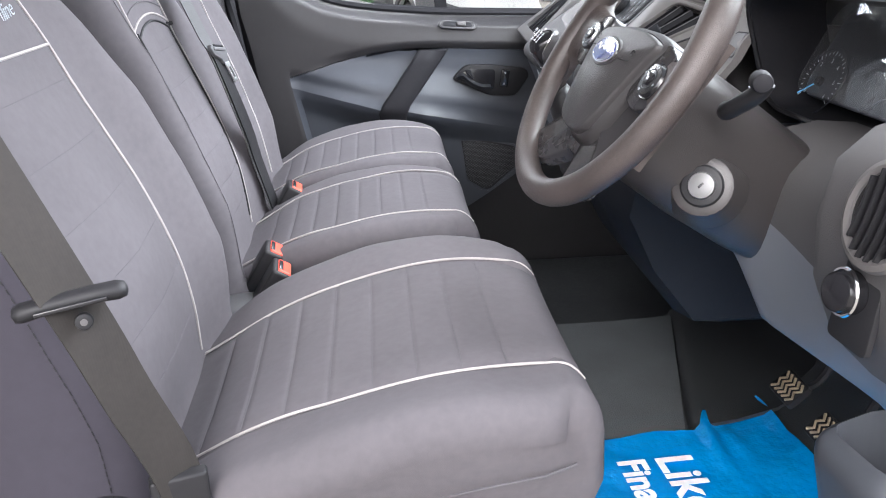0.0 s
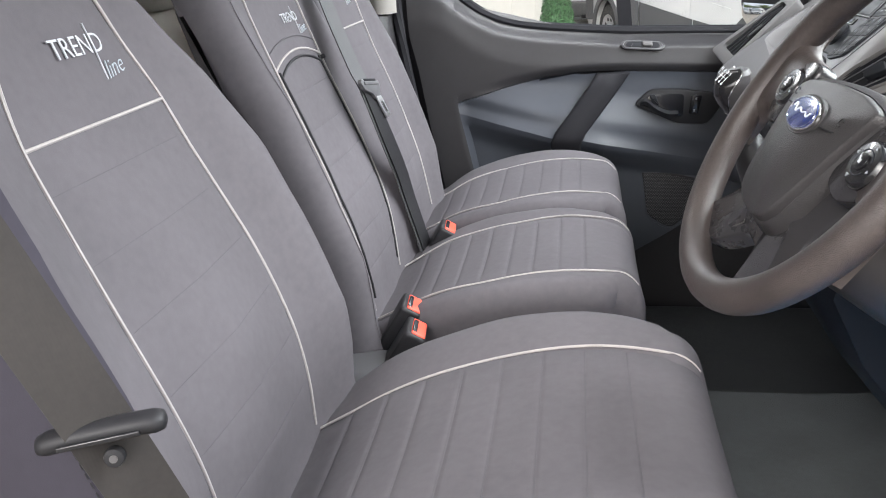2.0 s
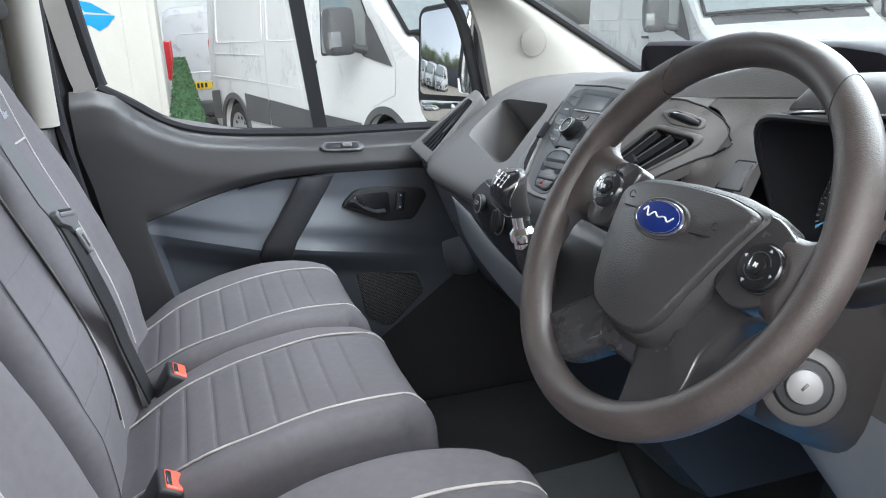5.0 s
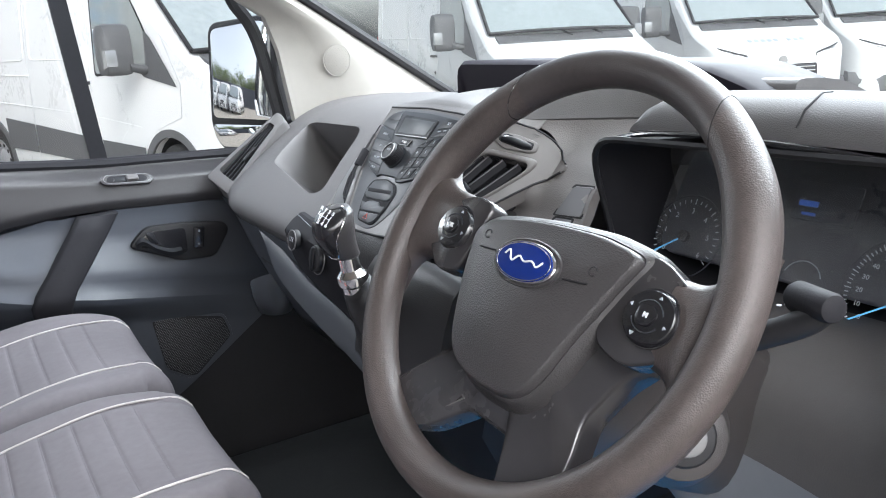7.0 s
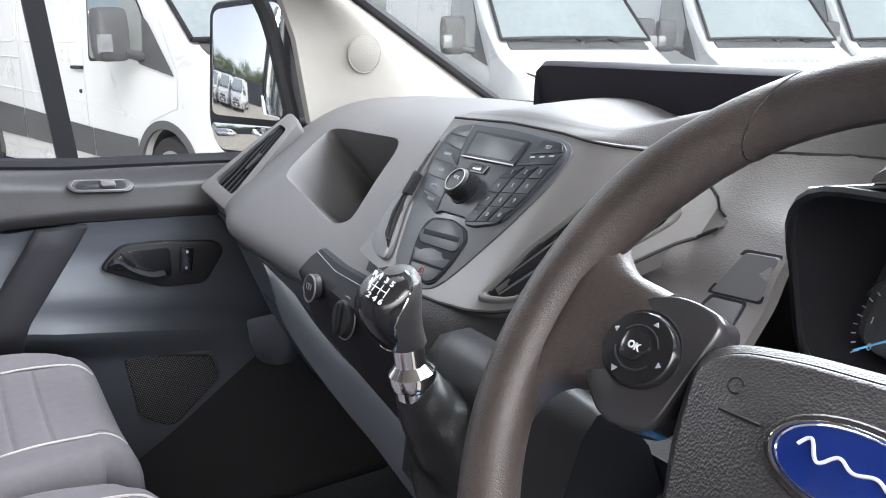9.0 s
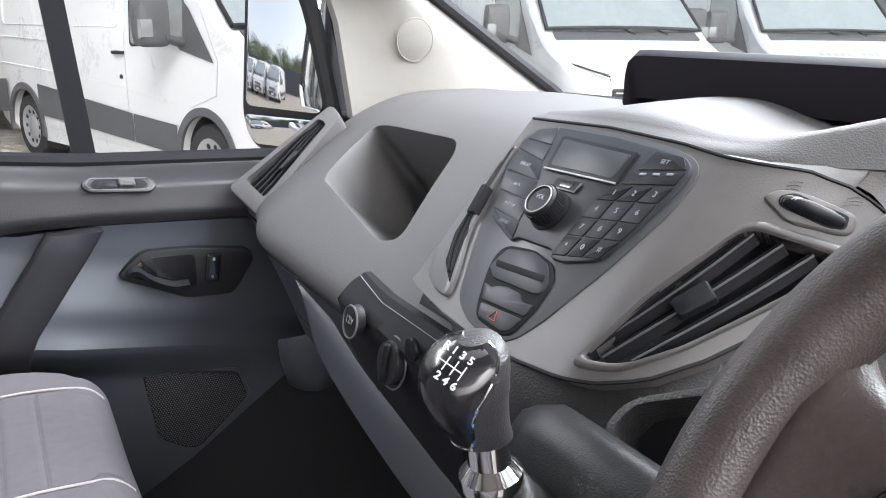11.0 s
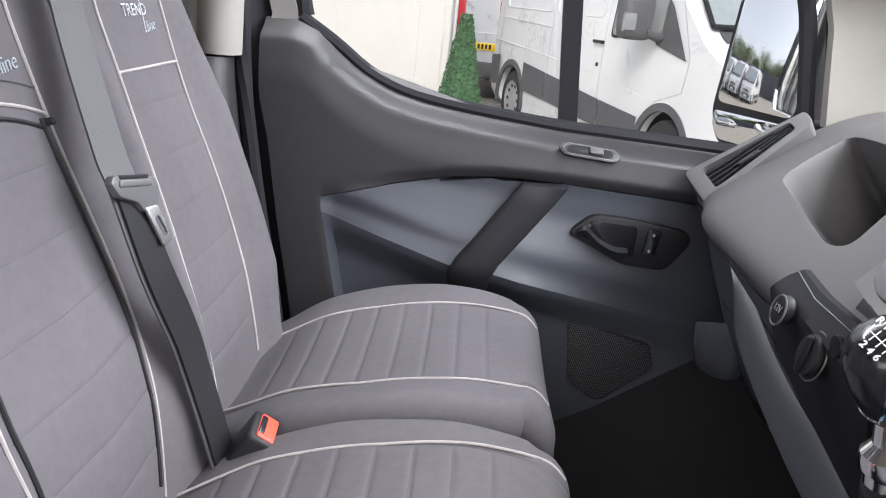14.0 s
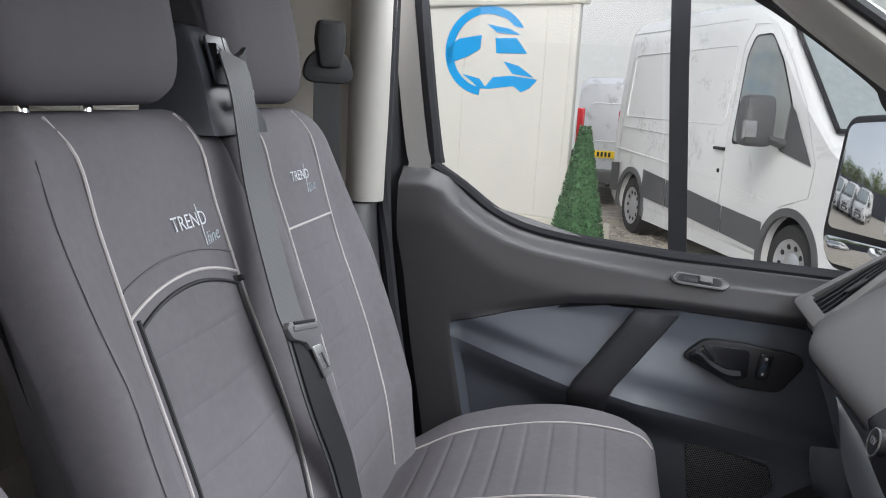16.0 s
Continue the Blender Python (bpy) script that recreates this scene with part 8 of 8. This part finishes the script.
        flank([(1.36, 0.24), (1.36, 0.34), (-1.36, 0.40), (-1.36, 0.24)], "sill", paint, -0.012, s, lab="painted sill")
        wz = lambda z: top(z)
        win = smooth_outline([(1.76, 1.36), (0.66, 1.29), (0.64, wz(2.12)), (0.72, wz(2.30)), (1.02, wz(2.30)), (1.30, wz(2.05)), (1.55, wz(1.72))], 0.06, 4)
        flank([(q.x, q.y) for q in win], "window_seal", "rubber", 0.004, s, lab="black window surround")
        cx, cz = sum(q.x for q in win) / len(win), sum(q.y for q in win) / len(win)
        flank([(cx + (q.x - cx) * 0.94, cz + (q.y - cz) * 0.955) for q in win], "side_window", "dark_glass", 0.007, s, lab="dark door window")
        flank([(2.02, 1.20), (1.52, 1.29), (1.44, 1.36), (1.56, 1.36), (1.56, wz(1.69)), (1.66, wz(1.62))], "corner_panel", "cladding", 0.012, s, lab="black triangular corner panel")
        seam_line([(0.56, 0.45), (0.56, wz(2.20)), (0.68, wz(2.40)), (1.06, wz(2.38)), (1.42, wz(2.06)), (1.78, wz(1.68)), (2.06, 1.22), (2.02, 0.95), (1.60, 0.82)], s)
        seam_line([(-0.72, 0.45), (-0.72, wz(2.30))], s)
        seam_line([(-2.30, 0.90), (-2.30, wz(2.38))], s)
        seam_line([(0.50, wz(2.46)), (-2.50, wz(2.50))], s, 0.006, paint, "roof_gutter", -0.002)
        seam_line([(1.36, 0.84), (0.4, 0.93), (-1.2, 1.00), (-2.45, 1.04)], s, 0.010, paint, "side_swage", -0.005)
        seam_line([(-0.72, 1.30), (-2.28, 1.33)], s, 0.006, paint, "slide_rail", 0.0)
        for x0, x1 in ((-0.66, 0.46), (-2.22, -0.80)):
            b = [(x0, 1.46), (x1, 1.46), (x1, wz(2.22)), (x0, wz(2.22))]
            q = smooth_outline(b, 0.09, 4)
            part("load_panel", tube([(p.x, s * (van_half(p.y) - 0.003), p.y) for p in q + q[:1]], 0.008, 6), paint, v, "pressed panel edge")
        part("door_handle", loft([[(0.46 + dx, s * (1.020 + dy), 1.235 + dz) for dy, dz in ((-0.01, -0.016), (0.03, -0.014), (0.036, 0.0), (0.03, 0.014), (-0.01, 0.016))] for dx in (-0.09, -0.08, 0.08, 0.09)]), "black", v, "black door handle")
        part("door_lock", rod((0.47, s * 1.015, 1.02), (0.47, s * 1.030, 1.02), 0.02, sides=14), "black", v)
        shell_ = []
        for k, d in ((0.75, 1.13), (0.97, 1.145), (1.0, 1.18), (1.0, 1.33), (0.95, 1.375), (0.70, 1.392)):
            shell_.append([(1.50 + 0.10 * k * math.copysign(abs(math.cos(a)) ** 0.6, math.cos(a)), s * d, 1.53 + 0.215 * k * math.copysign(abs(math.sin(a)) ** 0.55, math.sin(a))) for a in span(0, 2 * math.pi, 25)[:-1]])
        mi = part("door_mirror", loft(shell_), "cladding", v, "large dark door mirror", 50)
        part("mirror_arm", loft([[(1.56 + 0.05 * math.cos(a), s * y, z + 0.04 * math.sin(a)) for a in span(0, 2 * math.pi, 13)[:-1]] for y, z in ((0.98, 1.35), (1.08, 1.36), (1.18, 1.39))]), "cladding", mi)
        part("repeater", loft([[(1.56 + 0.045 * k, s * y, z) for k, z in ((-0.2, 1.375), (1, 1.395), (1.1, 1.47), (0.9, 1.53), (-0.2, 1.53))] for y in (1.30, 1.375, 1.397)]), "lamp", mi, "clear side repeater")
        part("mirror_face", rbox((0.012, 0.20, 0.34), (1.396, s * 1.265, 1.54), 0.004), "mirror", mi, "mirror glass")
        lamp_rows = []
        for q in span(0, 1, 14):
            y = lerp(q, [(0, 0.50), (0.35, 0.72), (0.6, 0.86), (0.8, 0.945), (1, 0.995)])
            x = lerp(q, [(0, 2.80), (0.35, 2.775), (0.6, 2.72), (0.8, 2.60), (1, 2.36)])
            z0, z1 = 0.90 + 0.14 * q, 1.03 + 0.20 * q - 0.04 * q ** 4
            lamp_rows.append([(x - 0.16 * max(0, z - 0.92) * (1 - 0.6 * q) + 0.020, s * (y - 0.02 * (z - z0) / (z1 - z0) + 0.014), z) for z in span(z0, z1, 6)])
        edge_ = [Vector(r[0]) for r in lamp_rows] + [Vector(p) for p in lamp_rows[-1][1:]] + [Vector(r[-1]) for r in lamp_rows[::-1]] + [Vector(p) for p in lamp_rows[0][::-1][1:]]
        hl = part("headlamp", sheet(lamp_rows, 0.03, (-1, -0.3 * s, 0)), "lamp", v, "swept clear headlamp")
        part("lamp_edge", tube(edge_, 0.010, 5), "black", hl)
        for i0, i1 in ((1, 4), (5, 8)):
            b = [Vector(lamp_rows[i][j]) + Vector((0.006, s * 0.004, 0)) for i, j in ((i0, 1), (i1, 1), (i1, 4), (i0, 4))]
            part("lamp_unit", tube(b + b[:1], 0.011, 6), "chrome", hl, "bright lamp reflector")
        part("bonnet_line", tube([(2.10, s * 0.90, 1.44), (2.34, s * 0.93, 1.315), (2.56, s * 0.90, 1.225), (2.74, s * 0.74, 1.11), (2.80, s * 0.50, 1.05)], 0.004, 5), "rubber", v)
        part("tail_lamp", rbox((0.06, 0.12, 0.60), (-2.585, s * 0.915, 1.22), 0.025), "lamp_red", v, "red tail lamp")
        part("fog_recess", rbox((0.05, 0.26, 0.14), (2.80, s * 0.66, 0.52), 0.03), "black", v, "black fog lamp recess")
        arm = [(2.19, s * 0.20 + 0.30, 1.44), (2.06, s * 0.20 + 0.05, 1.56), (1.98, s * 0.20 - 0.35, 1.62)]
        part("wiper", tube(arm, 0.011, 6), "black", v, "black wiper")
    cowl = [[(x, y, z) for x, z in ((2.26, 1.400), (2.20, 1.432), (2.14, 1.470))] for y in span(-0.86, 0.86, 9)]
    part("scuttle", sheet(cowl, 0.03, (0, 0, -1)), "cladding", v, "black scuttle under the windscreen")
    rows, border = [], []
    for q in span(0, 1, 8):
        x, z = 2.125 - 1.00 * q, top(1.47 + 0.90 * q)
        w = 0.93 - 0.115 * q
        rows.append([(x + 0.05 * (1 - (y / w) ** 2) + 0.022, y, z + 0.022 + 0.02 * (1 - (y / w) ** 2)) for y in span(-w, w, 11)])
    part("windscreen", sheet(rows, 0.008), "van_glass", v, "raked windscreen, sky reflection put into its pale colour")
    border = [Vector(p) for p in rows[0]] + [Vector(r[-1]) for r in rows[1:]] + [Vector(p) for p in rows[-1][::-1][1:]] + [Vector(r[0]) for r in rows[::-1][1:]]
    part("windscreen_seal", tube(border, 0.022, 6), "rubber", v, "black windscreen border")
    part("interior_mirror", rbox((0.03, 0.24, 0.08), (1.30, 0.0, top(2.17)), 0.02), "black", v)
    part("bumper", loft([[(x - 0.16 * (y / 1.0) ** 4 * (1 if x > 2.6 else 0), y, z) for x, z in ((2.55, 0.26), (2.78, 0.28), (2.88, 0.40), (2.89, 0.60), (2.86, 0.70), (2.60, 0.72))] for y in span(-1.0, 1.0, 15)]), "cladding", v, "grey bumper", 50)
    gr = part("grille", rbox((0.05, 0.98, 0.17), frame_m((2.845, 0, 0.83), (1, 0, 0.15), (0, 1, 0)), 0.03), "black", v, "black grille")
    for z in (0.77, 0.82, 0.87):
        part("grille_bar", rbox((0.02, 0.90, 0.018), (2.873 - (z - 0.8) * 0.15, 0, z), 0.005), "chrome", gr)
    part("badge", rod((2.82, 0, 0.965), (2.845, 0, 0.965), 0.06, sides=20), "silver", v, "round badge")
    part("number_plate", rbox((0.012, 0.52, 0.11), (2.895, 0, 0.50), 0.004), "white_print", v, "pale number plate")
    part("rear_bumper", rbox((0.14, 1.90, 0.24), (-2.60, 0, 0.47), 0.05), "cladding", v, "grey rear bumper")
    part("rear_split", rbox((0.01, 0.014, roof - 0.95), (-2.602, 0, 0.60 + (roof - 0.95) / 2), 0), "rubber", v)
    part("brake_light", rbox((0.03, 0.26, 0.04), (-2.575, 0.45, roof - 0.17), 0.01), "lamp_red", v, "high red brake light")
    for y in (0.47, -0.47):
        b = smooth_outline([(y - 0.33, 1.02), (y + 0.33, 1.02), (y + 0.31, roof - 0.42), (y - 0.31, roof - 0.42)], 0.10, 4)
        part("rear_pressing", tube([(-2.602, q.x, q.y) for q in b + b[:1]], 0.010, 6), paint, v, "pressed door panel edge")
    pl = part("rear_plate", rbox((0.014, 0.52, 0.11), (-2.610, 0.40, 0.82), 0.004), "plate", v, "yellow number plate")
    for k in range(8):
        if k != 4:
            part("plate_bar", rbox((0.004, 0.036, 0.07), (-2.619, 0.40 + 0.20 - 0.058 * k, 0.82), 0), "black", pl)
    part("rear_handle", rbox((0.03, 0.16, 0.035), (-2.62, 0.12, 1.06), 0.01), "black", v, "black rear handle")
    part("tow_step", rbox((0.10, 0.9, 0.06), (-2.64, 0, 0.36), 0.02), "black", v)
    return v


white = van("panel_van", "paint", "white panel van parked in the yard", "vans parked in the yard")
# the van beside the window stands with its near wheels at (1.73, 7.76) and (0.57, 11.2)
ang = math.degrees(math.atan2(7.76 - 11.20, 1.734 - 0.571))
mid_x, mid_y = (1.734 + 0.571) / 2 + 0.98 * 0.947, (7.761 + 11.196) / 2 + 0.98 * 0.32
white.matrix_basis = pose(mid_x, mid_y, 0, 0, 0, ang)
for x, y, a in ((6.80, 10.02, -103), (10.63, 9.95, -112), (13.3, 9.3, -118)):
    v2 = copy_thing(white, pose(x, y, 0, 0, 0, a))
    if x == 10.63:
        ORIGIN[v2] = Vector((0, 0, 0))
        tagged(v2, "white panel van with faded bonnet lettering and yellow sticker", "van", "vans parked in the yard")
        for k in range(9):
            if k != 5:
                part("lettering_bar", rbox((0.075, 0.065, 0.004), frame_m((2.60, -0.36 + 0.095 * k, 1.224), (-0.86, 0, 0.45), (0, 1, 0)), 0.002), "embroid_blue", v2, "faded blue-grey lettering bar")
        part("sticker", rbox((0.16, 0.26, 0.012), frame_m((2.55, -0.93, 0.98), (1, 0, 0), (-0.2, 0, 1)), 0.004), "hivis", v2, "fluorescent yellow sticker")
silver = van("panel_van", "paint_silver", "silver panel van seen from behind, yellow plate", "vans parked in the yard", 2.02)
silver.matrix_basis = pose(0.97, 16.16, 0, 0, 0, 84)
for x, y, a in ((-14, 5.5, 5), (-14.5, 8.2, 3), (-15, 11.0, 0)):
    copy_thing(white, pose(x, y, 0, 0, 0, a))

# site cabin with a blue emblem
cab = thing("site_cabin", (-2.5, 12, 0), "cream site cabin with a blue round emblem", "cabin")
p0, p1 = Vector((-0.26, 10.785, 0)), Vector((-6.76, 13.88, 0))
d = (p1 - p0).normalized()
nrm = Vector((d.y, -d.x, 0)) if (Vector((d.y, -d.x, 0))).y < 0 else Vector((-d.y, d.x, 0))
CABM = frame_m(p0, d, (0, 0, 1))
L = (p1 - p0).length
part("wall", rbox((L, 2.6, 0.05), CABM @ Matrix.Translation((L / 2, 1.45, 0)), 0.01), "cabin", cab, "smooth cream wall")
part("end_wall", rbox((0.05, 2.6, 2.4), CABM @ Matrix.Translation((1.6, 1.45, 1.2 if (CABM.to_3x3() @ Vector((0, 0, 1))).y > 0 else -1.2)), 0.01), "cabin", cab, "cream end wall")
sgn = -1 if (CABM.to_3x3() @ Vector((0, 0, 1))).y > 0 else 1
part("skirt", rbox((L, 0.12, 0.04), CABM @ Matrix.Translation((L / 2, 0.09, 0)), 0.01), "pot", cab, "grey base rail")
part("roof_edge", rbox((L + 0.2, 0.12, 0.16), CABM @ Matrix.Translation((L / 2, 2.80, 0)), 0.03), "cabin", cab)
part("corner_post", rbox((0.10, 2.62, 0.09), CABM @ Matrix.Translation((0.03, 1.45, 0)), 0.015), "cabin", cab, "cream corner post")
for x in (0.42, 1.62, 2.82, 4.0, 5.2):
    part("panel_joint", rbox((0.012, 2.5, 0.062), CABM @ Matrix.Translation((x, 1.45, 0)), 0.004), "cabin", cab, "slim panel joint")
em = CABM @ Matrix.Translation((1.29, 2.18, sgn * 0.028)) @ Matrix.Diagonal((1.42, 1.25, 1, 1))


def emblem(pts):
    return plate(pts, em, sgn * 0.006, 0.0)


ring_o = [(0.45 * math.cos(a), 0.45 * math.sin(a)) for a in span(radians(-84), radians(118), 34)]
ring_i = [(0.36 * math.cos(a) , 0.37 * math.sin(a)) for a in span(radians(118), radians(-84), 34)]
part("emblem_ring", emblem(ring_o + ring_i), "logo_blue", cab, "blue ring segment")
part("emblem_ring", emblem([(0.45 * math.cos(a), 0.45 * math.sin(a)) for a in span(radians(118), radians(150), 8)] + [(0.38 * math.cos(a), 0.38 * math.sin(a)) for a in span(radians(140), radians(118), 8)]), "logo_blue", cab)
for pts in ([(0.44, 0.02), (0.30, 0.12), (0.05, 0.16), (0.06, 0.02), (0.20, -0.06), (0.42, -0.14)], [(-0.10, 0.13), (-0.32, 0.13), (-0.44, -0.02), (-0.12, -0.02)], [(0.0, 0.27), (-0.25, 0.22), (-0.36, 0.16), (-0.12, 0.18)],
            [(-0.20, -0.10), (-0.36, -0.14), (-0.52, -0.25), (-0.30, -0.22)], [(0.24, -0.24), (0.05, -0.28), (-0.02, -0.36), (-0.10, -0.26), (-0.30, -0.24), (-0.56, -0.27), (-0.48, -0.36), (-0.40, -0.40), (-0.32, -0.34), (-0.06, -0.38), (0.05, -0.38), (0.12, -0.32)]):
    part("emblem_shape", emblem(pts), "logo_blue", cab, "blue emblem shape")

# topiary in a low pot
TX, TY = -0.06, 9.75
tz = thing("topiary", (TX, TY, 0), "clipped artificial green pyramid bush beside a pale planter", "topiary")
part("planter", rbox((0.30, 0.30, 0.30), pose(TX + 0.16, TY + 0.10, 0.15, 0, 0, 28), 0.02), "pot", tz, "square pale stone planter")
TR = Matrix.Rotation(radians(28), 3, "Z")


def hedge(u, z, k=1.0):
    """A point on the clipped pyramid's four flat sides: u goes once round it, from 0 to 4."""
    r = max(0.035, 0.225 - max(0, z - 0.20) * 0.158) * k
    i, f = int(u) % 4, (u % 1) * 2 - 1
    q = ((f, -1), (1, f), (-f, 1), (-1, -f))[i]
    rr = 1 - 0.10 * max(0, abs(f) - 0.75) / 0.25
    return Vector((TX, TY, z)) + TR @ Vector((q[0] * r * rr, q[1] * r * rr, 0))


part("core", loft([[hedge(u, z, k) for u in span(0, 4, 25)[:-1]] for z, k in ((0.12, 0.7), (0.14, 0.93), (0.40, 0.93), (1.29, 0.8), (1.31, 0.2))]), "leaf", tz, "dark green core")
lv = bmesh.new()
random.seed(8)
for _ in range(9000):
    z = 0.11 + 1.24 * random.random() ** 1.35
    c0 = hedge(random.uniform(0, 4), z, random.uniform(0.93, 1.08))
    q = Euler((random.uniform(0, 6), random.uniform(0, 6), random.uniform(0, 6))).to_matrix()
    s = random.uniform(0.010, 0.019)
    lv.faces.new([lv.verts.new(c0 + q @ Vector(p) * s) for p in ((-0.5, 0, 0), (0, -1, 0.2), (0.5, 0, 0), (0, 1, 0.2))])
tagged(part("leaves", lv, "leaf", tz, "small dense green leaves"), kind="stuff")

# corrugated shed behind
rows = []
for i in range(121):
    x = -8 + 0.15 * i
    rows.append([(x, 26 + (0.05 if i % 2 else 0), z) for z in (0, 6)])
solo("corrugated_shed", sheet(rows), "shed", "pale grey corrugated shed wall", "shed")

# dark building and trees behind the van
bl = thing("dark_building", (-30, 12, 0), "low dark clad sales building with a printed band", "building")
part("wall", rbox((1, 36, 4.2), (-30, 12, 2.1), 0.05), "dark_shed", bl, "dark blue-grey cladding")
for k in range(60):
    part("rib", rbox((0.06, 0.10, 1.9), (-29.48, -5.6 + 0.6 * k, 3.2), 0), "dark_shed", bl)
part("sign_text", writing("LOW RATE FINANCE", 0.75, frame_m((-29.45, 9.5, 1.9), (0, 1, 0), (0, 0, 1)), 0.02), "white_print", bl, "white lettering")
part("sign_disc", rod((-29.49, 9.5, 1.0), (-29.44, 9.5, 1.0), 0.45, sides=24), "logo_blue", bl, "blue disc")


def tree(name, loc, h, seed):
    random.seed(seed)
    t = thing(name, loc, "leafy green tree behind the yard", "tree", "trees behind the building")
    o = Vector(loc)
    part("trunk", tube(spline([o, o + Vector((0.1, 0.1, h * 0.3)), o + Vector((-0.1, 0.2, h * 0.7))], 5), 0.22, 8, taper=lambda k: 1 - 0.6 * k), "bark", t)
    lv, tips = bmesh.new(), []
    for k in range(9):
        a = random.uniform(0, 6.28)
        s = o + Vector((0, 0, h * random.uniform(0.3, 0.6)))
        e = s + Vector((math.cos(a) * h * 0.28, math.sin(a) * h * 0.28, h * random.uniform(0.12, 0.4)))
        part("limb", tube(spline([s, s.lerp(e, 0.5) + Vector((0, 0, 0.2)), e], 4), 0.09, 6, taper=lambda q: 1 - 0.7 * q), "bark", t)
        tips += [e, s.lerp(e, 0.6)]
    for c in tips + [o + Vector((0, 0, h * 0.8))] * 3:
        for _ in range(150):
            p = c + Vector((random.gauss(0, h * 0.10), random.gauss(0, h * 0.10), random.gauss(0, h * 0.075)))
            q = Euler((random.uniform(0, 6), random.uniform(0, 6), random.uniform(0, 6))).to_matrix()
            s = random.uniform(0.10, 0.22)
            lv.faces.new([lv.verts.new(p + q @ Vector(w) * s) for w in ((-0.6, 0, 0), (0, -1, 0.2), (0.6, 0, 0), (0, 1, 0.2))])
    tagged(part("crown", lv, "tree_leaf", t, "loose leafy crown"), kind="stuff")


for k in range(7):
    tree("tree", (-36 - 2 * (k % 2), -3 + 4.6 * k, 0), 7.2 + 0.9 * ((k * 7) % 3), 40 + k)

# ---- own door mirror ----
dm = thing("door_mirror", (0.68, 2.55, 1.30), "black passenger door mirror with two glasses", "door mirror")
MM = frame_m((0.652, 2.545, 1.462), (0.518, -0.855, 0.0), (0.08, 0.030, 1))
sg = 1 if (MM.to_3x3() @ Vector((0, 0, 1))).x < 0 else -1
housing = [(-0.095, 0.145), (0.090, 0.160), (0.124, 0.12), (0.120, -0.15), (0.06, -0.182), (-0.068, -0.176), (-0.10, -0.12)]
pts = smooth_outline(housing, 0.03, 5)
part("housing", loft([[MM @ Vector((q.x * k, q.y * k, sg * h)) for q in pts] for k, h in ((0.96, 0.012), (1.0, 0.006), (1.0, -0.02), (0.93, -0.07), (0.7, -0.11), (0.3, -0.12))]), "black", dm, "black housing", 60)
part("main_glass", plate([(-0.082, 0.130), (0.086, 0.146), (0.108, 0.12), (0.104, -0.098), (-0.088, -0.092)], MM @ Matrix.Translation((0, 0, sg * 0.010)), sg * 0.004, 0.001, 0.02), "mirror", dm, "large mirror glass")
part("wide_glass", plate([(-0.086, 0.028), (0.102, 0.026), (0.098, -0.010), (0.06, -0.032), (-0.060, -0.030), (-0.082, -0.006)], MM @ Matrix.Translation((0, -0.136, sg * 0.0125)) @ pose(0, 0, 0, 4), sg * 0.004, 0.001, 0.012), "mirror", dm, "small wide-angle glass")
part("arm", rbox((0.09, 0.14, 0.07), (0.72, 2.45, 1.335), 0.025), "black", dm, "black mounting arm")
